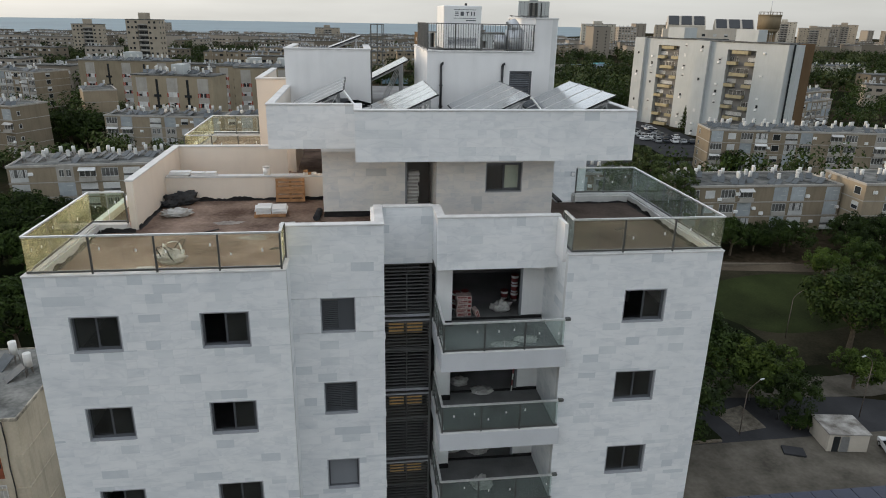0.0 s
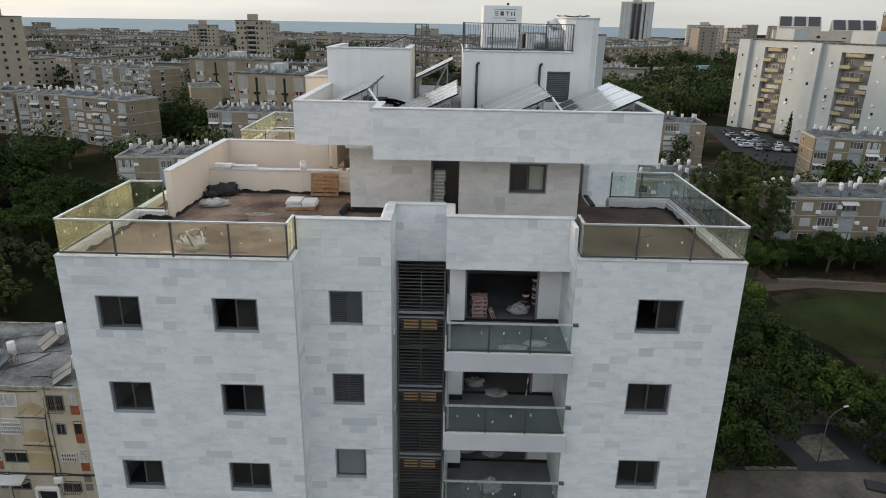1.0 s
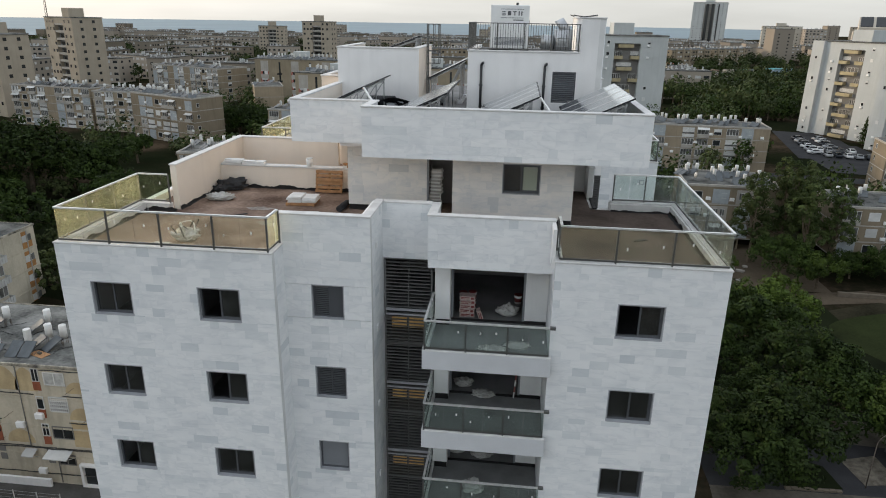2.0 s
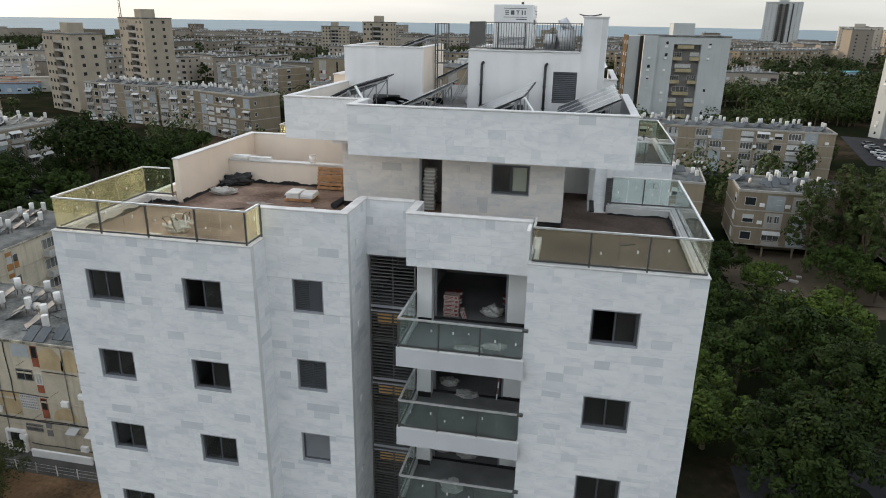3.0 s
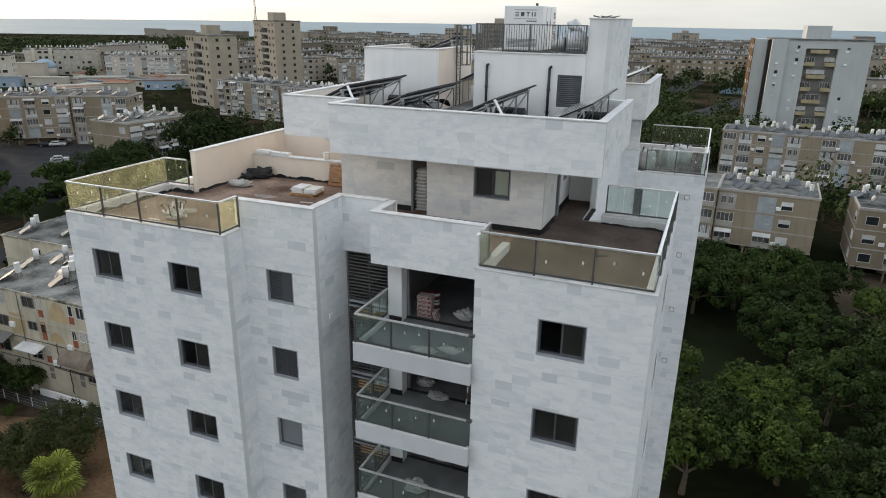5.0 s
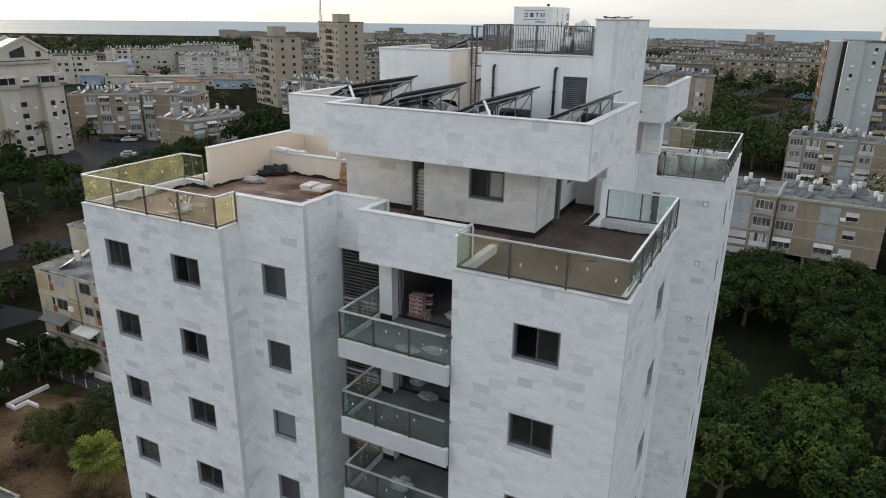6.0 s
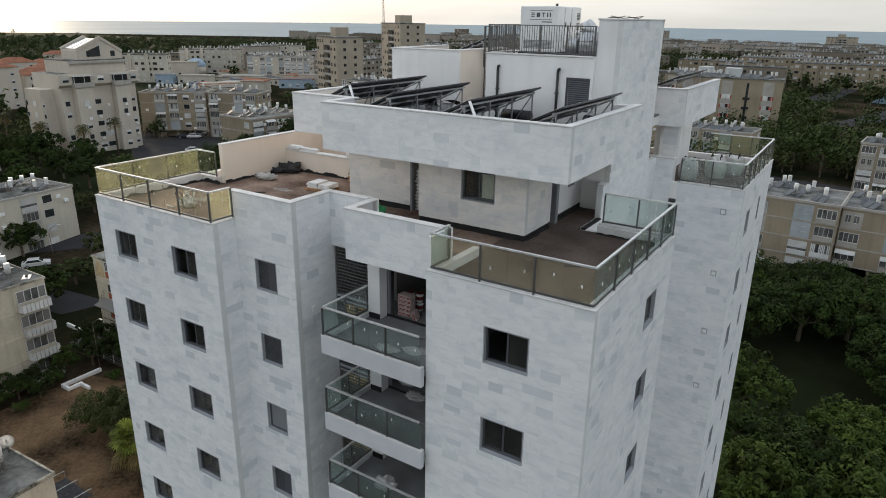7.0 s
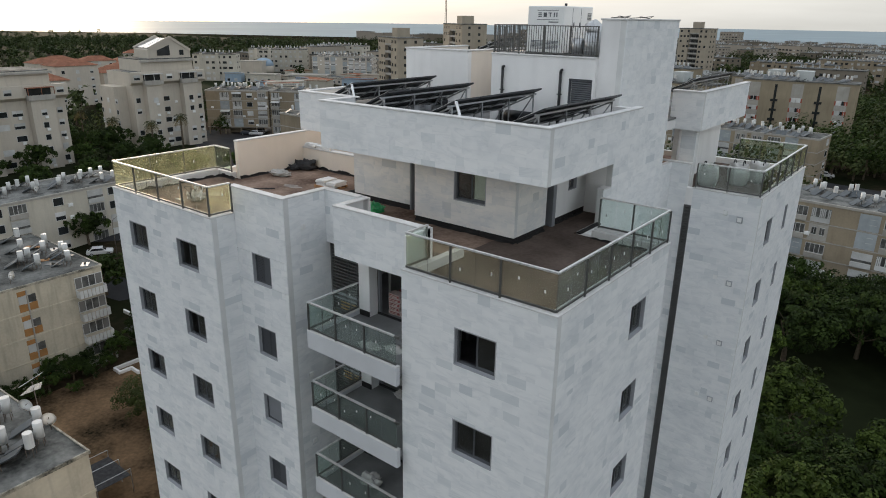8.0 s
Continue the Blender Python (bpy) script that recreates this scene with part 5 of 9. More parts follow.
# the sea lies beyond a shore that runs from far left ahead to the right
sea = [(-4300, -1500), (-1500, 850), (-950, 1120), (-600, 1290), (-180, 1345), (300, 1560), (900, 2200), (1500, 4500)]
sheet("sea", sea + [(600, 4790), (-1500, 4600), (-3300, 3500), (-4700, 1000)], 0.6, M_SEA, "calm blue-grey sea under a cloudy sky", "sea")
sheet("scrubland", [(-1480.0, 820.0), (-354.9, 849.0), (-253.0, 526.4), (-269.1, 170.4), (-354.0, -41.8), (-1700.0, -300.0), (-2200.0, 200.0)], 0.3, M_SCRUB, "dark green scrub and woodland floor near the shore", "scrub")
sheet("grove_floor", [(-43.7, 83.5), (-36.0, 127.1), (-66.6, 125.7), (-133.3, 116.1), (-126.9, 86.8), (-91.4, 85.5), (-67.2, 87.0)], 0.02, M_SCRUB, "dark ground under the trees", "ground")
sheet("grove_floor", [(-163.0, 51.6), (-119.5, 56.4), (-110.7, 113.7), (-133.3, 136.4), (-160.4, 136.4)], 0.03, M_SCRUB, "dark ground under the trees", "ground")
sheet("grove_floor", [(-8.0, 54.0), (34.0, 66.0), (58.0, 74.0), (54.6, 101.3), (32.8, 115.3), (-9.1, 118.6)], 0.02, M_SCRUB, "dark park ground under the trees", "ground")
sheet("road", [(-111.3, 41.5), (-79.1, 49.6), (-76.9, 56.4), (-112.1, 48.6)], 0.02, M_ASPHALT, "narrow grey asphalt street", "road")
sheet("road", [(-114.8, 41.1), (-89.3, 79.2), (-81.7, 101.0), (-89.3, 101.3), (-98.3, 79.6), (-119.5, 42.5)], 0.03, M_ASPHALT, "narrow grey asphalt street", "road")
sheet("parking_lot", [(-180.8, 128.0), (-120.8, 90.7), (-108.5, 97.1), (-126.5, 116.1), (-155.3, 146.6), (-170.6, 150.0)], 0.05, M_ASPHALT, "grey asphalt car park between the blocks", "parking")
sheet("parking_lot", [(87.8, 179.9), (109.1, 174.0), (112.5, 222.3), (92.1, 229.1)], 0.03, M_ASPHALT, "grey asphalt parking lot", "parking")
sheet("road", [(-32.4, 185.2), (93.8, 166.3), (95.5, 172.3), (-30.7, 191.1)], 0.02, M_ASPHALT, "grey asphalt street between the blocks", "road")
sheet("road", [(-20.5, 322.7), (-10.3, 321.0), (6.7, 475.5), (-6.9, 475.5)], 0.02, M_ASPHALT, "curving grey asphalt road", "road")
sheet("road", [(0, 296), (9, 322), (16, 350), (24, 374), (42, 374), (31, 345), (19, 318), (10, 294)], 0.05, M_ASPHALT, "curving grey asphalt road among trees", "road")
sheet("parking_lot", [(86, 198), (106, 198), (112, 232), (108, 247), (96, 250)], 0.05, M_ASPHALT, "grey asphalt car park beside the high rise", "parking")
sheet("sports_court", [(14, 395), (30, 394), (33, 432), (17, 434)], 0.05, M_COURT, "faded blue-green sports court", "court")
sheet("yard", [(24, 36), (60, 36), (64, 57.2), (26, 56.6)], 0.02, M_PAVING, "worn pale concrete yard", "yard")
sheet("path", [(26, 56.6), (64, 57.2), (66, 62), (50, 67), (36, 66), (26, 62)], 0.02, M_ASPHALT, "dark asphalt park path", "path")
sheet("planting_bed", [(33.2, 57.4), (38.9, 57.5), (38.4, 61.0), (35.0, 62.8)], 0.06, M_SCRUB, "dark bare planting bed", "planting bed")
sheet("gravel_bed", [(40.6, 62.4), (44.6, 63.6), (45.0, 59.0), (41.3, 58.4)], 0.06, M_GRAVEL, "pale gravel bed beside the path", "gravel")
sheet("path", [(36.0, 66.0), (62.0, 64.0), (92.9, 68.4), (92.4, 72.9), (60.0, 69.0), (36.0, 71.0)], 0.03, M_PAVING, "grey concrete park path", "path")
sheet("park_ground", [(66 + 24 * math.cos(i * math.tau / 40), 88 + 15.5 * math.sin(i * math.tau / 40) * (1 + 0.15 * math.sin(2 * i * math.tau / 40))) for i in range(40)], 0.0, M_PARKEARTH, "trodden dark earth round the lawn", "ground")
sheet("park_lawn", [(67 + 14 * math.cos(i * math.tau / 40) * (1 + 0.12 * math.sin(3 * i * math.tau / 40)), 90.5 + 10.5 * math.sin(i * math.tau / 40) * (1 + 0.10 * math.sin(2 * i * math.tau / 40 + 1))) for i in range(40)], 0.03, M_GRASS, "patchy green park lawn", "lawn")
sheet("park_track", [(50.8, 101.5), (63.6, 102.9), (85.1, 98.1), (84.6, 101.3), (63.1, 106.9), (48.7, 105.0)], 0.03, M_DIRT, "sandy park track", "path")
sheet("lane", [(-70.0, 45.6), (-26.0, 45.6), (-26.0, 48.9), (-70.0, 48.9)], 0.04, M_LANE, "narrow grey lane in front of the yellowed block", "road")
sheet("bare_yard", [(-60.0, 26.0), (-40.0, 22.0), (-26.0, 30.0), (-26.0, 46.0), (-44.0, 47.0), (-60.0, 42.0)], 0.02, M_YARD, "bare trampled brown earth yard", "yard")
sheet("bare_yard", [(35.1, 108.9), (57.8, 105.9), (55.7, 123.9), (33.7, 127.6)], 0.02, M_DIRT, "sandy yard with rubble", "yard")


# ---- town blocks ----
M_BEIGE = surface("beige_render", (0.275, 0.228, 0.165), 0.95, vary=0.12, scale=0.25, fine=4, stain=0.35, random_hue=0.16)
M_PALE = surface("pale_render", (0.49, 0.455, 0.385), 0.95, vary=0.1, scale=0.25, fine=4, stain=0.25, random_hue=0.10)
M_YELLOW = surface("yellowed_render", (0.50, 0.452, 0.358), 0.95, vary=0.16, scale=0.3, fine=4, stain=0.55, random_hue=0.08)
M_TOWERW = surface("white_render", (0.47, 0.49, 0.485), 0.9, vary=0.06, scale=0.2, fine=4, stain=0.15)
M_BROWN = surface("brown_render", (0.135, 0.088, 0.05), 0.9, vary=0.1, scale=0.3, stain=0.2)
M_BAND = surface("white_band", (0.38, 0.36, 0.325), 0.9, vary=0.12, scale=0.6, stain=0.3)
M_ROOF = surface("weathered_roof_felt", (0.070, 0.073, 0.070), 0.95, vary=0.45, scale=0.35, fine=3, bump=0.3, tint=(0.145, 0.145, 0.137), random_hue=0.25)
M_DARKPANE = surface("dark_window", (0.025, 0.028, 0.03), 0.15, vary=0.3, scale=0.8, bump=0.0)
M_BAYPANE = surface("dusty_window", (0.045, 0.047, 0.046), 0.3, vary=0.6, scale=0.9, bump=0.0, tint=(0.10, 0.10, 0.095))
M_SHUTTER = surface("white_shutter", (0.54, 0.54, 0.525), 0.7, vary=0.15, scale=0.6, bump=0.0, random_hue=0.2)
M_REDPANEL = surface("red_panel", (0.32, 0.09, 0.06), 0.8, vary=0.2, scale=0.6)
M_OCHREPANEL = surface("orange_panel", (0.36, 0.185, 0.07), 0.85, vary=0.2, scale=0.6)
M_SLABTAN = surface("tan_slab_render", (0.29, 0.245, 0.175), 0.95, vary=0.12, scale=0.25, stain=0.3, random_hue=0.1)
M_OCHRE = surface("ochre_balcony", (0.38, 0.325, 0.20), 0.85, vary=0.15, scale=0.6)
M_WARMW = surface("warm_white_render", (0.52, 0.47, 0.40), 0.95, vary=0.07, scale=0.25, fine=4, stain=0.2)
M_BAYPANEL = surface("pale_blue_panel", (0.34, 0.37, 0.385), 0.8, vary=0.12, scale=0.8, bump=0.0, stain=0.2, random_hue=0.12)
M_BAYGREY = surface("grey_bay_render", (0.19, 0.185, 0.175), 0.9, vary=0.1, scale=0.5)
M_TANKFAR = surface("dulled_tank", (0.40, 0.41, 0.41), 0.6, vary=0.2, scale=2, bump=0.0)
M_TANK = surface("tank_enamel", (0.54, 0.54, 0.525), 0.4, vary=0.1, scale=1.5, bump=0.0, stain=0.15, random_hue=0.12)
M_EDGE = surface("blackened_roof_edge", (0.10, 0.098, 0.088), 0.95, vary=0.5, scale=0.9, fine=6, tint=(0.36, 0.33, 0.27))
M_TILE = surface("red_roof_tiles", (0.24, 0.11, 0.07), 0.9, vary=0.25, scale=0.5, fine=8)
PARTS = {}


def shared(key, make, material):
    if key not in PARTS:
        PARTS[key] = data_of(key, make(), material)
    return PARTS[key]


def win_sash(w, h):
    return boxes((-w / 2, w / 2, -0.04, 0.05, 0, h))


def win_trim(w, h):
    bm = bmesh.new()
    ring(bm, -w / 2 - 0.08, w / 2 + 0.08, -0.08, h + 0.08, 0.08, -0.08, 0.04)
    return bm


def block_window(parent, m, w, h, kind):
    tag = f"window_{round(w * 10)}_{round(h * 10)}_{kind}"
    if tag not in PARTS:
        pieces = [(win_sash(w, h), M_DARKPANE), (win_trim(w, h), M_SHUTTER)]
        if kind:
            first = 0 if kind == 1 else 6
            pieces.append((boxes((-w / 2, w / 2, -0.06, -0.045, h * first / 12, h)), M_SHUTTER))
        PARTS[tag] = data_multi("window", pieces)
    ob = part("window", PARTS[tag], None, parent)
    ob.matrix_basis = m
    return ob


def ac_unit():
    bm = softened(boxes((-0.4, 0.4, -0.38, -0.05, 0, 0.58)), 0.03)
    tube(bm, (0.1, -0.385, 0.29), (0.1, -0.40, 0.29), 0.22, 12)
    bx(bm, -0.35, -0.3, -0.3, 0, -0.08, 0)
    bx(bm, 0.3, 0.35, -0.3, 0, -0.08, 0)
    return bm


def balcony_box(w, d=1.1, h=1.0):
    return boxes((-w / 2, w / 2, -d, 0, 0, 0.16), (-w / 2, w / 2, -d, -d + 0.1, 0.16, h), (-w / 2, -w / 2 + 0.1, -d + 0.1, 0, 0.16, h), (w / 2 - 0.1, w / 2, -d + 0.1, 0, 0.16, h))


def frame_bars(w, z0, z1, cols, y=-0.07, t=0.04):
    bars = [(-w / 2, w / 2, y, y + 0.05, z0 - t, z0 + t), (-w / 2, w / 2, y, y + 0.05, z1 - t, z1 + t)]
    for i in range(cols + 1):
        u = -w / 2 + t + i * (w - 2 * t) / cols
        bars.append((u - t, u + t, y, y + 0.05, z0 + t, z1 - t))
    return bars


def bay_pieces(kind, w=2.9):
    """One storey of a window bay, as the tenants have closed it in: louvres, sashes, shutters, panels, awnings."""
    h = 2.75
    dark = lambda z0, z1, a=-w / 2, b=w / 2: boxes((a, b, -0.04, 0.04, z0, z1))
    if kind == "louvre":
        n, gone = int(w / 0.24), {3, 4, 9}
        return [(dark(0.95, 2.45), M_BAYPANE), (boxes(*[(-w / 2 + (i + 0.12) * w / n, -w / 2 + (i + 0.82) * w / n, -0.10, -0.05, 0.98, 2.4) for i in range(n) if i not in gone], (-w / 2, w / 2, -0.14, 0.02, 0.1, 0.93)), M_SHUTTER)]
    if kind == "sash":
        return [(dark(0.85, 2.4), M_BAYPANE), (boxes(*frame_bars(w, 0.85, 2.4, 4)), M_SHUTTER), (boxes((-w / 2, w / 2, -0.30, 0.02, 0.0, 0.78)), M_BAND)]
    if kind == "panel":
        return [(boxes((-w / 2, w / 2, -0.05, 0.0, 0.05, h)), M_BAYPANEL), (dark(1.15, 2.0, 0.1, 0.95), M_BAYPANE), (boxes((0.05, 1.0, -0.09, -0.05, 1.1, 1.16), (0.05, 1.0, -0.09, -0.05, 1.98, 2.04)), M_SHUTTER)]
    if kind == "rolled":
        return [(dark(0.85, 1.25), M_BAYPANE), (boxes(*[(-w / 2, w / 2, -0.09, -0.03, 1.25 + i * 0.15, 1.385 + i * 0.15) for i in range(8)], (-w / 2, w / 2, -0.30, 0.02, 0.0, 0.8)), M_SHUTTER)]
    if kind == "pair":
        return [(boxes((-w / 2, w / 2, -0.05, 0.0, 0.05, h)), M_BAND), (boxes((-0.95, -0.25, -0.07, 0, 1.0, 2.2), (0.25, 0.95, -0.07, 0, 1.0, 2.2)), M_BAYPANE),
                (boxes(*[(s * 0.6 - 0.42, s * 0.6 + 0.42, -0.12, -0.05, z, z + 0.07) for s in (-1, 1) for z in (0.93, 2.2)], *[(s * 0.6 - 0.03, s * 0.6 + 0.03, -0.10, -0.07, 1.0, 2.2) for s in (-1, 1)]), M_SHUTTER)]
    if kind == "awning":
        bm = bmesh.new()
        v = [bm.verts.new(p) for p in ((-w / 2, 0, 2.6), (w / 2, 0, 2.6), (w / 2, -0.9, 2.15), (-w / 2, -0.9, 2.15), (w / 2, -0.9, 2.05), (-w / 2, -0.9, 2.05), (w / 2, 0, 2.5), (-w / 2, 0, 2.5))]
        for q in ((0, 3, 2, 1), (3, 5, 4, 2), (5, 7, 6, 4), (0, 7, 5, 3), (1, 2, 4, 6)):
            bm.faces.new([v[i] for i in q])
        return [(dark(0.85, 2.4), M_BAYPANE), (boxes(*frame_bars(w, 0.85, 2.4, 3)), M_SHUTTER), (boxes((-w / 2, w / 2, -0.7, 0.02, 0.0, 0.12), (-w / 2, w / 2, -0.7, -0.62, 0.12, 0.85)), M_BAND), (bm, M_SHUTTER)]
    if kind == "slats":
        n = 7
        return [(dark(1.0, 2.45, -w / 4, w / 4), M_BAYPANE), (boxes((-w / 2, -w / 4, -0.04, 0.04, 1.0, 2.45), (w / 4, w / 2, -0.04, 0.04, 1.0, 2.45)), M_BAYGREY), (boxes(*frame_bars(w, 1.0, 2.45, 4), *[(-w / 2 + (i + 0.1) * w / n, -w / 2 + (i + 0.9) * w / n, -1.0, -0.94, -0.05, 0.95) for i in range(n)], *[(s * w / 2 - 0.03, s * w / 2 + 0.03, -0.92 + i * 0.3, -0.68 + i * 0.3, -0.05, 0.95) for s in (-1, 1) for i in range(3)]), M_SHUTTER), (boxes((-w / 2, w / 2, -0.95, 0.02, -0.06, 0.08), (-w / 2, w / 2, -0.98, -0.92, 0.93, 0.98)), M_BAND)]
    if kind == "strip":
        return [(dark(1.1, 2.1, 0.12, 0.95), M_BAYPANE), (boxes((-0.95, -0.12, -0.06, 0.0, 1.1, 2.1), *frame_bars(0.83, 1.1, 2.1, 1)[:2]), M_SHUTTER), (boxes((-1.0, -0.1, -0.05, 0.0, 0.15, 1.08), (0.1, 1.0, -0.05, 0.0, 0.15, 1.08), (-1.0, -0.1, -0.05, 0, 2.12, 2.7)), M_OCHREPANEL), (boxes((-0.08, 0.06, -0.16, -0.05, -0.3, h)), M_BAND)]
    raise ValueError(kind)


def bay(parent, kind, m, w=2.9):
    key = f"bay_{kind}_{round(w * 10)}"
    if key not in PARTS:
        PARTS[key] = data_multi("window_bay", bay_pieces(kind, w))
    part("window_bay", PARTS[key], None, parent).matrix_basis = m


FRONTS = {"beige": ("louvre", "sash", "panel", "rolled", "pair", "awning", "sash", "panel"), "yellow": ("slats", "sash", "strip", "slats"), "pale": ("sash", "sash", "rolled", "awning", "sash"), "white": ("sash",), "cream": ("rolled", "sash", "panel")}


def block(x, y, ang, length, depth, height, style, label, seed, floors=4, sides=("front", "right", "left"), low=0.0, plan=""):
    """A block of flats: front along its local x, storeys, floor bands, window bays between plain walls, air conditioners and a flat roof."""
    rnd = random.Random(seed)
    ob = thing("apartment_block", label, "building", stand(x, y, 0, ang), "town blocks")
    mat = {"beige": M_BEIGE, "pale": M_PALE, "yellow": M_YELLOW, "white": M_TOWERW, "cream": M_WARMW}[style]
    storey = (height - low - 0.5) / floors
    body = boxes((0, length, 0, depth, low or -3, height - 0.4))
    if low:
        for i in range(int(length / 5) + 1):
            u = min(0.2 + i * 5, length - 0.5)
            bx(body, u, u + 0.3, 0.1, 0.4, -2, low)
            bx(body, u, u + 0.3, depth - 0.4, depth - 0.1, -2, low)
        bx(body, length * 0.3, length * 0.7, depth * 0.3, depth * 0.7, -2, low)
    part("wall", body, mat, ob)
    rim, rim_top = (0.15, height) if style != "yellow" else (0.02, height - 0.12)
    part("parapet", boxes((-0.12, length + 0.12, -0.12, rim, height - 0.4, rim_top), (-0.12, length + 0.12, depth - rim, depth + 0.12, height - 0.4, rim_top), (-0.12, rim, rim, depth - rim, height - 0.4, rim_top), (length - rim, length + 0.12, rim, depth - rim, height - 0.4, rim_top)), M_BAND if style != "yellow" else M_EDGE, ob)
    part("roof", boxes((rim, length - rim, rim, depth - rim, height - 0.4, height - 0.22)), M_ROOF, ob, "weathered grey felt roof")
    if style in ("beige", "yellow"):
        for f in range(floors):
            z = low + storey * f
            part("floor_band", boxes((-0.06, length + 0.06, -0.06, 0.02, z - 0.09, z + 0.09), (length - 0.02, length + 0.06, 0.02, depth + 0.06, z - 0.09, z + 0.09), (-0.06, 0.02, 0.02, depth + 0.06, z - 0.09, z + 0.09)), M_BAND if style == "beige" else M_YELLOW, ob)
    for side in sides:
        run = length if side in ("front", "back") else depth
        at = {"front": lambda u: pose(u, 0, 0), "right": lambda u: pose(length, u, 0, 0, 0, 90), "left": lambda u: pose(0, depth - u, 0, 0, 0, -90), "back": lambda u: pose(length - u, depth, 0, 0, 0, 180)}[side]
        n = len(plan) if plan and side == "front" else max(2, int(run / 3.45))
        for i in range(n):
            u = run * (i + 0.5) / n
            if side == "front":
                code = plan[i] if plan else ("B" if (i + seed) % 3 != 1 else rnd.choice("BTTW"))
            else:
                code = rnd.choice("TTTWN" if style != "cream" else "WWN")
            for f in range(floors):
                m = at(u) @ Matrix.Translation((0, 0, low + storey * f + 0.1))
                if code == "B":
                    bay(ob, rnd.choice(FRONTS[style]), m)
                elif code == "S":
                    bay(ob, "slats", m, 3.4)
                elif code == "O":
                    bay(ob, "strip", m)
                elif code == "W":
                    block_window(ob, m @ Matrix.Translation((0, 0, 0.85)), 1.7, 1.35, rnd.choice((0, 0, 1, 2)))
                elif code == "N":
                    block_window(ob, m @ Matrix.Translation((0, 0, 1.0)), 0.7, 1.0, 0)
                if code in "BTW" and side == "front" and rnd.random() < 0.3:
                    part("air_conditioner", shared("air_conditioner", ac_unit, M_ENAMEL), None, ob).matrix_basis = at(min(u + 1.95 * (code != "T"), run - 0.5)) @ Matrix.Translation((0, 0, low + storey * f + rnd.choice((0.4, 0.8, 1.4))))
    return ob


M_COLL = surface("dusty_collector", (0.075, 0.085, 0.092), 0.5, 0.1, vary=0.2, scale=2, bump=0.0)
M_TANKLEG = surface("rusty_frame_steel", (0.16, 0.13, 0.11), 0.7, 0.4, vary=0.3, scale=4)
heater = thing("solar_water_heater", "white upright tank with a tilted solar collector on a roof", "water heater", pose(0, 0, -50), "roof water heaters")
bm = bmesh.new()
tube(bm, (0, 0, 0.70), (0, 0, 2.0), 0.33, 14)
part("tank", bm, M_TANK, heater)
bm = bmesh.new()
for sx, sy in ((-1, -1), (1, -1), (1, 1), (-1, 1)):
    beam(bm, (0.24 * sx, 0.24 * sy, 0), (0.2 * sx, 0.2 * sy, 0.76), 0.04)
for q in ((-0.55, 0.0), (0.55, 0.0)):
    beam(bm, (q[0], -0.45, 0), (q[0], -0.45, 0.85), 0.035)
beam(bm, (0, -0.1, 1.0), (0, -0.5, 0.85), 0.03)
part("stand", bm, M_TANKLEG, heater)
bm = bmesh.new()
v = [bm.verts.new(p) for p in ((-0.6, -1.95, 0.08), (0.6, -1.95, 0.08), (0.6, -0.42, 0.95), (-0.6, -0.42, 0.95), (-0.6, -1.90, 0.0), (0.6, -1.90, 0.0), (0.6, -0.37, 0.87), (-0.6, -0.37, 0.87))]
for q in ((0, 1, 2, 3), (7, 6, 5, 4), (0, 4, 5, 1), (1, 5, 6, 2), (2, 6, 7, 3), (3, 7, 4, 0)):
    bm.faces.new([v[i] for i in q])
part("collector", bm, M_COLL, heater)
dish = thing("satellite_dish", "pale round satellite dish on a roof pole", "satellite dish", pose(0, 0, -50), "roof dishes")
bm = bmesh.new()
rings = [[bm.verts.new((r * math.cos(i * math.tau / 16), -0.25 * (1 - (r / 0.55) ** 2) * -1 - 0.3, 1.1 + r * math.sin(i * math.tau / 16))) for i in range(16)] for r in (0.05, 0.3, 0.55)]
for a, b in zip(rings, rings[1:]):
    for i in range(16):
        bm.faces.new((a[i], a[(i + 1) % 16], b[(i + 1) % 16], b[i])).smooth = True
bm.faces.new(rings[0])
r = bmesh.ops.solidify(bm, geom=list(bm.faces), thickness=0.02)
part("reflector", bm, M_ENAMEL, dish)
bm = bmesh.new()
tube(bm, (0, 0, 0), (0, 0, 1.1), 0.035, 8)
tube(bm, (0, 0, 1.1), (0, -0.3, 1.1), 0.03, 8)
tube(bm, (0, -0.3, 0.62), (0, -0.75, 1.05), 0.015, 6)
part("mast", bm, M_TANKLEG, dish)
LEFT = [215]


def crowd_roof(x, y, ang, length, depth, height, seed, n, dishes=1):
    rnd = random.Random(seed)
    m0 = stand(x, y, height - 0.22, ang)
    for i in range(n):
        if LEFT[0] <= 0:
            return
        LEFT[0] -= 1
        u = (i + rnd.uniform(0.2, 0.8)) * (length - 2) / n + 1
        v = rnd.choice((0.35, 0.6, 0.8)) * depth
        copy_thing(heater, m0 @ pose(u, max(2.2, min(v, depth - 0.8)), 0, 0, 0, rnd.uniform(-60, -20) - ang))
    for i in range(dishes):
        copy_thing(dish, m0 @ pose(rnd.uniform(1, length - 1), rnd.uniform(1, depth - 1), 0, 0, 0, rnd.uniform(20, 60)))


HEATERS = []


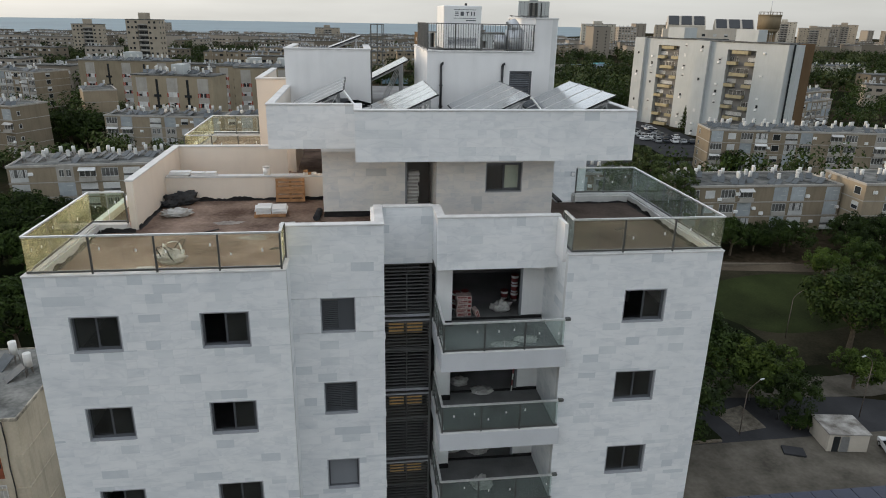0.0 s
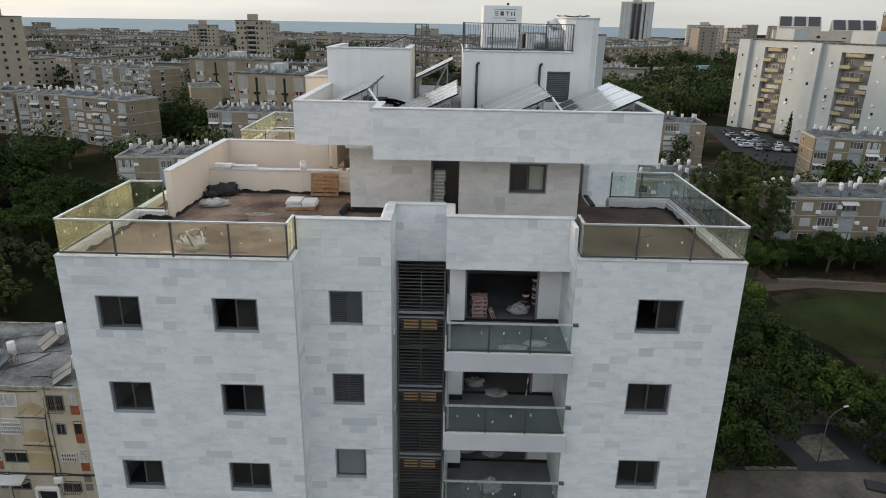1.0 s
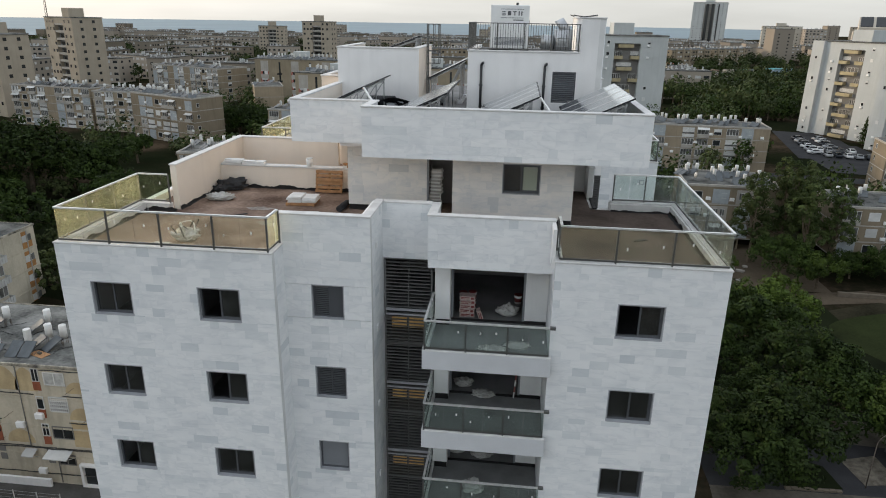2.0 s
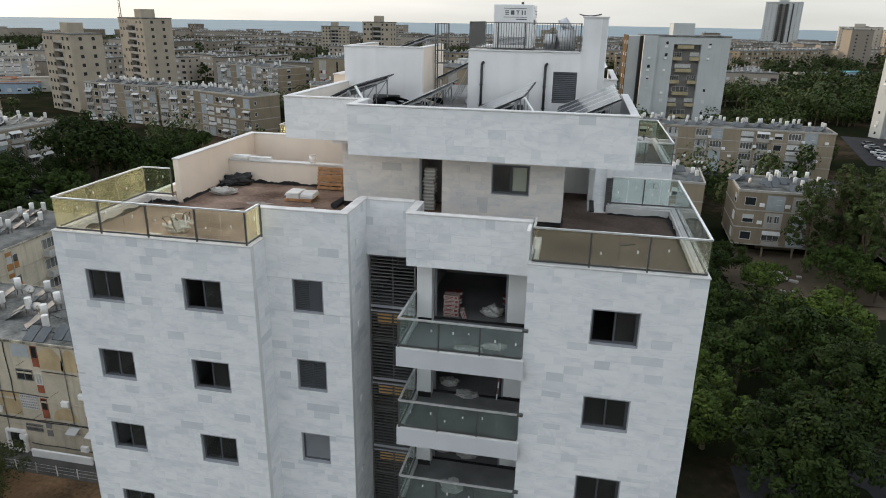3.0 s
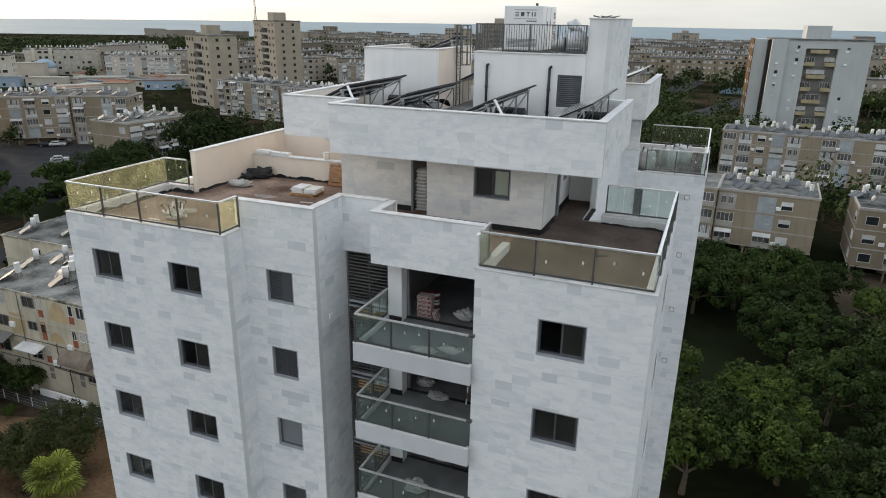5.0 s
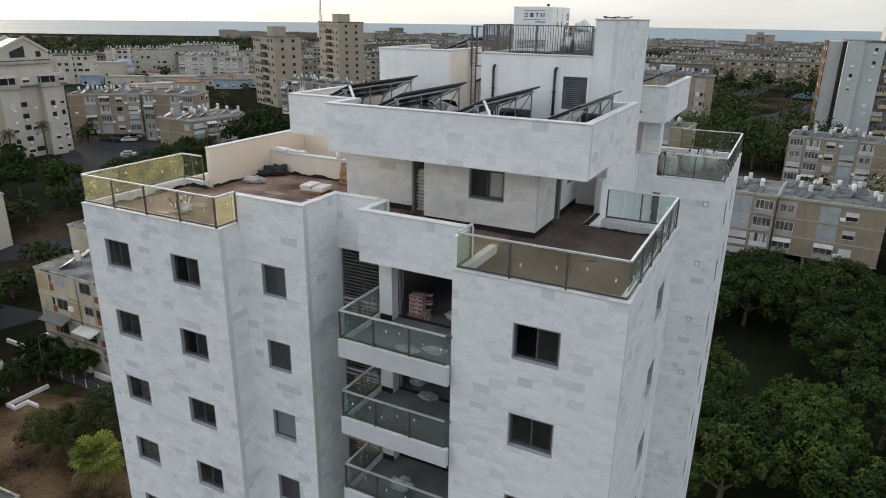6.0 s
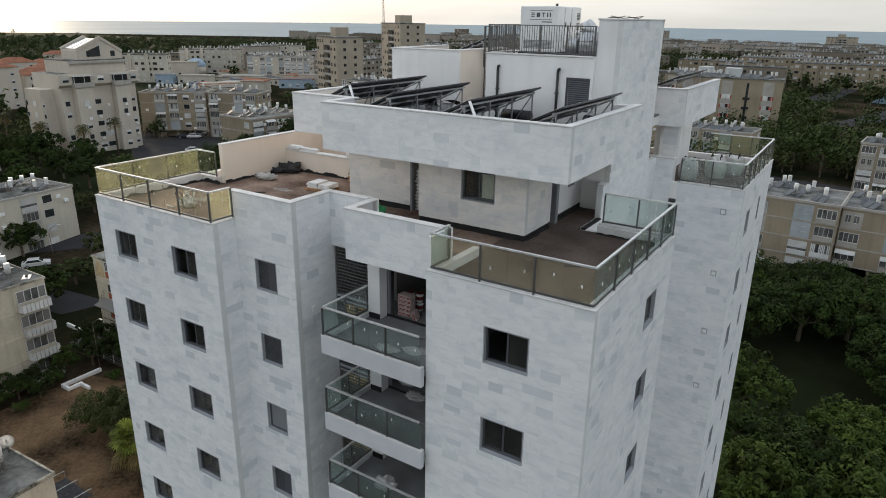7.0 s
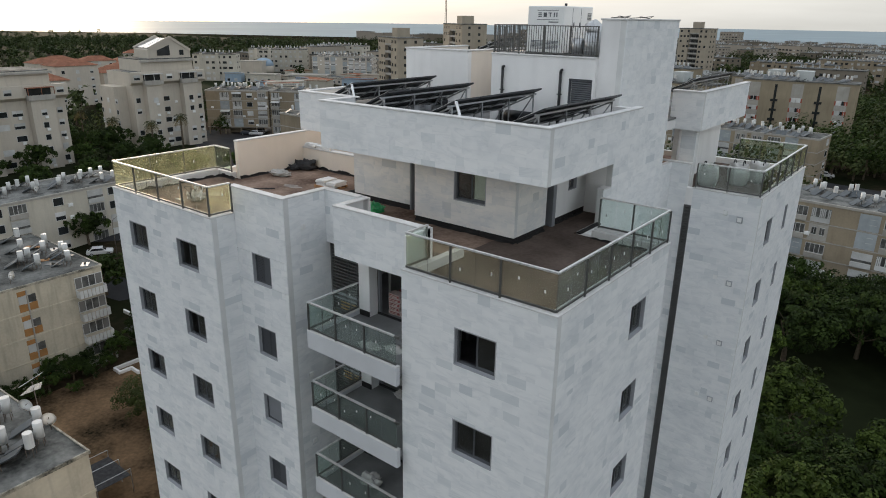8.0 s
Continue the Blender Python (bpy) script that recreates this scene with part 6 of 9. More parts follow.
def more_heaters(x, y, ang, length, depth, height, seed, n):
    """Places for the heaters past the ones that are things of their own."""
    rnd = random.Random(seed)
    c, s = math.cos(radians(ang)), math.sin(radians(ang))
    for i in range(n):
        u, v = (i + rnd.uniform(0.1, 0.9)) * (length - 2) / n + 1, rnd.choice((0.18, 0.25, 0.45, 0.5, 0.7, 0.88)) * depth
        HEATERS.append((x + u * c - v * s, y + u * s + v * c, hill(x, y) + height - 0.22, radians(rnd.choice((-42, -36, -60, 5)) + rnd.uniform(-8, 8))))


def roof_heaters():
    """All the farther heaters, joined: tanks, stands and tilted collectors."""
    pools = {k: ([], []) for k in ("tank", "stand", "collector")}
    for x, y, z, r in HEATERS:
        c, s = math.cos(r), math.sin(r)

        def put(name, pts, faces):
            pool = pools[name]
            j = len(pool[0])
            pool[0].extend((x + p[0] * c - p[1] * s, y + p[0] * s + p[1] * c, z + p[2]) for p in pts)
            pool[1].extend(tuple(j + i for i in q) for q in faces)

        cube = ((0, 2, 3, 1), (4, 5, 7, 6), (0, 1, 5, 4), (1, 3, 7, 5), (3, 2, 6, 7), (2, 0, 4, 6))
        put("tank", [(0.33 * math.cos(i * math.tau / 10), 0.33 * math.sin(i * math.tau / 10), h) for h in (0.75, 1.95) for i in range(10)], [tuple(range(10, 20))] + [(i, (i + 1) % 10, 10 + (i + 1) % 10, 10 + i) for i in range(10)])
        for sx, sy in ((-1, -1), (1, -1), (1, 1), (-1, 1)):
            put("stand", [(0.24 * sx + a, 0.24 * sy + b, h) for h in (0, 0.78) for b in (-0.02, 0.02) for a in (-0.02, 0.02)], cube)
        for dx in (-0.62, 0.62):
            put("collector", [(dx + a, b, h) for (b, h) in ((-1.95, 0.0), (-0.4, 0.9), (-1.99, 0.08), (-0.44, 0.98)) for a in (-0.55, 0.55)], cube)
    ob = thing("roof_heaters", "white water tanks and tilted solar collectors on the far roofs", "water heaters", kind="stuff")
    for name, material in (("tank", M_TANK), ("stand", M_TANKLEG), ("collector", M_COLL)):
        me = bpy.data.meshes.new(name)
        me.from_pydata(pools[name][0], [], pools[name][1])
        me.materials.append(material)
        part(name, me, None, ob)["kind"] = "stuff"


BEIGE_LABEL = "low beige block of flats with white bands and shutters"
TOWN = [  # x, y, angle, length, depth, height, style, storeys, open ground storey, heaters
    (-66.0, 48.6, 0, 39.0, 12.0, 13.0, "yellow", 4, 0.0, 16),
    (-63.0, 16.0, 91, 25.0, 20.0, 13.0, "yellow", 4, 0.0, 12),
    (-65.5, 62.5, 91, 25.4, 13.7, 12.7, "yellow", 4, 0.0, 9),
    (-25.0, 3.0, 93, 19.0, 15.0, 13.0, "yellow", 4, 0.0, 8),
    (-102.7, 41.1, 95, 26.9, 12.1, 11.1, "pale", 4, 0.0, 10),
    (15.7, 127.4, -4, 16.0, 12.9, 12.4, "beige", 3, 2.4, 5),
    (37.0, 123.3, -3, 16.6, 12.9, 12.4, "beige", 3, 2.4, 8),
    (-12.2, 127.7, -4, 27.7, 12.0, 12.5, "beige", 4, 0.0, 9),
    (61.0, 115.5, 0, 32.6, 11.8, 11.3, "beige", 3, 2.2, 11),
    (93.8, 109.7, -3, 26.3, 12.3, 11.4, "beige", 3, 2.3, 8),
    (15.7, 180.4, -5, 53.5, 10.2, 11.5, "beige", 4, 0.0, 18),
    (87.8, 157.0, -10, 47.5, 10.2, 11.5, "beige", 4, 0.0, 16),
    (-34.0, 180.1, -4, 27.2, 10.2, 11.5, "beige", 4, 0.0, 9),
    (-65.4, 185.6, -8, 30.6, 10.2, 11.0, "beige", 4, 0.0, 10),
    (-63.0, 127.4, 6, 26.7, 11.6, 11.6, "beige", 4, 0.0, 10),
    (-112, 195, -25, 28, 11, 13.5, "beige", 4, 0, 8),
    (-112.9, 118.6, 86, 18.7, 12.7, 12.3, "beige", 4, 0.0, 8),
    (-162.2, 208.9, -9, 31.4, 11.0, 13.2, "beige", 5, 0.0, 12),
    (-172.6, 127.8, 39, 19.7, 11.0, 14.0, "beige", 4, 2.4, 8),
    (-129.1, 202.1, -5, 23.8, 11.0, 12.7, "beige", 5, 0.0, 7),
    (-301, 284, 31, 37, 14, 13.6, "cream", 5, 0, 9),
    (-152, 281, -26, 42, 15, 15.5, "beige", 5, 2.4, 10),
    (-83, 221, 24, 9.5, 15, 13.5, "beige", 4, 0, 2),
    (-157.2, 140.8, 24, 16, 11, 14.0, "beige", 5, 0, 6),
    (172, 252, 28, 34, 10, 10.5, "beige", 3, 0, 8),
    (158, 229, 28, 30, 10, 9.5, "beige", 3, 0, 8),
]
PLANS = {22: "TT", 5: "B-BW-", 0: "-----------", 1: "O-S-O-S", 2: "S-O-S-O", 3: "SO-S--", 4: "WB-W-BWT"}
for i, (x, y, ang, ln, dp, ht, st, fl, low, hs) in enumerate(TOWN):
    lab = {"yellow": "yellowed cream block of flats with stained walls", "pale": "pale rendered block of flats", "cream": "cream white block of flats with many windows", "beige": BEIGE_LABEL}[st]
    block(x, y, ang, ln, dp, ht, st, lab, 100 + i, fl, ("front", "left") if ang > 40 or x > 0 else ("front", "right"), low, PLANS.get(i, ""))
    crowd_roof(x, y, ang, ln, dp, ht, 300 + i, hs, 2 if i < 8 else 1)
    more_heaters(x, y, ang, ln, dp, ht, 900 + i, int(ln / (3.2 if i > 3 else 4.0)))

# the front of the nearest yellowed block: brick-red strips, odd windows, awnings, painted arcs, pipes
M_BRICKRED = surface("brick_red_panel", (0.27, 0.095, 0.055), 0.9, vary=0.25, scale=1.2, stain=0.3)
M_TANPAINT = surface("tan_wall_paint", (0.45, 0.355, 0.215), 0.95, vary=0.18, scale=0.5, fine=5, stain=0.3)
M_BARREL = surface("brown_corrugated_sheet", (0.20, 0.165, 0.13), 0.7, vary=0.3, scale=1.0, stain=0.4)
M_CURTAIN = surface("pale_drawn_curtain", (0.42, 0.42, 0.40), 0.9, vary=0.25, scale=2.0, bump=0.0)


def stained_front(ob):

    def put(name, bm, material, u, z, label=""):
        part(name, bm, material, ob, label).matrix_basis = Matrix.Translation((u, 0, z))

    def casement(u, z, w, h, kind):
        pane = part("window", boxes((-w / 2, w / 2, -0.02, 0.03, 0, h)), M_CURTAIN if kind == "curtain" else M_DARKPANE, ob)
        pane.matrix_basis = Matrix.Translation((u, 0, z))
        bm = bmesh.new()
        ring(bm, -w / 2 - 0.06, w / 2 + 0.06, -0.06, h + 0.06, 0.07, -0.09, 0.02)
        bars = {"white": (0.333, 0.667), "curtain": (0.5,), "dark": (0.5,), "cage": (0.5,)}[kind]
        for q in bars:
            bx(bm, -w / 2 + w * q - 0.03, -w / 2 + w * q + 0.03, -0.07, -0.02, 0.01, h - 0.01)
        part("window_frame", bm, M_SHUTTER if kind in ("white", "curtain") else M_BAYGREY, pane)
        if kind == "cage":
            part("grille", boxes(*[(-w / 2 + w * i / 8 - 0.015, -w / 2 + w * i / 8 + 0.015, -0.42, -0.39, -0.1, h + 0.05) for i in range(9)], *[(-w / 2, w / 2, -0.43, -0.40, k, k + 0.03) for k in (-0.1, h / 2, h + 0.02)], (-w / 2, -w / 2 + 0.03, -0.40, 0, -0.1, -0.07), (w / 2 - 0.03, w / 2, -0.40, 0, -0.1, -0.07)), M_TANKLEG, pane)

    def lattice(u, z, w, h, cols, rows, material=M_SHUTTER):
        backing = part("vent", boxes((-w / 2, w / 2, -0.02, 0.02, 0, h)), M_DARKPANE, ob, "pierced block grille")
        backing.matrix_basis = Matrix.Translation((u, 0, z))
        t = 0.045
        part("lattice", boxes(*[(-w / 2 + i * w / cols - t, -w / 2 + i * w / cols + t, -0.08, -0.02, 0, h) for i in range(cols + 1)], *[(-w / 2, w / 2, -0.10, -0.02, i * h / rows - t, i * h / rows + t) for i in range(rows + 1)]), material, backing)

    def awning(u, z, w, out, material, label, drop=0.35):
        bm = bmesh.new()
        v = [bm.verts.new(p) for p in ((-w / 2, 0, 0), (w / 2, 0, 0), (w / 2, -out, -drop), (-w / 2, -out, -drop), (-w / 2, 0, -0.06), (w / 2, 0, -0.06), (w / 2, -out, -drop - 0.10), (-w / 2, -out, -drop - 0.10))]
        for q in ((0, 3, 2, 1), (4, 5, 6, 7), (0, 1, 5, 4), (1, 2, 6, 5), (2, 3, 7, 6), (3, 0, 4, 7)):
            bm.faces.new([v[i] for i in q])
        for k in (-w / 2 + 0.1, w / 2 - 0.1):
            beam(bm, (k, 0, -0.9), (k, -out + 0.1, -drop - 0.05), 0.04)
        put("awning", bm, material, u, z, label)

    # brick-red strips with narrow windows
    for j, u in enumerate((2.9, 11.3, 16.1, 24.3, 29.2, 36.9)):
        for f, z in enumerate((1.6, 4.25, 7.15, 10.05)):
            if f == 0:
                put("shutter", boxes((-0.32, 0.32, -0.05, 0.02, 0.7, 2.2)), M_BAYGREY, u, z, "grey slatted shutter")
                continue
            put("panel", boxes((-0.36, 0.36, -0.05, 0.02, 0.15, 1.05)), M_BRICKRED, u, z, "brick red panel")
            kind = (j * 3 + f * 2) % 4
            pane = part("window", boxes((-0.30, 0.30, -0.02, 0.02, 1.1, 2.35)), M_CURTAIN if kind == 1 else M_DARKPANE, ob)
            pane.matrix_basis = Matrix.Translation((u, 0, z))
            bm = bmesh.new()
            ring(bm, -0.36, 0.36, 1.06, 2.4, 0.06, -0.07, 0.02)
            if kind in (1, 2):
                bx(bm, -0.02, 0.02, -0.06, -0.02, 1.12, 2.33)
            part("window_frame", bm, M_SHUTTER if kind != 3 else M_BRICKRED, pane)
    # the windows, storey by storey
    lattice(4.7, 11.0, 1.6, 1.35, 8, 4)
    casement(4.65, 8.0, 1.9, 1.35, "dark")
    awning(3.6, 7.1, 4.6, 1.5, M_BAYGREY, "dull grey sheet awning", 0.55)
    casement(3.7, 4.6, 2.6, 1.5, "dark")
    casement(9.5, 11.1, 1.8, 1.25, "dark")
    casement(9.6, 8.3, 1.35, 1.0, "dark")
    awning(9.3, 6.5, 3.6, 1.5, M_SHUTTER, "flat white awning")
    casement(9.4, 4.6, 1.6, 1.2, "dark")
    casement(17.85, 11.1, 1.7, 1.35, "white")
    casement(17.85, 8.3, 1.7, 1.25, "curtain")
    casement(17.75, 3.0, 1.1, 0.8, "dark")
    put("board", boxes((-0.95, 0.95, -0.05, 0.02, 0, 1.35)), M_BAYPANEL, 22.7, 11.1, "pale blue board over a window")
    casement(22.75, 8.6, 1.75, 1.1, "dark")
    lattice(22.6, 5.3, 1.9, 1.5, 9, 5)
    lattice(22.6, 2.7, 1.9, 0.75, 7, 2, M_BAYGREY)
    casement(31.0, 10.9, 1.9, 1.2, "curtain")
    lattice(31.0, 8.1, 1.75, 1.5, 9, 4)
    casement(30.9, 5.2, 1.95, 1.2, "dark")
    awning(30.3, 3.9, 2.4, 1.1, M_SHUTTER, "torn white awning")
    casement(30.8, 2.3, 1.6, 1.0, "dark")
    awning(27.3, 3.75, 1.2, 0.8, M_SHUTTER, "small white awning")
    casement(35.3, 10.6, 1.4, 1.4, "cage")
    casement(35.4, 8.2, 0.7, 1.0, "dark")
    lattice(35.6, 5.4, 1.3, 0.8, 6, 2)
    casement(35.4, 2.2, 1.5, 1.0, "cage")
    # the barrel awning
    bm = bmesh.new()
    n, w, r = 44, 4.4, 1.45
    rows = []
    for i in range(n + 1):
        k = 0.035 * (i % 2)
        rows.append([bm.verts.new((-w / 2 + w * i / n, -(r + k) * math.sin(a * math.pi / 14), (r + k) * (math.cos(a * math.pi / 14) - 1))) for a in range(8)])
    for a, b in zip(rows, rows[1:]):
        for i in range(7):
            bm.faces.new((a[i], b[i], b[i + 1], a[i + 1]))
    for e in (rows[0], rows[-1]):
        bm.faces.new(e + [bm.verts.new((e[0].co.x, 0, -r))])
    put("barrel_awning", bm, M_BARREL, 16.6, 7.0, "brown corrugated barrel awning")
    # entrances
    for u in (7.1, 20.3, 33.2):
        put("entrance", boxes((-0.85, 0.85, -0.03, 0.03, 0, 2.3)), M_DARKPANE, u, 0.05, "dark open entrance")
        bm = bmesh.new()
        ring(bm, -1.1, 1.1, -0.05, 2.55, 0.24, -0.35, 0.02)
        put("entrance_surround", bm, M_WHITE, u, 0.05, "white painted entrance surround")
    # arcs of tan paint
    for u, z, w, h in ((25.9, 9.95, 1.5, 2.4), (28.1, 9.95, 1.1, 2.4), (33.1, 7.2, 1.25, 1.3), (33.1, 10.0, 1.2, 1.2), (14.0, 9.95, 1.4, 2.4), (13.2, 7.2, 1.2, 1.3), (26.5, 4.3, 1.4, 1.4), (1.2, 9.95, 1.0, 2.2)):
        bm = bmesh.new()
        rim = [(w * math.cos(i * math.pi / 16), h * math.sin(i * math.pi / 16)) for i in range(17)]
        a, b = [bm.verts.new((p, -0.006, q)) for p, q in rim], [bm.verts.new((p, 0.02, q)) for p, q in rim]
        bm.faces.new(a)
        for i in range(16):
            bm.faces.new((a[i], b[i], b[i + 1], a[i + 1]))
        put("painted_arc", bm, M_TANPAINT, u, z + 0.1, "rounded patch of tan paint")
    for u, z in ((20.3, 4.35), (33.1, 4.35), (7.1, 7.2)):
        put("painted_panel", boxes((-1.25, 1.25, -0.004, 0.02, 0, 2.7)), M_TANPAINT, u, z, "tan painted wall panel")
    # air conditioners, pipes and cables
    for u, z in ((15.4, 7.0), (26.9, 6.2), (28.2, 1.2), (12.6, 4.4), (29.0, 7.3), (21.2, 1.6), (34.4, 3.2), (6.4, 8.2), (18.9, 4.6)):
        part("air_conditioner", shared("air_conditioner", ac_unit, M_ENAMEL), None, ob).matrix_basis = Matrix.Translation((u, 0, z))
    rnd = random.Random(5)
    for z, a, b in ((4.15, 0.3, 38.6), (4.02, 12.0, 38.0), (1.25, 22.0, 37.0), (7.02, 0.5, 15.0), (9.9, 24.9, 28.8), (9.9, 31.6, 34.2), (7.05, 31.8, 34.4), (12.45, 29.8, 34.0), (7.0, 19.0, 25.0)):
        bm = bmesh.new()
        n = int((b - a) / 1.2) + 1
        pts = [(a + (b - a) * i / n, -0.12 - 0.03 * rnd.random(), z - 0.10 * rnd.random()) for i in range(n + 1)]
        for p, q in zip(pts, pts[1:]):
            tube(bm, p, q, 0.045, 6)
        part("pipe", bm, M_BLACK, ob, "black pipe along the wall")
    for u, z0, z1, black in ((7.9, 0.2, 12.8, 0), (34.2, 1.0, 10.2, 1), (21.0, 6.0, 12.6, 1), (27.4, 4.0, 12.6, 0), (19.6, 2.6, 12.6, 0), (34.6, 4.0, 12.7, 0), (14.4, 1.0, 4.2, 1), (29.9, 0.2, 4.2, 0), (37.9, 0.3, 12.6, 1), (13.0, 4.2, 7.2, 1)):
        bm = bmesh.new()
        n = 6
        pts = [(u + rnd.uniform(-0.08, 0.08) * black, -0.10, z0 + (z1 - z0) * i / n) for i in range(n + 1)]
        for p, q in zip(pts, pts[1:]):
            tube(bm, p, q, 0.05, 7)
        part("pipe", bm, M_BLACK if black else M_BAYGREY, ob, "downpipe on the wall")
    # lines hung out and loose cable ends
    for i in range(14):
        u, z = rnd.uniform(1, 38), rnd.choice((4.3, 7.2, 8.0, 10.2))
        bm = bmesh.new()
        beam(bm, (u, 0, z + 0.5), (u - 0.5, -0.6, z + 0.15), 0.03)
        part("bracket", bm, M_TANKLEG, ob, "rusty clothes line bracket")


stained_front(bpy.data.objects["apartment_block"])


def far_row(x, y, ang, length, depth, height, floors, material, label, seed):
    """A row of flats a long way off: wall, roof, and its many small windows and shutters."""
    rnd = random.Random(seed)
    ob = thing("row_of_flats", label, "building", stand(x, y, 0, ang), "far rows")
    st = height / floors
    part("wall", boxes((0, length, 0, depth, -2, height)), material, ob)
    part("roof", boxes((-0.2, length + 0.2, -0.2, depth + 0.2, height, height + 0.35)), M_ROOF, ob)
    dark, pale = [], []
    for f in range(floors):
        for i in range(int(length / 3.2)):
            u, w = 1.7 + i * 3.2, rnd.choice((0.6, 0.8, 1.1))
            (dark if rnd.random() < 0.55 else pale).append((u - w, u + w, -0.1, 0, f * st + 0.9, f * st + 2.2))
        for v in (depth * 0.3, depth * 0.7):
            dark.append((length, length + 0.1, v - 0.6, v + 0.6, f * st + 1, f * st + 2.1))
            dark.append((-0.1, 0, v - 0.6, v + 0.6, f * st + 1, f * st + 2.1))
    part("pane", boxes(*dark), M_DARKPANE, ob)["kind"] = "stuff"
    part("shutter", boxes(*pale), M_SHUTTER, ob)["kind"] = "stuff"
    for i in range(int(length / 9)):
        part("stair_tower", boxes((4 + i * 9, 5.6 + i * 9, -0.8, 0.02, 0, height + 0.8)), material, ob)
    more_heaters(x, y, ang, length, depth, height + 0.5, seed, int(length / 2.2))


for i, (x, y, a, ln, dp, ht, fl, pale) in enumerate(((-336, 226, 43, 24, 12, 15, 5, True), (-366, 286, 44, 38, 12, 15, 5, True), (-394, 371, 15, 40, 12, 15, 5, True), (300, 455, -5, 62, 12, 9, 3, True), (131, 594, 38, 50, 12, 13.5, 4, False), (174, 628, 38, 46, 12, 13.5, 4, False), (-30, 470, 4, 52, 12, 13.5, 4, False), (30, 488, 2, 46, 12, 13.5, 4, False), (-95, 455, -6, 48, 12, 13.5, 4, False), (-70, 520, 0, 60, 12, 13.5, 4, False), (5, 545, 0, 52, 12, 13.5, 4, False))):
    far_row(x, y, a, ln, dp, ht, fl, M_PALE if pale else M_BEIGE, "long far row of pale flats with roof tanks" if pale else "long far row of tan flats with roof tanks", 1200 + i)


def slab_block(x, y, ang, length, depth, height, seed):
    """A tan slab block: dark stair strips and columns of red and white window panels."""
    rnd = random.Random(seed)
    ob = thing("slab_block", "tan slab block with dark stair strips and red panels", "building", stand(x, y, 0, ang), "slab blocks")
    part("wall", boxes((0, length, 0, depth, 0, height)), M_SLABTAN, ob)
    part("roof", boxes((-0.15, length + 0.15, -0.15, depth + 0.15, height, height + 0.3)), M_ROOF, ob)
    part("lift_head", boxes((length * 0.45, length * 0.6, depth * 0.3, depth * 0.8, height + 0.3, height + 3)), M_TOWERW, ob)
    for i, u in enumerate((0.12, 0.31, 0.5, 0.69, 0.88)):
        if i % 2:
            part("stair_strip", boxes((length * u - 0.35, length * u + 0.35, -0.05, 0.02, 1, height - 1), *[(length * u - 1.0, length * u + 1.0, -0.35, -0.05, 2 + f * 2.9, 2.7 + f * 2.9) for f in range(int(height / 2.9) - 1)]), M_DARKPANE, ob)
        else:
            part("panel", boxes((length * u - 1.6, length * u + 1.6, -0.06, 0.0, 1.5, height - 0.6)), M_BAND, ob)
            for f in range(int(height / 2.9) - 1):
                z = 2 + f * 2.9
                for s in (-0.85, 0.85):
                    part("red_panel", shared("red_panel", lambda: boxes((-0.45, 0.45, -0.05, 0.0, 0, 1.2)), M_REDPANEL), None, ob).matrix_basis = pose(length * u + s * 1.5, -0.062, z)
                    block_window(ob, pose(length * u + s * 0.8, -0.06, z + 0.1), 1.1, 1.2, rnd.choice((0, 1, 2)))
    return ob


for i, (x, y, a, ln, dp, ht) in enumerate([(-39.5, 232, 5, 31.5, 10, 19.7), (-63.5, 205.5, -13, 24, 9.5, 19.5), (-100, 266, -5, 34, 10, 19.5), (-50, 258, -13, 24, 10, 18.5)]):
    slab_block(x, y, a, ln, dp, ht, 500 + i)
    more_heaters(x, y, a, ln, dp, ht + 0.52, 940 + i, 14)


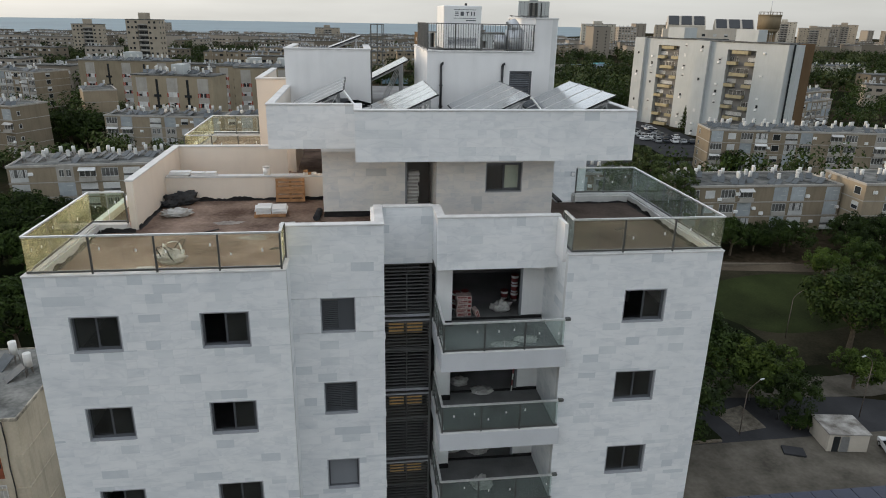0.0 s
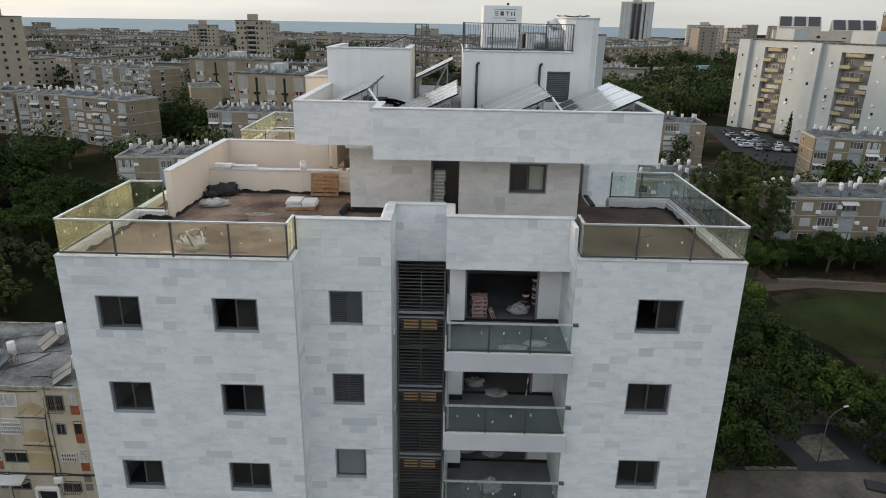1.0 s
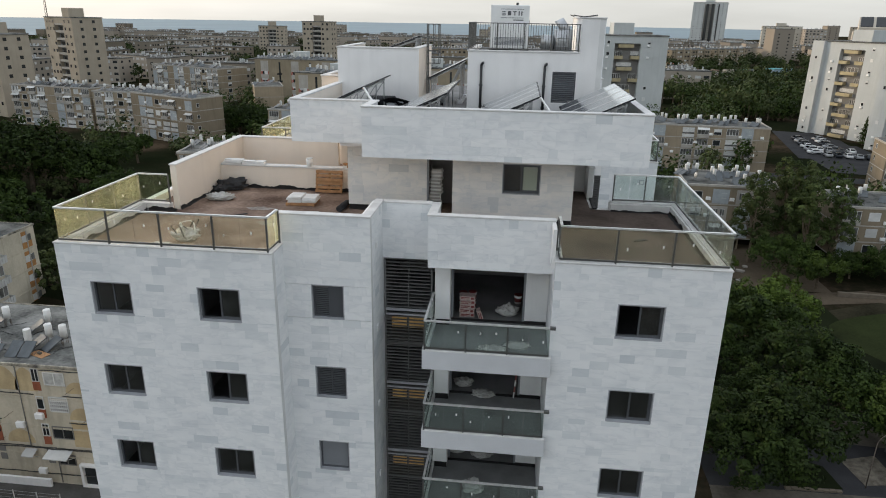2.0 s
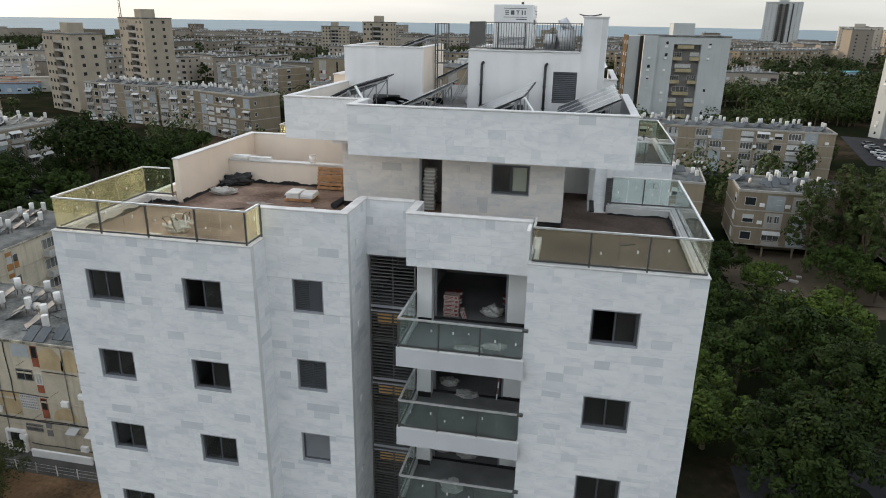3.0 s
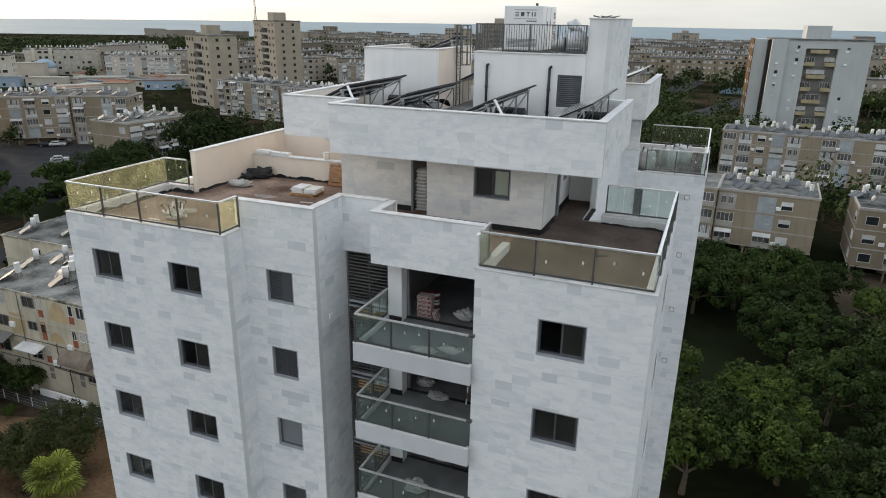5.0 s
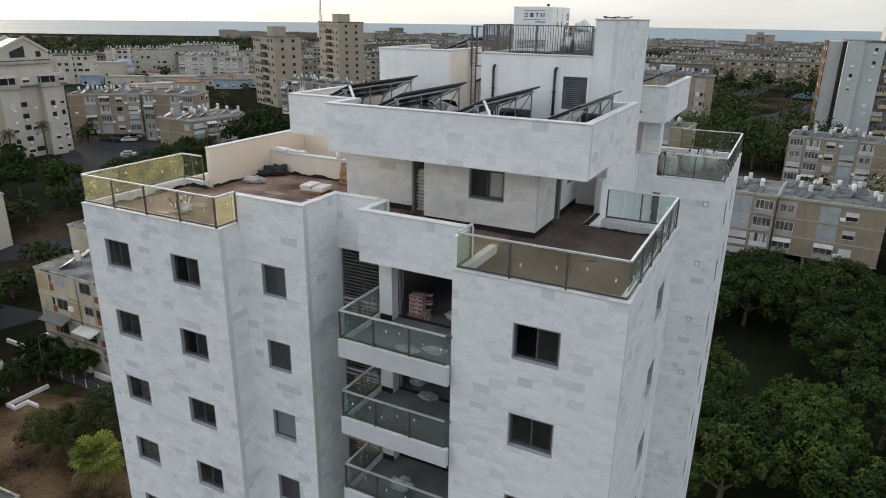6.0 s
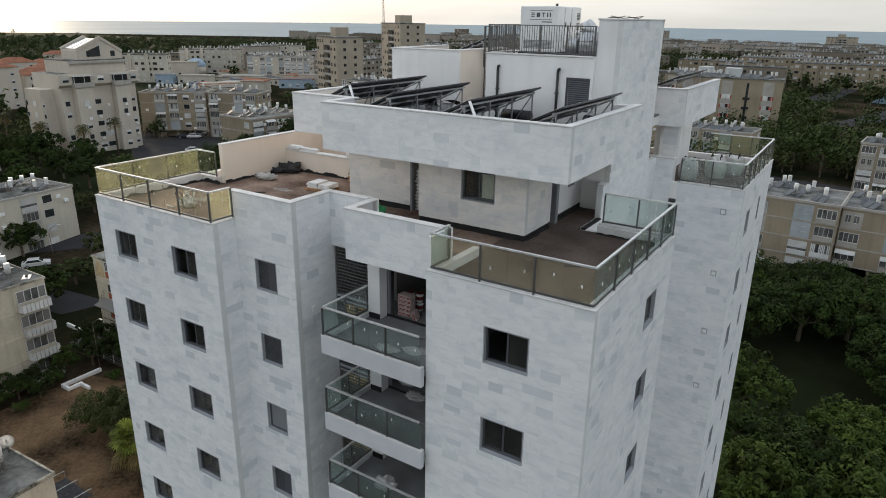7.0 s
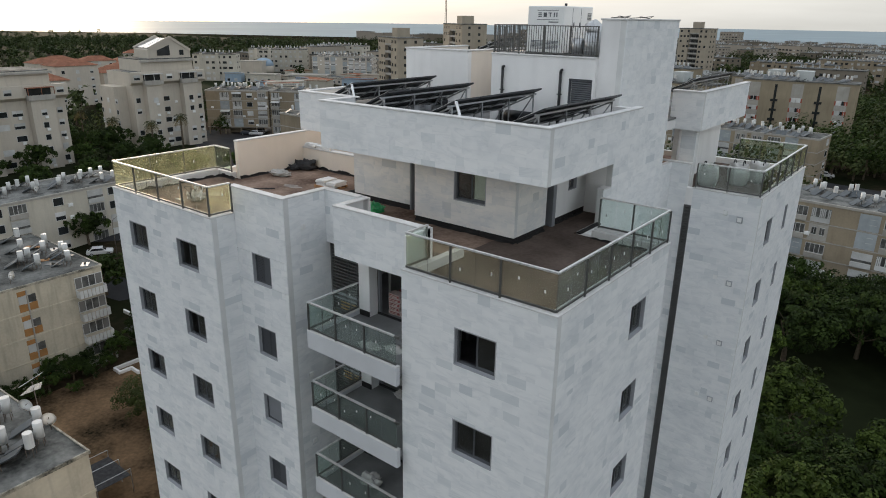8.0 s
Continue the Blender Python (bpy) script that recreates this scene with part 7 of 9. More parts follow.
def high_block(x, y, ang, length, depth, height, floors, seed, end_brown=False, far=False, right_end=False, mat=None, label="tall white block of flats with a recessed strip of ochre balconies"):
    """A tall block with a recessed balcony bay in its front."""
    rnd = random.Random(seed)
    mat = mat or M_TOWERW
    ob = thing("high_rise", label, "building", stand(x, y, 0, ang), "high rises")
    b0, b1 = length * 0.35, length * 0.67
    part("wall", boxes((0, b0, 0, depth, 0, height), (b1, length, 0, depth, 0, height), (b0, b1, 1.66, depth, 0, height), (b0, b1, 0, 1.66, height - 2.2, height)), mat, ob)
    part("bay_wall", boxes((b0, b1, 1.6, 1.66, 0, height - 2.2)), M_BAYGREY, ob)
    part("roof", boxes((-0.2, length + 0.2, -0.2, depth + 0.2, height, height + 0.4)), M_ROOF, ob)
    part("lift_head", boxes((length * 0.35, length * 0.6, depth * 0.3, depth * 0.8, height + 0.4, height + 4)), mat, ob)
    if not far:
        part("end_bay", boxes((-0.3, length * 0.15, -1.3, 0, 0, height + 0.2)), mat, ob)
    if end_brown:
        part("end_wall", boxes((-4.5, -0.05, 4, depth, 0, height)), M_TOWERW, ob)
        part("brown_end", boxes((-4.75, -4.5, 3.9, depth, 0, height + 0.2), (-0.05, 0.0, 0, 4, 0, height)), M_BROWN, ob, "rust brown end wall")
        part("dark_slot", boxes((-1.0, -0.04, 3.0, 4.0, 0, height)), M_DARKPANE, ob)
    if right_end:
        part("end_wall", boxes((length + 0.8, length + 2.2, 2.6, depth - 5, 0, height)), M_TOWERW, ob)
        part("dark_slot", boxes((length, length + 0.8, 3.0, depth - 5, 0, height)), M_DARKPANE, ob)
        part("brown_end", boxes((length, length + 2.3, depth - 5, depth + 0.5, 0, height + 0.3)), M_BROWN, ob, "rust brown end wall")
    st = height / floors
    if far:
        panes = boxes(*[(u - 0.6, u + 0.6, -0.08, 0, f * st + 1, f * st + 2.2) for f in range(floors) for u in (length * 0.08, length * 0.2, length * 0.32, length * 0.74, length * 0.9) if rnd.random() < 0.8],
                      *[(u - 1.2, u + 1.2, 1.5, 1.6, f * st + 0.9, f * st + 2.3) for f in range(floors) for u in (length * 0.46, length * 0.6)],
                      *[(length, length + 0.08, v - 0.6, v + 0.6, f * st + 1, f * st + 2.2) for f in range(floors) for v in (depth * 0.3, depth * 0.7)],
                      *[(-0.08, 0, v - 0.6, v + 0.6, f * st + 1, f * st + 2.2) for f in range(floors) for v in (depth * 0.3, depth * 0.7)])
        part("pane", panes, M_DARKPANE, ob)["kind"] = "stuff"
        for f in range(floors):
            part("balcony", boxes((b0 + 0.2, b1 - 0.2, 0.1, 1.6, f * st, f * st + 0.9)), M_BAND, ob)
        return ob
    for f in range(floors):
        z = f * st
        wide = (b1 - b0) * (0.33 if f % 2 else 0.58)
        for q in ((0.18, 0.82) if f % 2 else (0.44,)):
            u = b0 + (b1 - b0) * q
            part("balcony", shared(f"ochre_balcony_{round(wide, 1)}", lambda: balcony_box(wide, 1.7, 1.05), M_OCHRE), None, ob).matrix_basis = pose(u, 1.6, z)
            bay(ob, "sash" if rnd.random() < 0.7 else "rolled", pose(u, 1.6, z), round(wide, 1))
        for u, yy in ((length * 0.07, -1.3), (length * 0.27, 0), (length * 0.77, 0)):
            if rnd.random() < 0.55:
                block_window(ob, pose(u, yy - 0.02, z + 1.2), 0.8, 0.9, rnd.choice((0, 1, 2)))
            if rnd.random() < 0.45:
                part("air_conditioner", shared("air_conditioner", ac_unit, M_TANK), None, ob).matrix_basis = pose(u - 0.2, yy, z + 0.3)
        for v in (0.3, 0.7):
            if not right_end:
                block_window(ob, pose(length, depth * v, z + 1.0, 0, 0, 90), 0.9, 1.0, rnd.choice((0, 1)))
            block_window(ob, pose(0 if not end_brown else -4.76, depth * v, z + 1.0, 0, 0, -90), 0.9, 1.0, rnd.choice((0, 1)))
    return ob


high_block(114.1, 218.9, -62, 30.3, 10.2, 30.8, 9, 700, right_end=True, label="tall white slab of flats with ochre balconies")
high_block(106.7, 252.5, -62, 27.9, 14.8, 30.8, 9, 701)
high_block(26.3, 226.0, 4, 25.8, 13.6, 31.7, 9, 702, True, label="tall white block of flats with a rust brown end wall")
M_TAN = surface("tan_render", (0.36, 0.315, 0.25), 0.95, vary=0.1, scale=0.25, stain=0.25)
for i, (x, y, a, ln, dp, ht, fl) in enumerate([(-202.8, 287.2, -30, 24.0, 13.2, 33.5, 11), (-195.0, 230.8, -25, 21.6, 12.0, 28.1, 9), (-132.7, 431.9, -5, 18.5, 12, 32.2, 11), (-226.2, 599.4, 5, 23, 11, 26.3, 9), (-57.0, 1050.0, 0, 36, 18, 23.2, 9)]):
    high_block(x, y, a, ln, dp, ht, fl, 710 + i, far=True, mat=M_TAN, label="tall tan block of flats near the sea")
skyscraper = high_block(300, 1270, -20, 54, 32, 74, 20, 720, far=True, label="tall white modern residential tower with dark glazed strips")
for u0, u1 in ((0.40, 0.48), (0.56, 0.64), (0.76, 0.80)):
    part("glazed_strip", boxes((54 * u0, 54 * u1, -0.5, -0.1, 4, 72)), M_DARKPANE, skyscraper)


def stepped_block(x, y, ang, length, depth, height, gable, seed):
    """A white stepped block of flats: projecting bays, an overhanging top storey with roofed balconies, and a gabled roof studio."""
    rnd = random.Random(seed)
    ob = thing("stepped_block", "white stepped block of flats with projecting bays and roofed balconies", "building", stand(x, y, 0, ang), "stepped blocks")
    top = height - 6.4
    part("wall", boxes((0, length, 2.2, depth, 0, height - 3.2), (-3.5, 0, 6, depth - 2, 0, height - 7)), M_WARMW, ob)
    bays = ((0.14, 0.36), (0.66, 0.86))
    for u0, u1 in bays:
        part("bay", boxes((length * u0, length * u1, 0, 2.2, 0, top)), M_WARMW, ob)
    over = bmesh.new()
    v = [over.verts.new(p) for p in [(u, w, z) for u in (-0.6, length + 0.6) for w, z in ((2.2, top - 0.2), (1.0, top + 0.6), (1.0, top + 3.3), (2.2, top + 3.3))]]
    for q in ((0, 1, 2, 3), (7, 6, 5, 4), (0, 4, 5, 1), (1, 5, 6, 2), (2, 6, 7, 3), (3, 7, 4, 0)):
        over.faces.new([v[i] for i in q])
    part("overhang", over, M_WARMW, ob)
    part("attic", boxes((length * 0.16, length * 0.9, 2.6, depth - 1, height - 3.2, height)), M_WARMW, ob)
    part("attic_cornice", boxes((length * 0.14, length * 0.92, 1.9, 2.6, height - 0.6, height - 0.1)), M_BAND, ob)
    part("roof", boxes((length * 0.16, length * 0.9, 2.6, depth - 1, height, height + 0.3), (0.2, length - 0.2, 2.4, depth - 0.2, height - 3.2, height - 3.15)), M_ROOF, ob)
    for u0, u1 in bays:
        a, b = length * u0 - 0.4, length * u1 + 0.4
        part("balcony", boxes((a, b, -0.4, 1.0, top - 0.1, top + 0.15), (a, b, -0.4, -0.2, top + 0.15, top + 1.1), (a, a + 0.2, -0.2, 1.0, top + 0.15, top + 1.1), (b - 0.2, b, -0.2, 1.0, top + 0.15, top + 1.1)), M_BAND, ob)
        part("balcony_opening", boxes((a + 0.3, b - 0.3, 0.9, 0.99, top + 0.9, top + 2.7)), M_DARKPANE, ob)
        part("balcony_roof", boxes((a, b, -0.5, 1.0, top + 2.7, top + 2.85), *[(q, q + 0.12, -0.4, -0.28, top + 1.1, top + 2.7) for q in (a, (a + b) / 2, b - 0.12)]), M_SHUTTER if gable else M_TILE, ob)
    if gable:
        prof = [(length * 0.30, height + 0.3), (length * 0.90, height + 0.3), (length * 0.90, height + 2.0), (length * 0.62, height + 5.6), (length * 0.30, height + 2.6)]
        gab = bmesh.new()
        lo = [gab.verts.new((u, 3.2, z)) for u, z in prof]
        hi = [gab.verts.new((u, depth - 5, z)) for u, z in prof]
        gab.faces.new(lo)
        gab.faces.new(list(reversed(hi)))
        for i in range(5):
            gab.faces.new((lo[i], lo[(i + 1) % 5], hi[(i + 1) % 5], hi[i]))
        part("studio", gab, M_WARMW, ob)
        for y0 in (3.0, depth - 5.2):
            edge = bmesh.new()
            for (ua, za), (ub, zb) in zip(prof[2:], prof[3:]):
                beam(edge, (ua, y0 + 0.2, za + 0.25), (ub, y0 + 0.2, zb + 0.25), 0.5, 0.7)
            part("gable_edge", edge, M_WARMW, ob)
        pane = bmesh.new()
        v = [pane.verts.new((u, w, z)) for w in (3.1, 3.19) for u, z in ((length * 0.42, height + 1.0), (length * 0.60, height + 1.0), (length * 0.60, height + 3.8), (length * 0.42, height + 2.4))]
        for q in ((0, 1, 2, 3), (7, 6, 5, 4), (0, 4, 5, 1), (1, 5, 6, 2), (2, 6, 7, 3), (3, 7, 4, 0)):
            pane.faces.new([v[i] for i in q])
        part("studio_opening", pane, M_DARKPANE, ob)
        part("studio_window", boxes((length * 0.74, length * 0.80, 3.1, 3.19, height + 1.0, height + 2.4)), M_DARKPANE, ob)
        for k in range(3):
            bm = bmesh.new()
            beam(bm, (length * 0.32, 5.2 + k * 2.9, height + 3.05), (length * 0.60, 5.2 + k * 2.9, height + 5.5), 2.6, 0.12)
            part("roof_collector", bm, M_PV, ob)
    fl = int((top - 1) / 2.95)
    for f in range(fl):
        z = 1.3 + f * 2.95
        for u, yy in ((0.06, 2.2), (0.25, 0), (0.44, 2.2), (0.57, 2.2), (0.76, 0), (0.94, 2.2)):
            if rnd.random() < 0.85:
                block_window(ob, pose(length * u, yy, z), 2.3 if yy and 0.1 < u < 0.9 else 1.2, 1.25, rnd.choice((0, 0, 2, 2, 1)))
            if rnd.random() < 0.4:
                part("air_conditioner", shared("air_conditioner", ac_unit, M_ENAMEL), None, ob).matrix_basis = pose(length * u + 0.3, yy, z - 0.75)
        for v in (0.3, 0.6, 0.85):
            block_window(ob, pose(0 if v < 0.28 or v > 0.9 else -3.5, depth * v, z, 0, 0, -90), 1.0, 1.1, rnd.choice((0, 1, 2)))
    for u in (0.05, 0.5, 0.95):
        block_window(ob, pose(length * u, 1.0, top + 1.3), 1.6, 1.2, 2)
    return ob


stepped_block(-160.0, 99.0, 88, 20.8, 16.4, 24.4, True, 800)
stepped_block(-154.4, 53.2, 94, 26.6, 16.4, 23.2, False, 801)


# ---- far town: many small blocks out to the shore ----
def far_town():
    rnd = random.Random(7)
    walls, roofs, tanks, panes, shuts = ([], []), ([], []), ([], []), ([], []), ([], [])
    taken = [(x + ln / 2 * math.cos(radians(a)), y + ln / 2 * math.sin(radians(a)), ln * 0.75) for x, y, a, ln, *_ in TOWN]
    n = 0
    for row in range(46):
        for col in range(-34, 40):
            x, y = col * 38 + rnd.uniform(-9, 9) + (row % 2) * 17, 232 + row * 31 + rnd.uniform(-5, 5)
            if (x < -260 and y < 300) or (x < -420 and y < 980):
                continue
            if y > 1290 + 0.1 * x or y > 1190 + 0.85 * (x + 750) or abs(x) > 0.95 * y + 120 or rnd.random() < 0.36:
                continue
            if math.hypot(x - 114, y - 232) < 60 or math.hypot(x - 43, y - 235) < 40 or math.hypot(x + 60, y - 240) < 66 or math.hypot(x + 10, y - 380) < 50 or math.hypot(x + 135, y - 250) < 66:
                continue
            if (95 < x < 265 and 330 < y < 680) or (-110 < x < 90 and 430 < y < 570) or math.hypot(x + 190, y - 290) < 46 or math.hypot(x + 180, y - 240) < 46 or math.hypot(x + 122, y - 438) < 45 or math.hypot(x + 235, y - 245) < 50:
                continue
            if (-50 < x < 250 and 205 < y < 345) or x > 0.66 * y and 370 < y < 1020 or (-260 < x < -80 and 560 < y < 720) or (math.hypot(x - 200, y - 375) < 55):
                continue
            if any(math.hypot(x - a, y - b) < c for a, b, c in taken):
                continue
            ln, dp, ht = rnd.choice((22, 28, 34, 40)), rnd.choice((11, 12, 13)), rnd.choice((10, 12.5, 12.5, 13.5, 15))
            if rnd.random() < 0.012:
                ln, dp, ht = 24, 18, rnd.uniform(22, 32)
            if x > 420 and y > 700 and rnd.random() < 0.14:
                ht = rnd.uniform(24, 42)
            ang = radians(rnd.choice((-8, -4, 0, 86, 90, -25)))
            c, s, base = math.cos(ang), math.sin(ang), hill(x, y)

            def put(pool, a, b, e, f, g, h):
                j = len(pool[0])
                pool[0].extend((x + u * c - v * s, y + u * s + v * c, base + w) for w in (g, h) for v in (e, f) for u in (a, b))
                pool[1].extend(tuple(j + i for i in q) for q in ((0, 2, 3, 1), (4, 5, 7, 6), (0, 1, 5, 4), (1, 3, 7, 5), (3, 2, 6, 7), (2, 0, 4, 6)))

            put(walls, -ln / 2, ln / 2, -dp / 2, dp / 2, 0, ht)
            put(roofs, -ln / 2 - 0.2, ln / 2 + 0.2, -dp / 2 - 0.2, dp / 2 + 0.2, ht, ht + 0.35)
            if y < 800 or ht > 20:
                fl = int(ht / 3.1)
                for f in range(fl):
                    for i in range(int(ln / 4)):
                        u = -ln / 2 + 2 + i * 4
                        w = rnd.choice((0.7, 0.9, 1.3))
                        put(panes if rnd.random() < 0.6 else shuts, u - w, u + w, -dp / 2 - 0.08, -dp / 2, f * 3.1 + 1.0, f * 3.1 + 2.3)
                    for i in range(2):
                        v2 = -dp / 4 + i * dp / 2
                        put(panes, ln / 2, ln / 2 + 0.08, v2 - 0.7, v2 + 0.7, f * 3.1 + 1.0, f * 3.1 + 2.2)
                        put(panes, -ln / 2 - 0.08, -ln / 2, v2 - 0.7, v2 + 0.7, f * 3.1 + 1.0, f * 3.1 + 2.2)
            for i in range(int(ln / 3.4)):
                u, v = rnd.uniform(-ln / 2 + 1, ln / 2 - 1), rnd.uniform(-dp / 2 + 1, dp / 2 - 1)
                put(tanks, u - 0.3, u + 0.3, v - 0.3, v + 0.3, ht + 0.6, ht + 1.9)
                if y < 900:
                    put(tanks, u - 0.7, u + 0.7, v - 1.7, v - 0.6, ht + 0.5, ht + 0.65)
            n += 1
    town = thing("far_town", "far rows of low beige blocks reaching to the sea", "town", kind="stuff")
    for name, pool, material in (("wall", walls, M_FARWALL), ("roof", roofs, M_ROOF), ("roof_tank", tanks, M_TANKFAR), ("pane", panes, M_DARKPANE), ("shutter", shuts, M_SHUTTER)):
        me = bpy.data.meshes.new(name)
        me.from_pydata(pool[0], [], pool[1])
        me.materials.append(material)
        part(name, me, None, town)["kind"] = "stuff"


def far_wall():
    m = surface("far_render", (0.36, 0.32, 0.265), 0.95, vary=0.1, scale=0.1, fine=2)
    n, l = m.node_tree.nodes, m.node_tree.links
    b = n["Principled BSDF"]
    geo, ramp = n.new("ShaderNodeNewGeometry"), n.new("ShaderNodeValToRGB")
    ramp.color_ramp.elements[0].color, ramp.color_ramp.elements[1].color = (0.15, 0.128, 0.098, 1), (0.36, 0.32, 0.27, 1)
    l.new(geo.outputs["Random Per Island"], ramp.inputs[0])
    l.new(ramp.outputs[0], b.inputs["Base Color"])
    return m


M_FARWALL = far_wall()
far_town()
for i, (x, y, a, ln, dp, ht, fl) in enumerate([(560, 1010, -30, 40, 22, 40, 12), (640, 1010, -34, 34, 22, 46, 14), (720, 1060, -30, 44, 22, 38, 11), (820, 1120, -36, 40, 22, 44, 13), (900, 1080, -36, 44, 22, 36, 11), (470, 1000, -20, 44, 22, 34, 10), (420, 940, -22, 40, 20, 36, 11), (300, 900, -15, 44, 20, 34, 10)]):
    high_block(x, y, a, ln, dp, ht, fl, 760 + i, far=True, mat=M_PALE if i % 3 == 1 else M_TAN, label="tall beige block of flats on the skyline")
roof_heaters()


def gabled_block(x, y, ang, gables):
    """A white block whose roof carries gabled studios faced with dark solar panels."""
    ob = thing("gabled_block", "white block with dark solar panels on its gabled roofs", "building", stand(x, y, 0, ang))
    part("wall", boxes((0, 49, 0, 14, 0, 33)), M_WARMW, ob)
    for u, w, z in gables:
        bm = bmesh.new()
        lo = [bm.verts.new((u, q, h)) for q, h in ((0, 33), (12, 33), (12, z + 1), (8, z + 5), (0, z))]
        hi = [bm.verts.new((u + w, q, h)) for q, h in ((0, 33), (12, 33), (12, z + 1), (8, z + 5), (0, z))]
        bm.faces.new(list(reversed(lo)))
        bm.faces.new(hi)
        for i in range(5):
            bm.faces.new((lo[i], lo[(i + 1) % 5], hi[(i + 1) % 5], hi[i]))
        part("studio", bm, M_WARMW, ob)
        for k in range(3):
            a = u + w * k / 3
            bm = bmesh.new()
            v = [bm.verts.new((p, q - d * 0.5, h + d)) for d in (0.1, 0.25) for p, q, h in ((a + 0.6, 0.4, z + 0.27), (a + w / 3 - 0.6, 0.4, z + 0.27), (a + w / 3 - 0.6, 7.7, z + 4.83), (a + 0.6, 7.7, z + 4.83))]
            for q in ((3, 2, 1, 0), (4, 5, 6, 7), (0, 1, 5, 4), (1, 2, 6, 5), (2, 3, 7, 6), (3, 0, 4, 7)):
                bm.faces.new([v[i] for i in q])
            part("solar_panel", bm, M_PVBACK, ob)
    for f in range(5, 10):
        for i in range(8):
            block_window(ob, pose(4 + i * 5.8, 0, 1.2 + f * 3.15), 1.7, 1.3, (i + f) % 3)
    return ob


gabled_block(170.4, 370.6, -22, ((2, 20, 35.0), (27, 20, 33.6)))

# ---- trees ----
M_BARK = surface("bark", (0.12, 0.095, 0.07), 0.95, vary=0.3, scale=3)
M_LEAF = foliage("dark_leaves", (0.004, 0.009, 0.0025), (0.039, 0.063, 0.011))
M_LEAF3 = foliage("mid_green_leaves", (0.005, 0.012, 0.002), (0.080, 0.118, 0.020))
M_BUSH = foliage("soft_olive_leaves", (0.020, 0.028, 0.008), (0.072, 0.088, 0.026))
M_LEAF5 = foliage("eucalyptus_leaves", (0.016, 0.027, 0.009), (0.075, 0.098, 0.030))
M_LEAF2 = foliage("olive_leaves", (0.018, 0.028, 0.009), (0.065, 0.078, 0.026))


def tree_proto(name, label, height, spread, clumps, leaves, leaf, seed, material, slim=False):
    """A tapered trunk with limbs, and a crown of many small rounded leaf clumps round unseen light-blocking blobs, with
    gaps between lobes.
    """
    rnd = random.Random(seed)
    ob = thing(name, label, "tree", pose(0, 0, -60), "town trees")
    lobes = []
    for i in range(5 if not slim else 9):
        a, q = i * 2.4 + rnd.uniform(-0.4, 0.4), (0.0 if i == 0 else rnd.uniform(0.45, 0.62))
        if slim:
            lobes.append((Vector((rnd.uniform(-0.5, 0.5) * spread, rnd.uniform(-0.5, 0.5) * spread, height * (0.32 + 0.075 * i))), spread * rnd.uniform(0.38, 0.55)))
        else:
            lobes.append((Vector((q * spread * math.cos(a), q * spread * math.sin(a), height * (0.66 - 0.16 * q + rnd.uniform(-0.05, 0.05)))), spread * rnd.uniform(0.42, 0.58)))
    bm = bmesh.new()
    fork = Vector((0.1, 0.05, height * 0.28))
    tube(bm, (0, 0, 0), fork, 0.30, 9, 0.22, caps=False)
    for c, r in lobes:
        mid = (fork + c) / 2 + Vector((0, 0, -height * 0.03))
        tube(bm, fork, mid, 0.15, 7, 0.10, caps=False)
        tube(bm, mid, c, 0.10, 7, 0.04, caps=False)
        for _ in range(2):
            tube(bm, mid, c + Vector((rnd.uniform(-1, 1), rnd.uniform(-1, 1), rnd.uniform(-0.2, 0.8))) * r * 0.7, 0.05, 5, 0.02, caps=False)
    part("trunk", bm, M_BARK, ob)
    # Solid blobs hidden inside each lobe, added to stop light passing the crown.
    inner = bmesh.new()
    for c, r in lobes:
        made = bmesh.ops.create_icosphere(inner, subdivisions=2, radius=1.0)
        for v in made["verts"]:
            k = 0.28 + 0.12 * noise.noise(v.co * 2.1 + c)
            v.co = c + Vector((v.co.x * r * k, v.co.y * r * k, v.co.z * r * k * 0.75))
    inner.verts.index_update()
    verts = [tuple(v.co) for v in inner.verts]
    faces = [tuple(v.index for v in f.verts) for f in inner.faces]
    inner.free()
    balls = []
    while len(balls) < clumps:
        c, r = rnd.choice(lobes)
        d = Vector((rnd.gauss(0, 1), rnd.gauss(0, 1), rnd.gauss(0.25, 0.8))).normalized()
        p = c + Vector((d.x, d.y, d.z * 0.78)) * r * rnd.uniform(0.86, 1.05)
        balls.append((p, r * rnd.uniform(0.20, 0.36)))
    for i in range(leaves):
        c, r = balls[i % len(balls)]
        d = Vector((rnd.gauss(0, 1), rnd.gauss(0, 1), rnd.gauss(0.35, 0.9))).normalized()
        p = c + d * r * rnd.uniform(0.7, 1.05)
        n = (d + Vector((rnd.uniform(-0.6, 0.6), rnd.uniform(-0.6, 0.6), rnd.uniform(-0.1, 0.8)))).normalized()
        s = n.orthogonal().normalized()
        u = n.cross(s)
        w = rnd.uniform(0, math.tau)
        s, u = s * math.cos(w) + u * math.sin(w), u * math.cos(w) - s * math.sin(w)
        k = leaf * rnd.uniform(0.6, 1.3)
        j = len(verts)
        verts += [tuple(p - s * k), tuple(p + u * k * 0.55 + n * k * 0.15), tuple(p + s * k), tuple(p - u * k * 0.55 + n * k * 0.15)]
        faces.append((j, j + 1, j + 2, j + 3))
    me = bpy.data.meshes.new("crown")
    me.from_pydata(verts, [], faces)
    me.materials.append(material)
    part("crown", me, None, ob)
    return ob


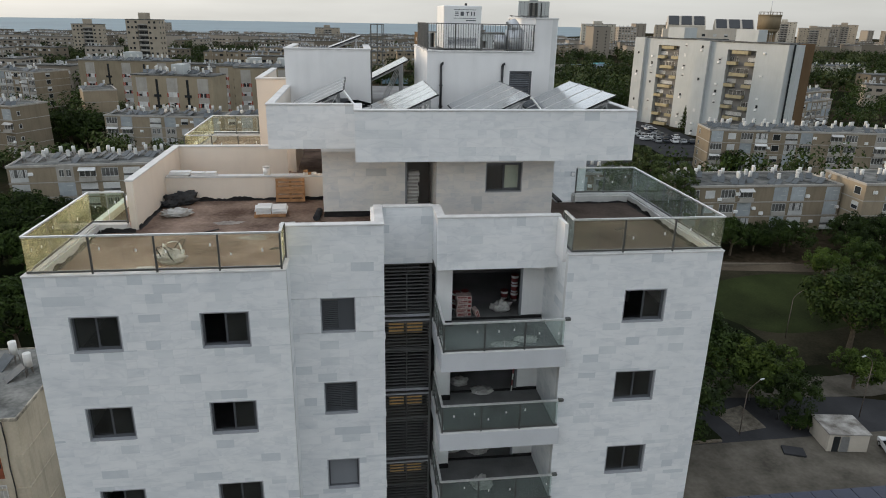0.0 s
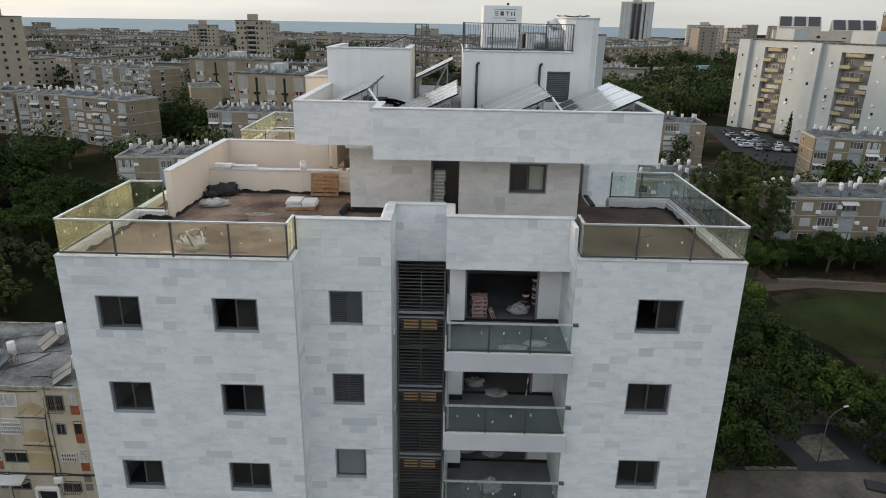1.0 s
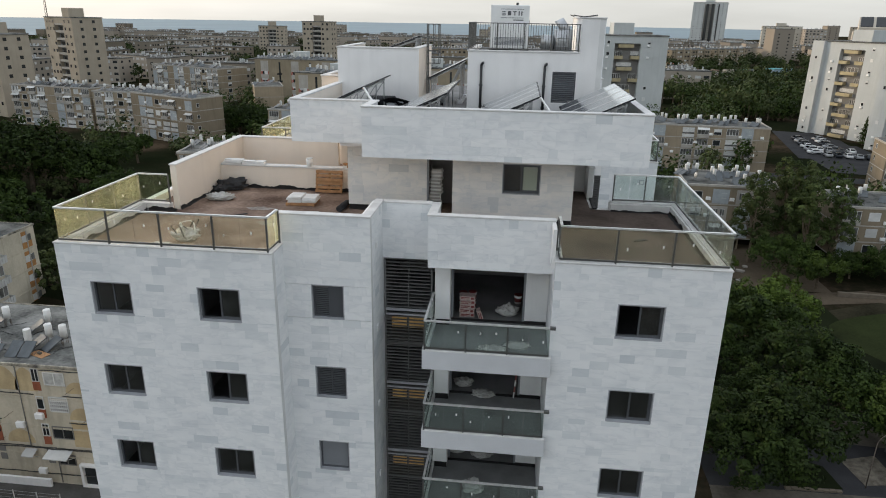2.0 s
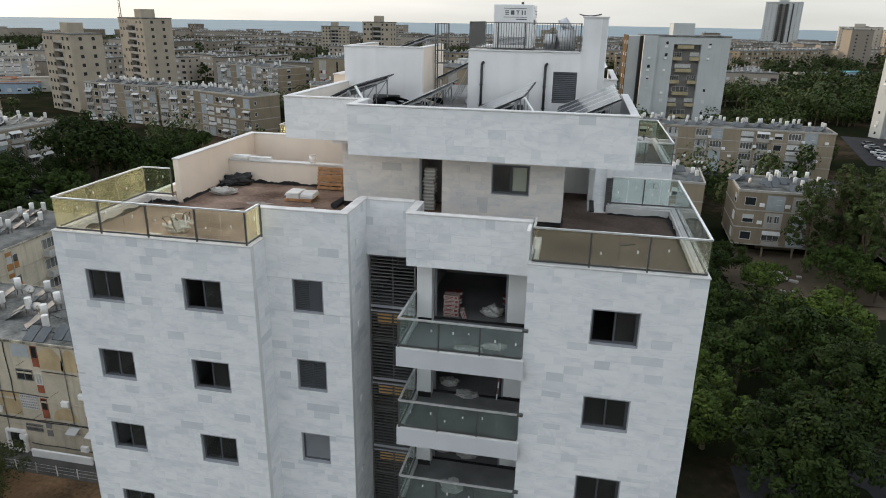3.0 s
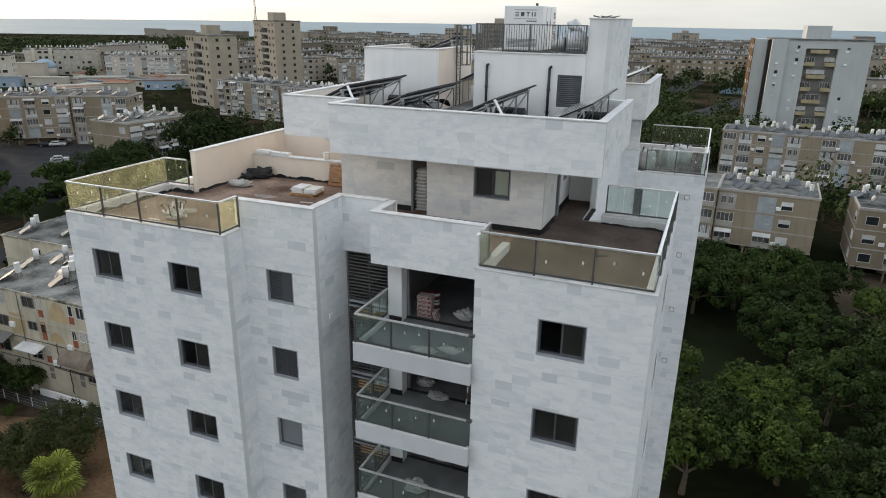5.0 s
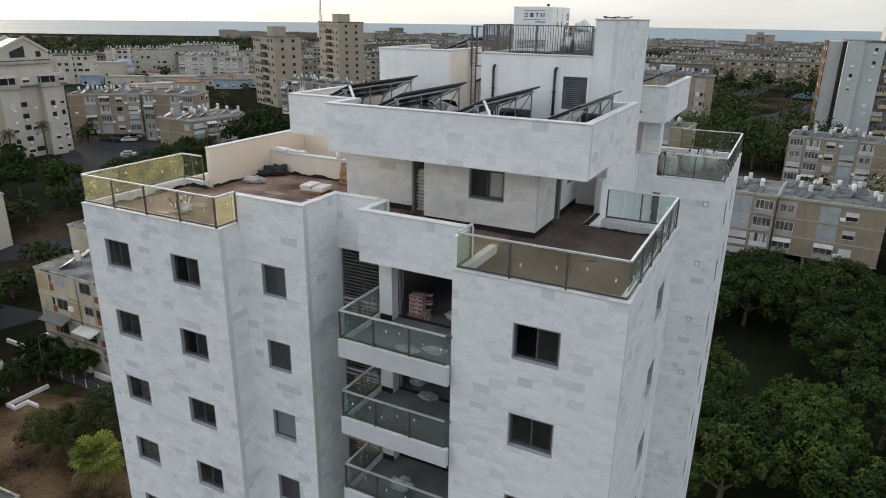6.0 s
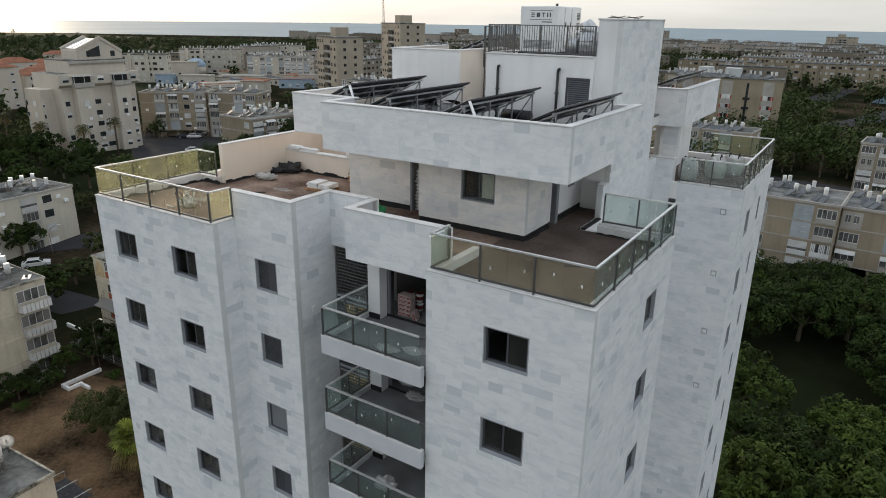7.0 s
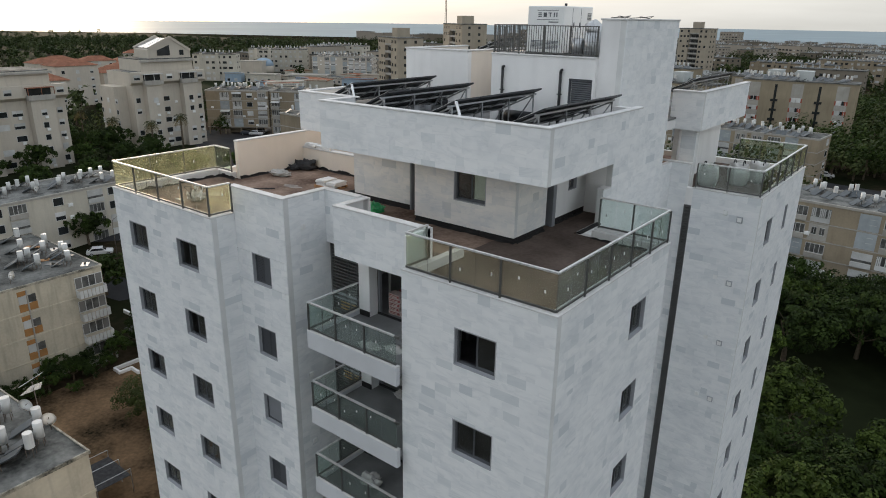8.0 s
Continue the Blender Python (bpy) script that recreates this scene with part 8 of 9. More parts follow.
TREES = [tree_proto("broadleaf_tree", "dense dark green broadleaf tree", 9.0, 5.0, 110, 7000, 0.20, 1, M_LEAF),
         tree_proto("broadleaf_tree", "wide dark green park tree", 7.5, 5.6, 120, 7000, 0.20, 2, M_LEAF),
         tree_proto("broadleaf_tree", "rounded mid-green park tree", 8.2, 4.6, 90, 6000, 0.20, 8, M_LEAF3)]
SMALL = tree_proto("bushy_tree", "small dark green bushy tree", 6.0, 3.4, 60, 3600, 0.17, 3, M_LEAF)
BROAD = tree_proto("bushy_tree", "broad soft olive green bushy tree", 6.4, 5.6, 150, 11000, 0.14, 12, M_BUSH)
SLIM = tree_proto("eucalyptus_tree", "tall feathery grey-green eucalyptus tree", 17.0, 4.3, 110, 6500, 0.22, 4, M_LEAF5, True)
MID = [tree_proto("broadleaf_tree", "dark green street tree", 8.0, 4.4, 60, 2400, 0.33, 6, M_LEAF), tree_proto("olive_tree", "small dusty olive green tree", 6.0, 3.6, 45, 1800, 0.30, 7, M_LEAF2)]


def plant(kind, x, y, s=1.0, spin=0.0):
    t = copy_thing(kind, stand(x, y, -0.05, spin))
    t.scale = (s, s, s)


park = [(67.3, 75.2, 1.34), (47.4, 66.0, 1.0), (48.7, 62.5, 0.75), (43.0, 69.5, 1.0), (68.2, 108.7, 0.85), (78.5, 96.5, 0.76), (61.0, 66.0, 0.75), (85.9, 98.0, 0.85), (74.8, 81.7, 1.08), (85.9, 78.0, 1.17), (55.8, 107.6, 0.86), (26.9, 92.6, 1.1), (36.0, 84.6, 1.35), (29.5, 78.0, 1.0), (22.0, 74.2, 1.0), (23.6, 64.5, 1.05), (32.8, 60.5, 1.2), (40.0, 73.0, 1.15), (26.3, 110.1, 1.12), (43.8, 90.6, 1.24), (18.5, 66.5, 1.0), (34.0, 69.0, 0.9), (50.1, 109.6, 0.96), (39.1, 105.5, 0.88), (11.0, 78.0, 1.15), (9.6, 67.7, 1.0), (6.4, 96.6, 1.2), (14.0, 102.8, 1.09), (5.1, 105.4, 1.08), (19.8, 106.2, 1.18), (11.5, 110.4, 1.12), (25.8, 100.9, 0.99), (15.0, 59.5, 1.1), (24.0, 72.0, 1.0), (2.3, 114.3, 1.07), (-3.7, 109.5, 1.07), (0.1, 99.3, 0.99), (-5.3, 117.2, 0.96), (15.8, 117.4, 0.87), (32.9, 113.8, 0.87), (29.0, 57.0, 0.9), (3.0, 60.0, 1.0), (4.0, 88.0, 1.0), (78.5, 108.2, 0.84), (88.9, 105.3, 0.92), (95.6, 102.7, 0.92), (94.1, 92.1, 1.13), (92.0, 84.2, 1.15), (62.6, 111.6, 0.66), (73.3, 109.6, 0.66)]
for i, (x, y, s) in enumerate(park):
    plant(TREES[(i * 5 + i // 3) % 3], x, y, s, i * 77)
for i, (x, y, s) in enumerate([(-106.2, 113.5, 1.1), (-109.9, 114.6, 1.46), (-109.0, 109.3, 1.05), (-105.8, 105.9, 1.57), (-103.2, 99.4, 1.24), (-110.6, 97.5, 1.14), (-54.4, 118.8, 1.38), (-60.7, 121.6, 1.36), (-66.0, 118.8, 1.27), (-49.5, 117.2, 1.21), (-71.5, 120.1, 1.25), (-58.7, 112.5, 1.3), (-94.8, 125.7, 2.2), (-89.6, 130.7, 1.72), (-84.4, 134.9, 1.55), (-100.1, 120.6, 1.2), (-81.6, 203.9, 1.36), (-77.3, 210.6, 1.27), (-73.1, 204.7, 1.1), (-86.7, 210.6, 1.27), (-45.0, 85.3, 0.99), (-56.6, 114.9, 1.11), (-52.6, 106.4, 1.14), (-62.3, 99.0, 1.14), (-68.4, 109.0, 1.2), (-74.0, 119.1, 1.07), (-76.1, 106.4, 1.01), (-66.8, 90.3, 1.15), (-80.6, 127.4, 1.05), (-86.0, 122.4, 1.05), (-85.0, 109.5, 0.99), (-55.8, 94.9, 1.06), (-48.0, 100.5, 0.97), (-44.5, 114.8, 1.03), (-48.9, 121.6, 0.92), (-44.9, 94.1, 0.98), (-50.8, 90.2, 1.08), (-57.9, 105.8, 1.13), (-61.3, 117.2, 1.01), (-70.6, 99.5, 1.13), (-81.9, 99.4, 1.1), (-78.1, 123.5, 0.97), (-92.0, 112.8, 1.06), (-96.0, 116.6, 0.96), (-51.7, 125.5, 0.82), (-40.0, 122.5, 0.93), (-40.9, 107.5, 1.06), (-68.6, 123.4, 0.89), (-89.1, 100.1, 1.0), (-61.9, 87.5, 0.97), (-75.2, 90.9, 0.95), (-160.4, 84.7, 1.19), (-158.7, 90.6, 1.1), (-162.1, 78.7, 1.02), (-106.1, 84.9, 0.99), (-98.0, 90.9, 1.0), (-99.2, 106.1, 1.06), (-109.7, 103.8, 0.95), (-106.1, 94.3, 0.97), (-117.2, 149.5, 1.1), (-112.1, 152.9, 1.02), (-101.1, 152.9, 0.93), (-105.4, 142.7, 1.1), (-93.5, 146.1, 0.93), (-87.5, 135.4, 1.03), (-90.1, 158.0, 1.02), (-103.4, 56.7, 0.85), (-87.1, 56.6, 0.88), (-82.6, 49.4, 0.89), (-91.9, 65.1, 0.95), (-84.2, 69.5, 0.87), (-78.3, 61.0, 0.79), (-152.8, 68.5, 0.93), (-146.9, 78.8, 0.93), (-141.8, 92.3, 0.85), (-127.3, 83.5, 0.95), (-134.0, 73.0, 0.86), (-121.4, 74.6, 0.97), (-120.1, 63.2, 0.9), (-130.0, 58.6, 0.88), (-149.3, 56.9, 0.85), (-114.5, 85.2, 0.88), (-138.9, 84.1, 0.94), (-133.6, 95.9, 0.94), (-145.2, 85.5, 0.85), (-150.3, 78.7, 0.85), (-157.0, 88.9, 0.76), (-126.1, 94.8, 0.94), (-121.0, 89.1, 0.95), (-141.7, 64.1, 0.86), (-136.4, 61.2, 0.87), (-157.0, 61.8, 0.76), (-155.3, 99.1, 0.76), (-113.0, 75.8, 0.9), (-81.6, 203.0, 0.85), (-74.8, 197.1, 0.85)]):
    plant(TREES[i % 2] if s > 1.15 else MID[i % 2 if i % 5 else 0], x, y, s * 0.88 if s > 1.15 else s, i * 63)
for i, (x, y, s) in enumerate([(-59.5, 18, 0.5), (-58.5, 21, 0.6), (-59, 24, 0.6), (-60.5, 29.5, 0.5), (-61.5, 36, 0.6), (-62.5, 40.5, 0.7), (-61.5, 44.0, 0.7), (-64.5, 46.0, 0.8), (-62.5, 33, 0.6), (-58.9, 46.6, 0.85), (-57.4, 47.4, 0.75), (-55.5, 43.2, 0.3), (-61.0, 27.0, 0.45), (-60.4, 31.5, 0.5), (-61.0, 34.6, 0.5), (-59.2, 36.2, 0.4), (-59.0, 29.8, 0.4), (-58.6, 26.6, 0.45), (-57.6, 33.4, 0.3), (-60.6, 38.4, 0.45)]):
    plant(SMALL, x, y, s, i * 51)
for x, y, s, r in ((-42.3, 39.6, 0.95, 20), (-46.4, 36.6, 0.72, 140)):
    plant(BROAD, x, y, s, r)
for i, (x, y, s) in enumerate([(47.6, 58.4, 0.34), (48.6, 58.3, 0.38), (49.7, 58.4, 0.33), (34.4, 60.2, 0.3)]):
    plant(SMALL, x, y, s, i * 83)


def woods(label, areas, seed, leaves=125, leaf=0.75, tall=1.0, crown=None):
    """Trees too far off to tell apart, joined: trunks and domes of leaf clumps over each area (x0, x1, y0, y1, count)."""
    rnd = random.Random(seed)
    tv, tf, crowns = [], [], (([], []), ([], []))
    for x0, x1, y0, y1, count in areas:
        for _ in range(count):
            x, y, h = rnd.uniform(x0, x1), rnd.uniform(y0, y1), rnd.choice((rnd.uniform(4, 7), rnd.uniform(6, 10), rnd.uniform(9, 13))) * tall
            if (-430 < x < -165 and 140 < y < 430 and rnd.random() < 0.86) or any(abs(x - a) < c and abs(y - b) < c for a, b, c in KEEP):
                continue
            r, g = h * rnd.uniform(0.35, 0.55), hill(x, y)
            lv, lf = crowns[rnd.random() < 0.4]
            j = len(tv)
            tv += [(x + 0.2 * i, y + 0.2 * q, g + z) for z in (-0.2, h * 0.5) for i, q in ((-1, -1), (1, -1), (1, 1), (-1, 1))]
            tf += [tuple(j + i for i in q) for q in ((0, 1, 5, 4), (1, 2, 6, 5), (2, 3, 7, 6), (3, 0, 4, 7))]
            lobes = [(rnd.uniform(-0.5, 0.5) * r, rnd.uniform(-0.5, 0.5) * r, h * rnd.uniform(0.36, 0.8), r * rnd.uniform(0.4, 0.65)) for _ in range(8)]
            for _ in range(leaves):
                a, b, q, s = rnd.choice(lobes)
                d = Vector((rnd.gauss(0, 1), rnd.gauss(0, 1), rnd.gauss(0.2, 0.8))).normalized()
                p = Vector((x + a, y + b, g + q)) + d * s
                n = (d + Vector((rnd.uniform(-0.6, 0.6), rnd.uniform(-0.6, 0.6), rnd.uniform(-0.2, 0.8)))).normalized()
                u = n.orthogonal().normalized() * leaf * rnd.uniform(0.6, 1.2)
                w = n.cross(u) * 0.6
                j = len(lv)
                lv += [tuple(p - u), tuple(p + w), tuple(p + u), tuple(p - w)]
                lf.append((j, j + 1, j + 2, j + 3))
    ob = thing("far_woods", label, "trees", kind="stuff")
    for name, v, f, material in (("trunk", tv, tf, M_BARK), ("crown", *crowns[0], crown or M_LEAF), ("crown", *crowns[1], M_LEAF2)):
        me = bpy.data.meshes.new(name)
        me.from_pydata(v, [], f)
        me.materials.append(material)
        part(name, me, None, ob)["kind"] = "stuff"


KEEP = [(13, 250, 9), (12, 272, 10), (12, 296, 11), (13, 318, 12), (100, 215, 14), (16, 345, 18), (24, 410, 22), (104, 236, 30), (180, 250, 18), (165, 232, 16), (-6.9, 356.6, 16), (100.6, 203.7, 26), (50.8, 290.4, 24), (132.0, 216.4, 24), (120.9, 247.8, 24), (30.5, 293.0, 7), (22.0, 280.3, 6)]
woods("dark green trees between the far blocks", [(-170, -85, 127, 191, 12), (-25, 93, 192, 222, 60), (-9, 115, 129, 156, 30), (51, 119, 166, 175, 8), (-24, 22, 194, 255, 60), (-22, 27, 255, 365, 90), (53, 170, 222, 255, 60), (144, 238, 204, 340, 100), (51, 144, 297, 316, 30), (68, 140, 251, 297, 90), (68, 102, 297, 357, 30), (-17, 29, 255, 280, 24), (144, 280, 182, 306, 90), (-229, -178, 157, 255, 40), (-51, 17, 192, 212, 25), (127, 272, 110, 182, 50), (-93, -17, 314, 382, 70), (-110, -81, 212, 242, 16), (-195, -170, 68, 153, 24), (-51, -9, 155, 176, 20), (-110, -51, 149, 175, 14), (17, 102, 202, 222, 30), (-25, 17, 222, 234, 14), (-106, -68, 251, 289, 30)], 21, 220, 0.5)
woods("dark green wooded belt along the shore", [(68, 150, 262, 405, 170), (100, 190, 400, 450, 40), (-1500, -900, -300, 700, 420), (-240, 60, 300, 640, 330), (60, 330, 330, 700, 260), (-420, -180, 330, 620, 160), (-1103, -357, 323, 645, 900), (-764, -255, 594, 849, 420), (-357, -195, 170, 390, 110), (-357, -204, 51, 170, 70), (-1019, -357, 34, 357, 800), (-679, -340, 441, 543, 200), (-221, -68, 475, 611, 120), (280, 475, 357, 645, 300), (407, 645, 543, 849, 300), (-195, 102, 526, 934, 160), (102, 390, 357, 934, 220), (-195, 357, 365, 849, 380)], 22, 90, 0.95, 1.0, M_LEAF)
for x, y, s in ((47.9, 117.3, 0.95), (52.8, 118.8, 1.05), (57.0, 120.2, 0.93), (55.6, 113.7, 0.9), (60.6, 116.2, 0.89)):
    plant(SLIM, x, y, s, x * 40)


def conifer(x, y, h, r, seed):
    """A dark pointed conifer: a straight trunk and whorls of drooping sprays that shorten upwards."""
    rnd = random.Random(seed)
    ob = thing("conifer", "dark pointed conifer in front of the high rise", "tree", stand(x, y))
    bm = bmesh.new()
    tube(bm, (0, 0, 0), (0, 0, h * 0.95), 0.16, 8, 0.03)
    part("trunk", bm, M_BARK, ob)
    verts, faces = [], []
    for i in range(2600):
        f = rnd.random() ** 0.7
        a, z = rnd.uniform(0, math.tau), h * (0.10 + 0.9 * (1 - f))
        q = r * f * rnd.uniform(0.35, 1.0) * (0.8 + 0.3 * math.sin(z * 5))
        p = Vector((q * math.cos(a), q * math.sin(a), z - 0.25 * q))
        u = Vector((math.cos(a), math.sin(a), -0.5)).normalized() * rnd.uniform(0.14, 0.30)
        w = Vector((-math.sin(a), math.cos(a), rnd.uniform(-0.4, 0.4))) * rnd.uniform(0.06, 0.12)
        j = len(verts)
        verts += [tuple(p - u), tuple(p + w), tuple(p + u), tuple(p - w)]
        faces.append((j, j + 1, j + 2, j + 3))
    me = bpy.data.meshes.new("crown")
    me.from_pydata(verts, [], faces)
    me.materials.append(M_LEAF)
    part("crown", me, None, ob)


conifer(115.5, 225.5, 9.0, 2.5, 5)


# ---- street things ----
M_CARW, M_CARG, M_CARD = (surface(n, q, 0.25, 0.2, vary=0.04, bump=0.0) for n, q in (("white_car_paint", (0.72, 0.72, 0.72)), ("silver_car_paint", (0.34, 0.35, 0.36)), ("dark_car_paint", (0.035, 0.04, 0.05))))
M_RUBBER = surface("rubber", (0.02, 0.02, 0.02), 0.9, vary=0.2)


def car_proto(paint, label):
    ob = thing("car", label, "car", pose(0, 0, -40), "parked cars")
    bm = bmesh.new()
    prof = [(-2.1, 0.35), (2.1, 0.35), (2.15, 0.6), (2.05, 0.82), (1.0, 0.95), (0.45, 1.42), (-1.2, 1.46), (-1.85, 1.0), (-2.15, 0.92), (-2.18, 0.6)]
    left, right = [bm.verts.new((x, -0.86 + (0.16 if z > 1.2 else 0), z)) for x, z in prof], [bm.verts.new((x, 0.86 - (0.16 if z > 1.2 else 0), z)) for x, z in prof]
    bm.faces.new(left)
    bm.faces.new(list(reversed(right)))
    for i in range(len(prof)):
        k = (i + 1) % len(prof)
        bm.faces.new((left[i], right[i], right[k], left[k]))
    part("body", softened(bm, 0.05, 2), paint, ob)
    for name, a, b in (("windscreen", ((0.98, 0.98), (0.50, 1.38)), 1), ("rear_window", ((-1.24, 1.42), (-1.80, 1.04)), 1)):
        bm = bmesh.new()
        (x0, z0), (x1, z1) = a
        v = [bm.verts.new((x + 0.03 * (1 if x > 0 else -1), y, z + 0.03)) for x, z in ((x0, z0), (x1, z1)) for y in (-0.66, 0.66)]
        bm.faces.new((v[0], v[1], v[3], v[2]))
        bmesh.ops.solidify(bm, geom=list(bm.faces), thickness=0.02)
        part(name, bm, M_DARKPANE, ob)
    for s in (-1, 1):
        bm = bmesh.new()
        v = [bm.verts.new((x, s * (0.865 - 0.14 * (z > 1.2)), z)) for x, z in ((0.85, 1.0), (0.40, 1.36), (-1.15, 1.40), (-1.6, 1.02))]
        bm.faces.new(v)
        bmesh.ops.solidify(bm, geom=list(bm.faces), thickness=0.015)
        part("side_window", bm, M_DARKPANE, ob)
        for x in (-1.35, 1.35):
            bm = bmesh.new()
            tube(bm, (x, s * 0.70, 0.31), (x, s * 0.89, 0.31), 0.31, 16)
            w = part("wheel", bm, M_RUBBER, ob)
            bm = bmesh.new()
            tube(bm, (x, s * 0.88, 0.31), (x, s * 0.90, 0.31), 0.19, 12)
            part("rim", bm, M_STEEL, w)
    return ob


CARS = [car_proto(M_CARW, "white hatchback parked on the street"), car_proto(M_CARG, "silver hatchback parked on the street"), car_proto(M_CARD, "dark hatchback parked on the street")]
for i, (x, y, r) in enumerate(((-97.8, 56.0, 60), (-6.5, 193.2, 10), (55.6, 53.0, 70), (95.5, 202.0, 80), (98.0, 201.6, 80), (100.6, 201.1, 80), (103.1, 200.3, 80), (105.7, 199.9, 80), (96.3, 210.5, 80), (98.9, 210.0, 80), (101.8, 209.6, 80), (104.8, 208.8, 80), (-100.5, 111.9, 40), (-102.9, 116.1, 40), (-87.2, 97.3, 75), (-125.7, 161.4, 10), (-119.8, 162.3, 10), (42.3, 113.2, 30), (-117.3, 99.7, 50), (-114.5, 97.8, 50), (-141.3, 121.9, 50), (-138.4, 119.5, 50), (-162.1, 134.9, 40), (-159.6, 136.4, 40), (-162.3, 140.4, 40))):
    copy_thing(CARS[(i * 7 + (0 if i < 2 else 1)) % 3 if i > 1 else 0], stand(x, y, 0.1, r))


for i in range(12):
    x, y = 93.5 + 6.5 * (i % 2) + 0.9 * (i // 2), 206 + 5.0 * (i // 2)
    copy_thing(CARS[(0, 2, 1, 2, 0, 1, 2, 2, 1, 0, 2, 1)[i]], stand(x, y, 0.12, 12 + 4 * (i % 3)))


def street_lamp(x, y, h, r):
    ob = thing("street_lamp", "grey steel street lamp with a curved arm", "street lamp", stand(x, y, 0, r), "street lamps")
    bm = bmesh.new()
    tube(bm, (0, 0, 0), (0, 0, h * 0.8), 0.06, 10, 0.04)
    part("pole", bm, M_TANKLEG, ob)
    bm = bmesh.new()
    pts = [Vector((1.6 * math.sin(t * 0.26) ** 2 * 1.2, 0, h * 0.8 + h * 0.2 * math.sin(t * 0.26))) for t in range(7)]
    for p, q in zip(pts, pts[1:]):
        tube(bm, p, q, 0.035, 8)
    part("arm", bm, M_TANKLEG, ob)
    e = pts[-1]
    part("lamp_head", softened(boxes((e.x - 0.1, e.x + 0.5, -0.10, 0.10, e.z - 0.07, e.z + 0.04)), 0.02), M_STEEL, ob)


for x, y, h, r in ((57.1, 59.9, 8.5, 200), (41.2, 58.1, 6.5, 20), (60.8, 79.7, 7.5, 10), (-53.6, 112.3, 8, 40), (-95.0, 57.6, 8, 20), (-60.0, 44.0, 7.5, 0)):
    street_lamp(x, y, h, r)

shed = thing("utility_shed", "white concrete utility shed with a rust-stained roof", "shed", pose(48.9, 54.3, 0.02, 0, 0, -8))
M_RUST = surface("rust_stained_felt", (0.15, 0.13, 0.11), 0.95, vary=0.4, scale=0.8, tint=(0.30, 0.29, 0.27))
part("wall", softened(boxes((0, 4.3, 0, 3.6, 0, 2.1)), 0.02), M_WARMW, shed)
part("roof", softened(boxes((-0.12, 4.42, -0.12, 3.72, 2.1, 2.24)), 0.02), M_RUST, shed)
part("door", boxes((1.3, 2.2, -0.04, 0, 0.05, 1.9)), M_STEEL, shed)
part("doorway", boxes((0.5, 1.2, -0.03, 0, 0.05, 1.9)), M_DARKPANE, shed)
edging = thing("bed_edging", "low rough stone edging along the planting bed", "edging", pose(33.2, 56.8, 0.05, 0, 0, 1))
for i in range(9):
    part("stone", softened(boxes((i * 0.6, i * 0.6 + 0.57, 0.02 * (i % 3), 0.38, 0, 0.22 + 0.03 * (i % 2))), 0.03), M_KERB, edging)
for x, y in ((47.2, 62.0), (47.2, 60.4), (46.2, 64.6)):
    bollard = thing("bollard", "short dark steel bollard beside the path", "bollard", pose(x, y, 0.05), "bollards")
    bm = bmesh.new()
    tube(bm, (0, 0, 0), (0, 0, 0.8), 0.09, 10)
    part("post", bm, M_POST, bollard)
    bm = bmesh.new()
    tube(bm, (0, 0, 0.8), (0, 0, 0.9), 0.11, 10, 0.06)
    part("cap", bm, M_POST, bollard)
lid = thing("cover_slab", "dark square cover slab on the yard", "cover", pose(44.0, 54.2, 0.03, 0, 0, -20))
part("slab", softened(boxes((0, 2.2, 0, 1.5, 0, 0.25)), 0.03), M_ASPHALT, lid)
carport = thing("solar_carport", "low canopy roofed with dark blue solar panels", "solar canopy", pose(28, 36.5, 0))
for i in range(11):
    for k in range(3):
        part("panel", boxes((i * 2.0 + 0.03, i * 2.0 + 1.97, k * 2.9 + 0.03, k * 2.9 + 2.87, 3.0, 3.05)), M_PVDARK, carport)
for i in range(5):
    for y in (0.5, 8.0):
        part("post", boxes((i * 5.3 + 0.2, i * 5.3 + 0.35, y, y + 0.15, 0, 2.9)), M_STEEL, carport)
    part("beam", boxes((i * 5.3 + 0.2, i * 5.3 + 0.35, 0.2, 8.5, 2.85, 2.98)), M_STEEL, carport)
wt = thing("water_tower", "brown concrete water tower on legs", "water tower", stand(248.6, 396.1, -6.4))
bm = bmesh.new()
tube(bm, (0, 0, 38), (0, 0, 40), 5.0, 24, 6.2)
tube(bm, (0, 0, 40), (0, 0, 47.5), 6.2, 24, 6.5)
tube(bm, (0, 0, 47.5), (0, 0, 48.3), 6.7, 24)
M_WATER = surface("brown_tower_concrete", (0.20, 0.16, 0.105), 0.95, vary=0.12, scale=0.2, stain=0.3)
part("tank", bm, M_WATER, wt)
bm = bmesh.new()
for i in range(16):
    a = i * math.tau / 16
    tube(bm, (6.4 * math.cos(a), 6.4 * math.sin(a), 48.3), (6.4 * math.cos(a), 6.4 * math.sin(a), 49.8), 0.12, 5)
    b = (i + 1) * math.tau / 16
    tube(bm, (6.4 * math.cos(a), 6.4 * math.sin(a), 49.8), (6.4 * math.cos(b), 6.4 * math.sin(b), 49.8), 0.1, 5)
part("railing", bm, M_TANKLEG, wt)
for i in range(8):
    a = i * math.tau / 8
    bm = bmesh.new()
    tube(bm, (4.6 * math.cos(a), 4.6 * math.sin(a), 0), (4.3 * math.cos(a), 4.3 * math.sin(a), 38.6), 0.5, 8)
    part("leg", bm, M_WATER, wt)
bm = bmesh.new()
tube(bm, (0, 0, 48.3), (0, 0, 56), 0.3, 6, 0.1)
part("mast", bm, M_STEEL, wt)


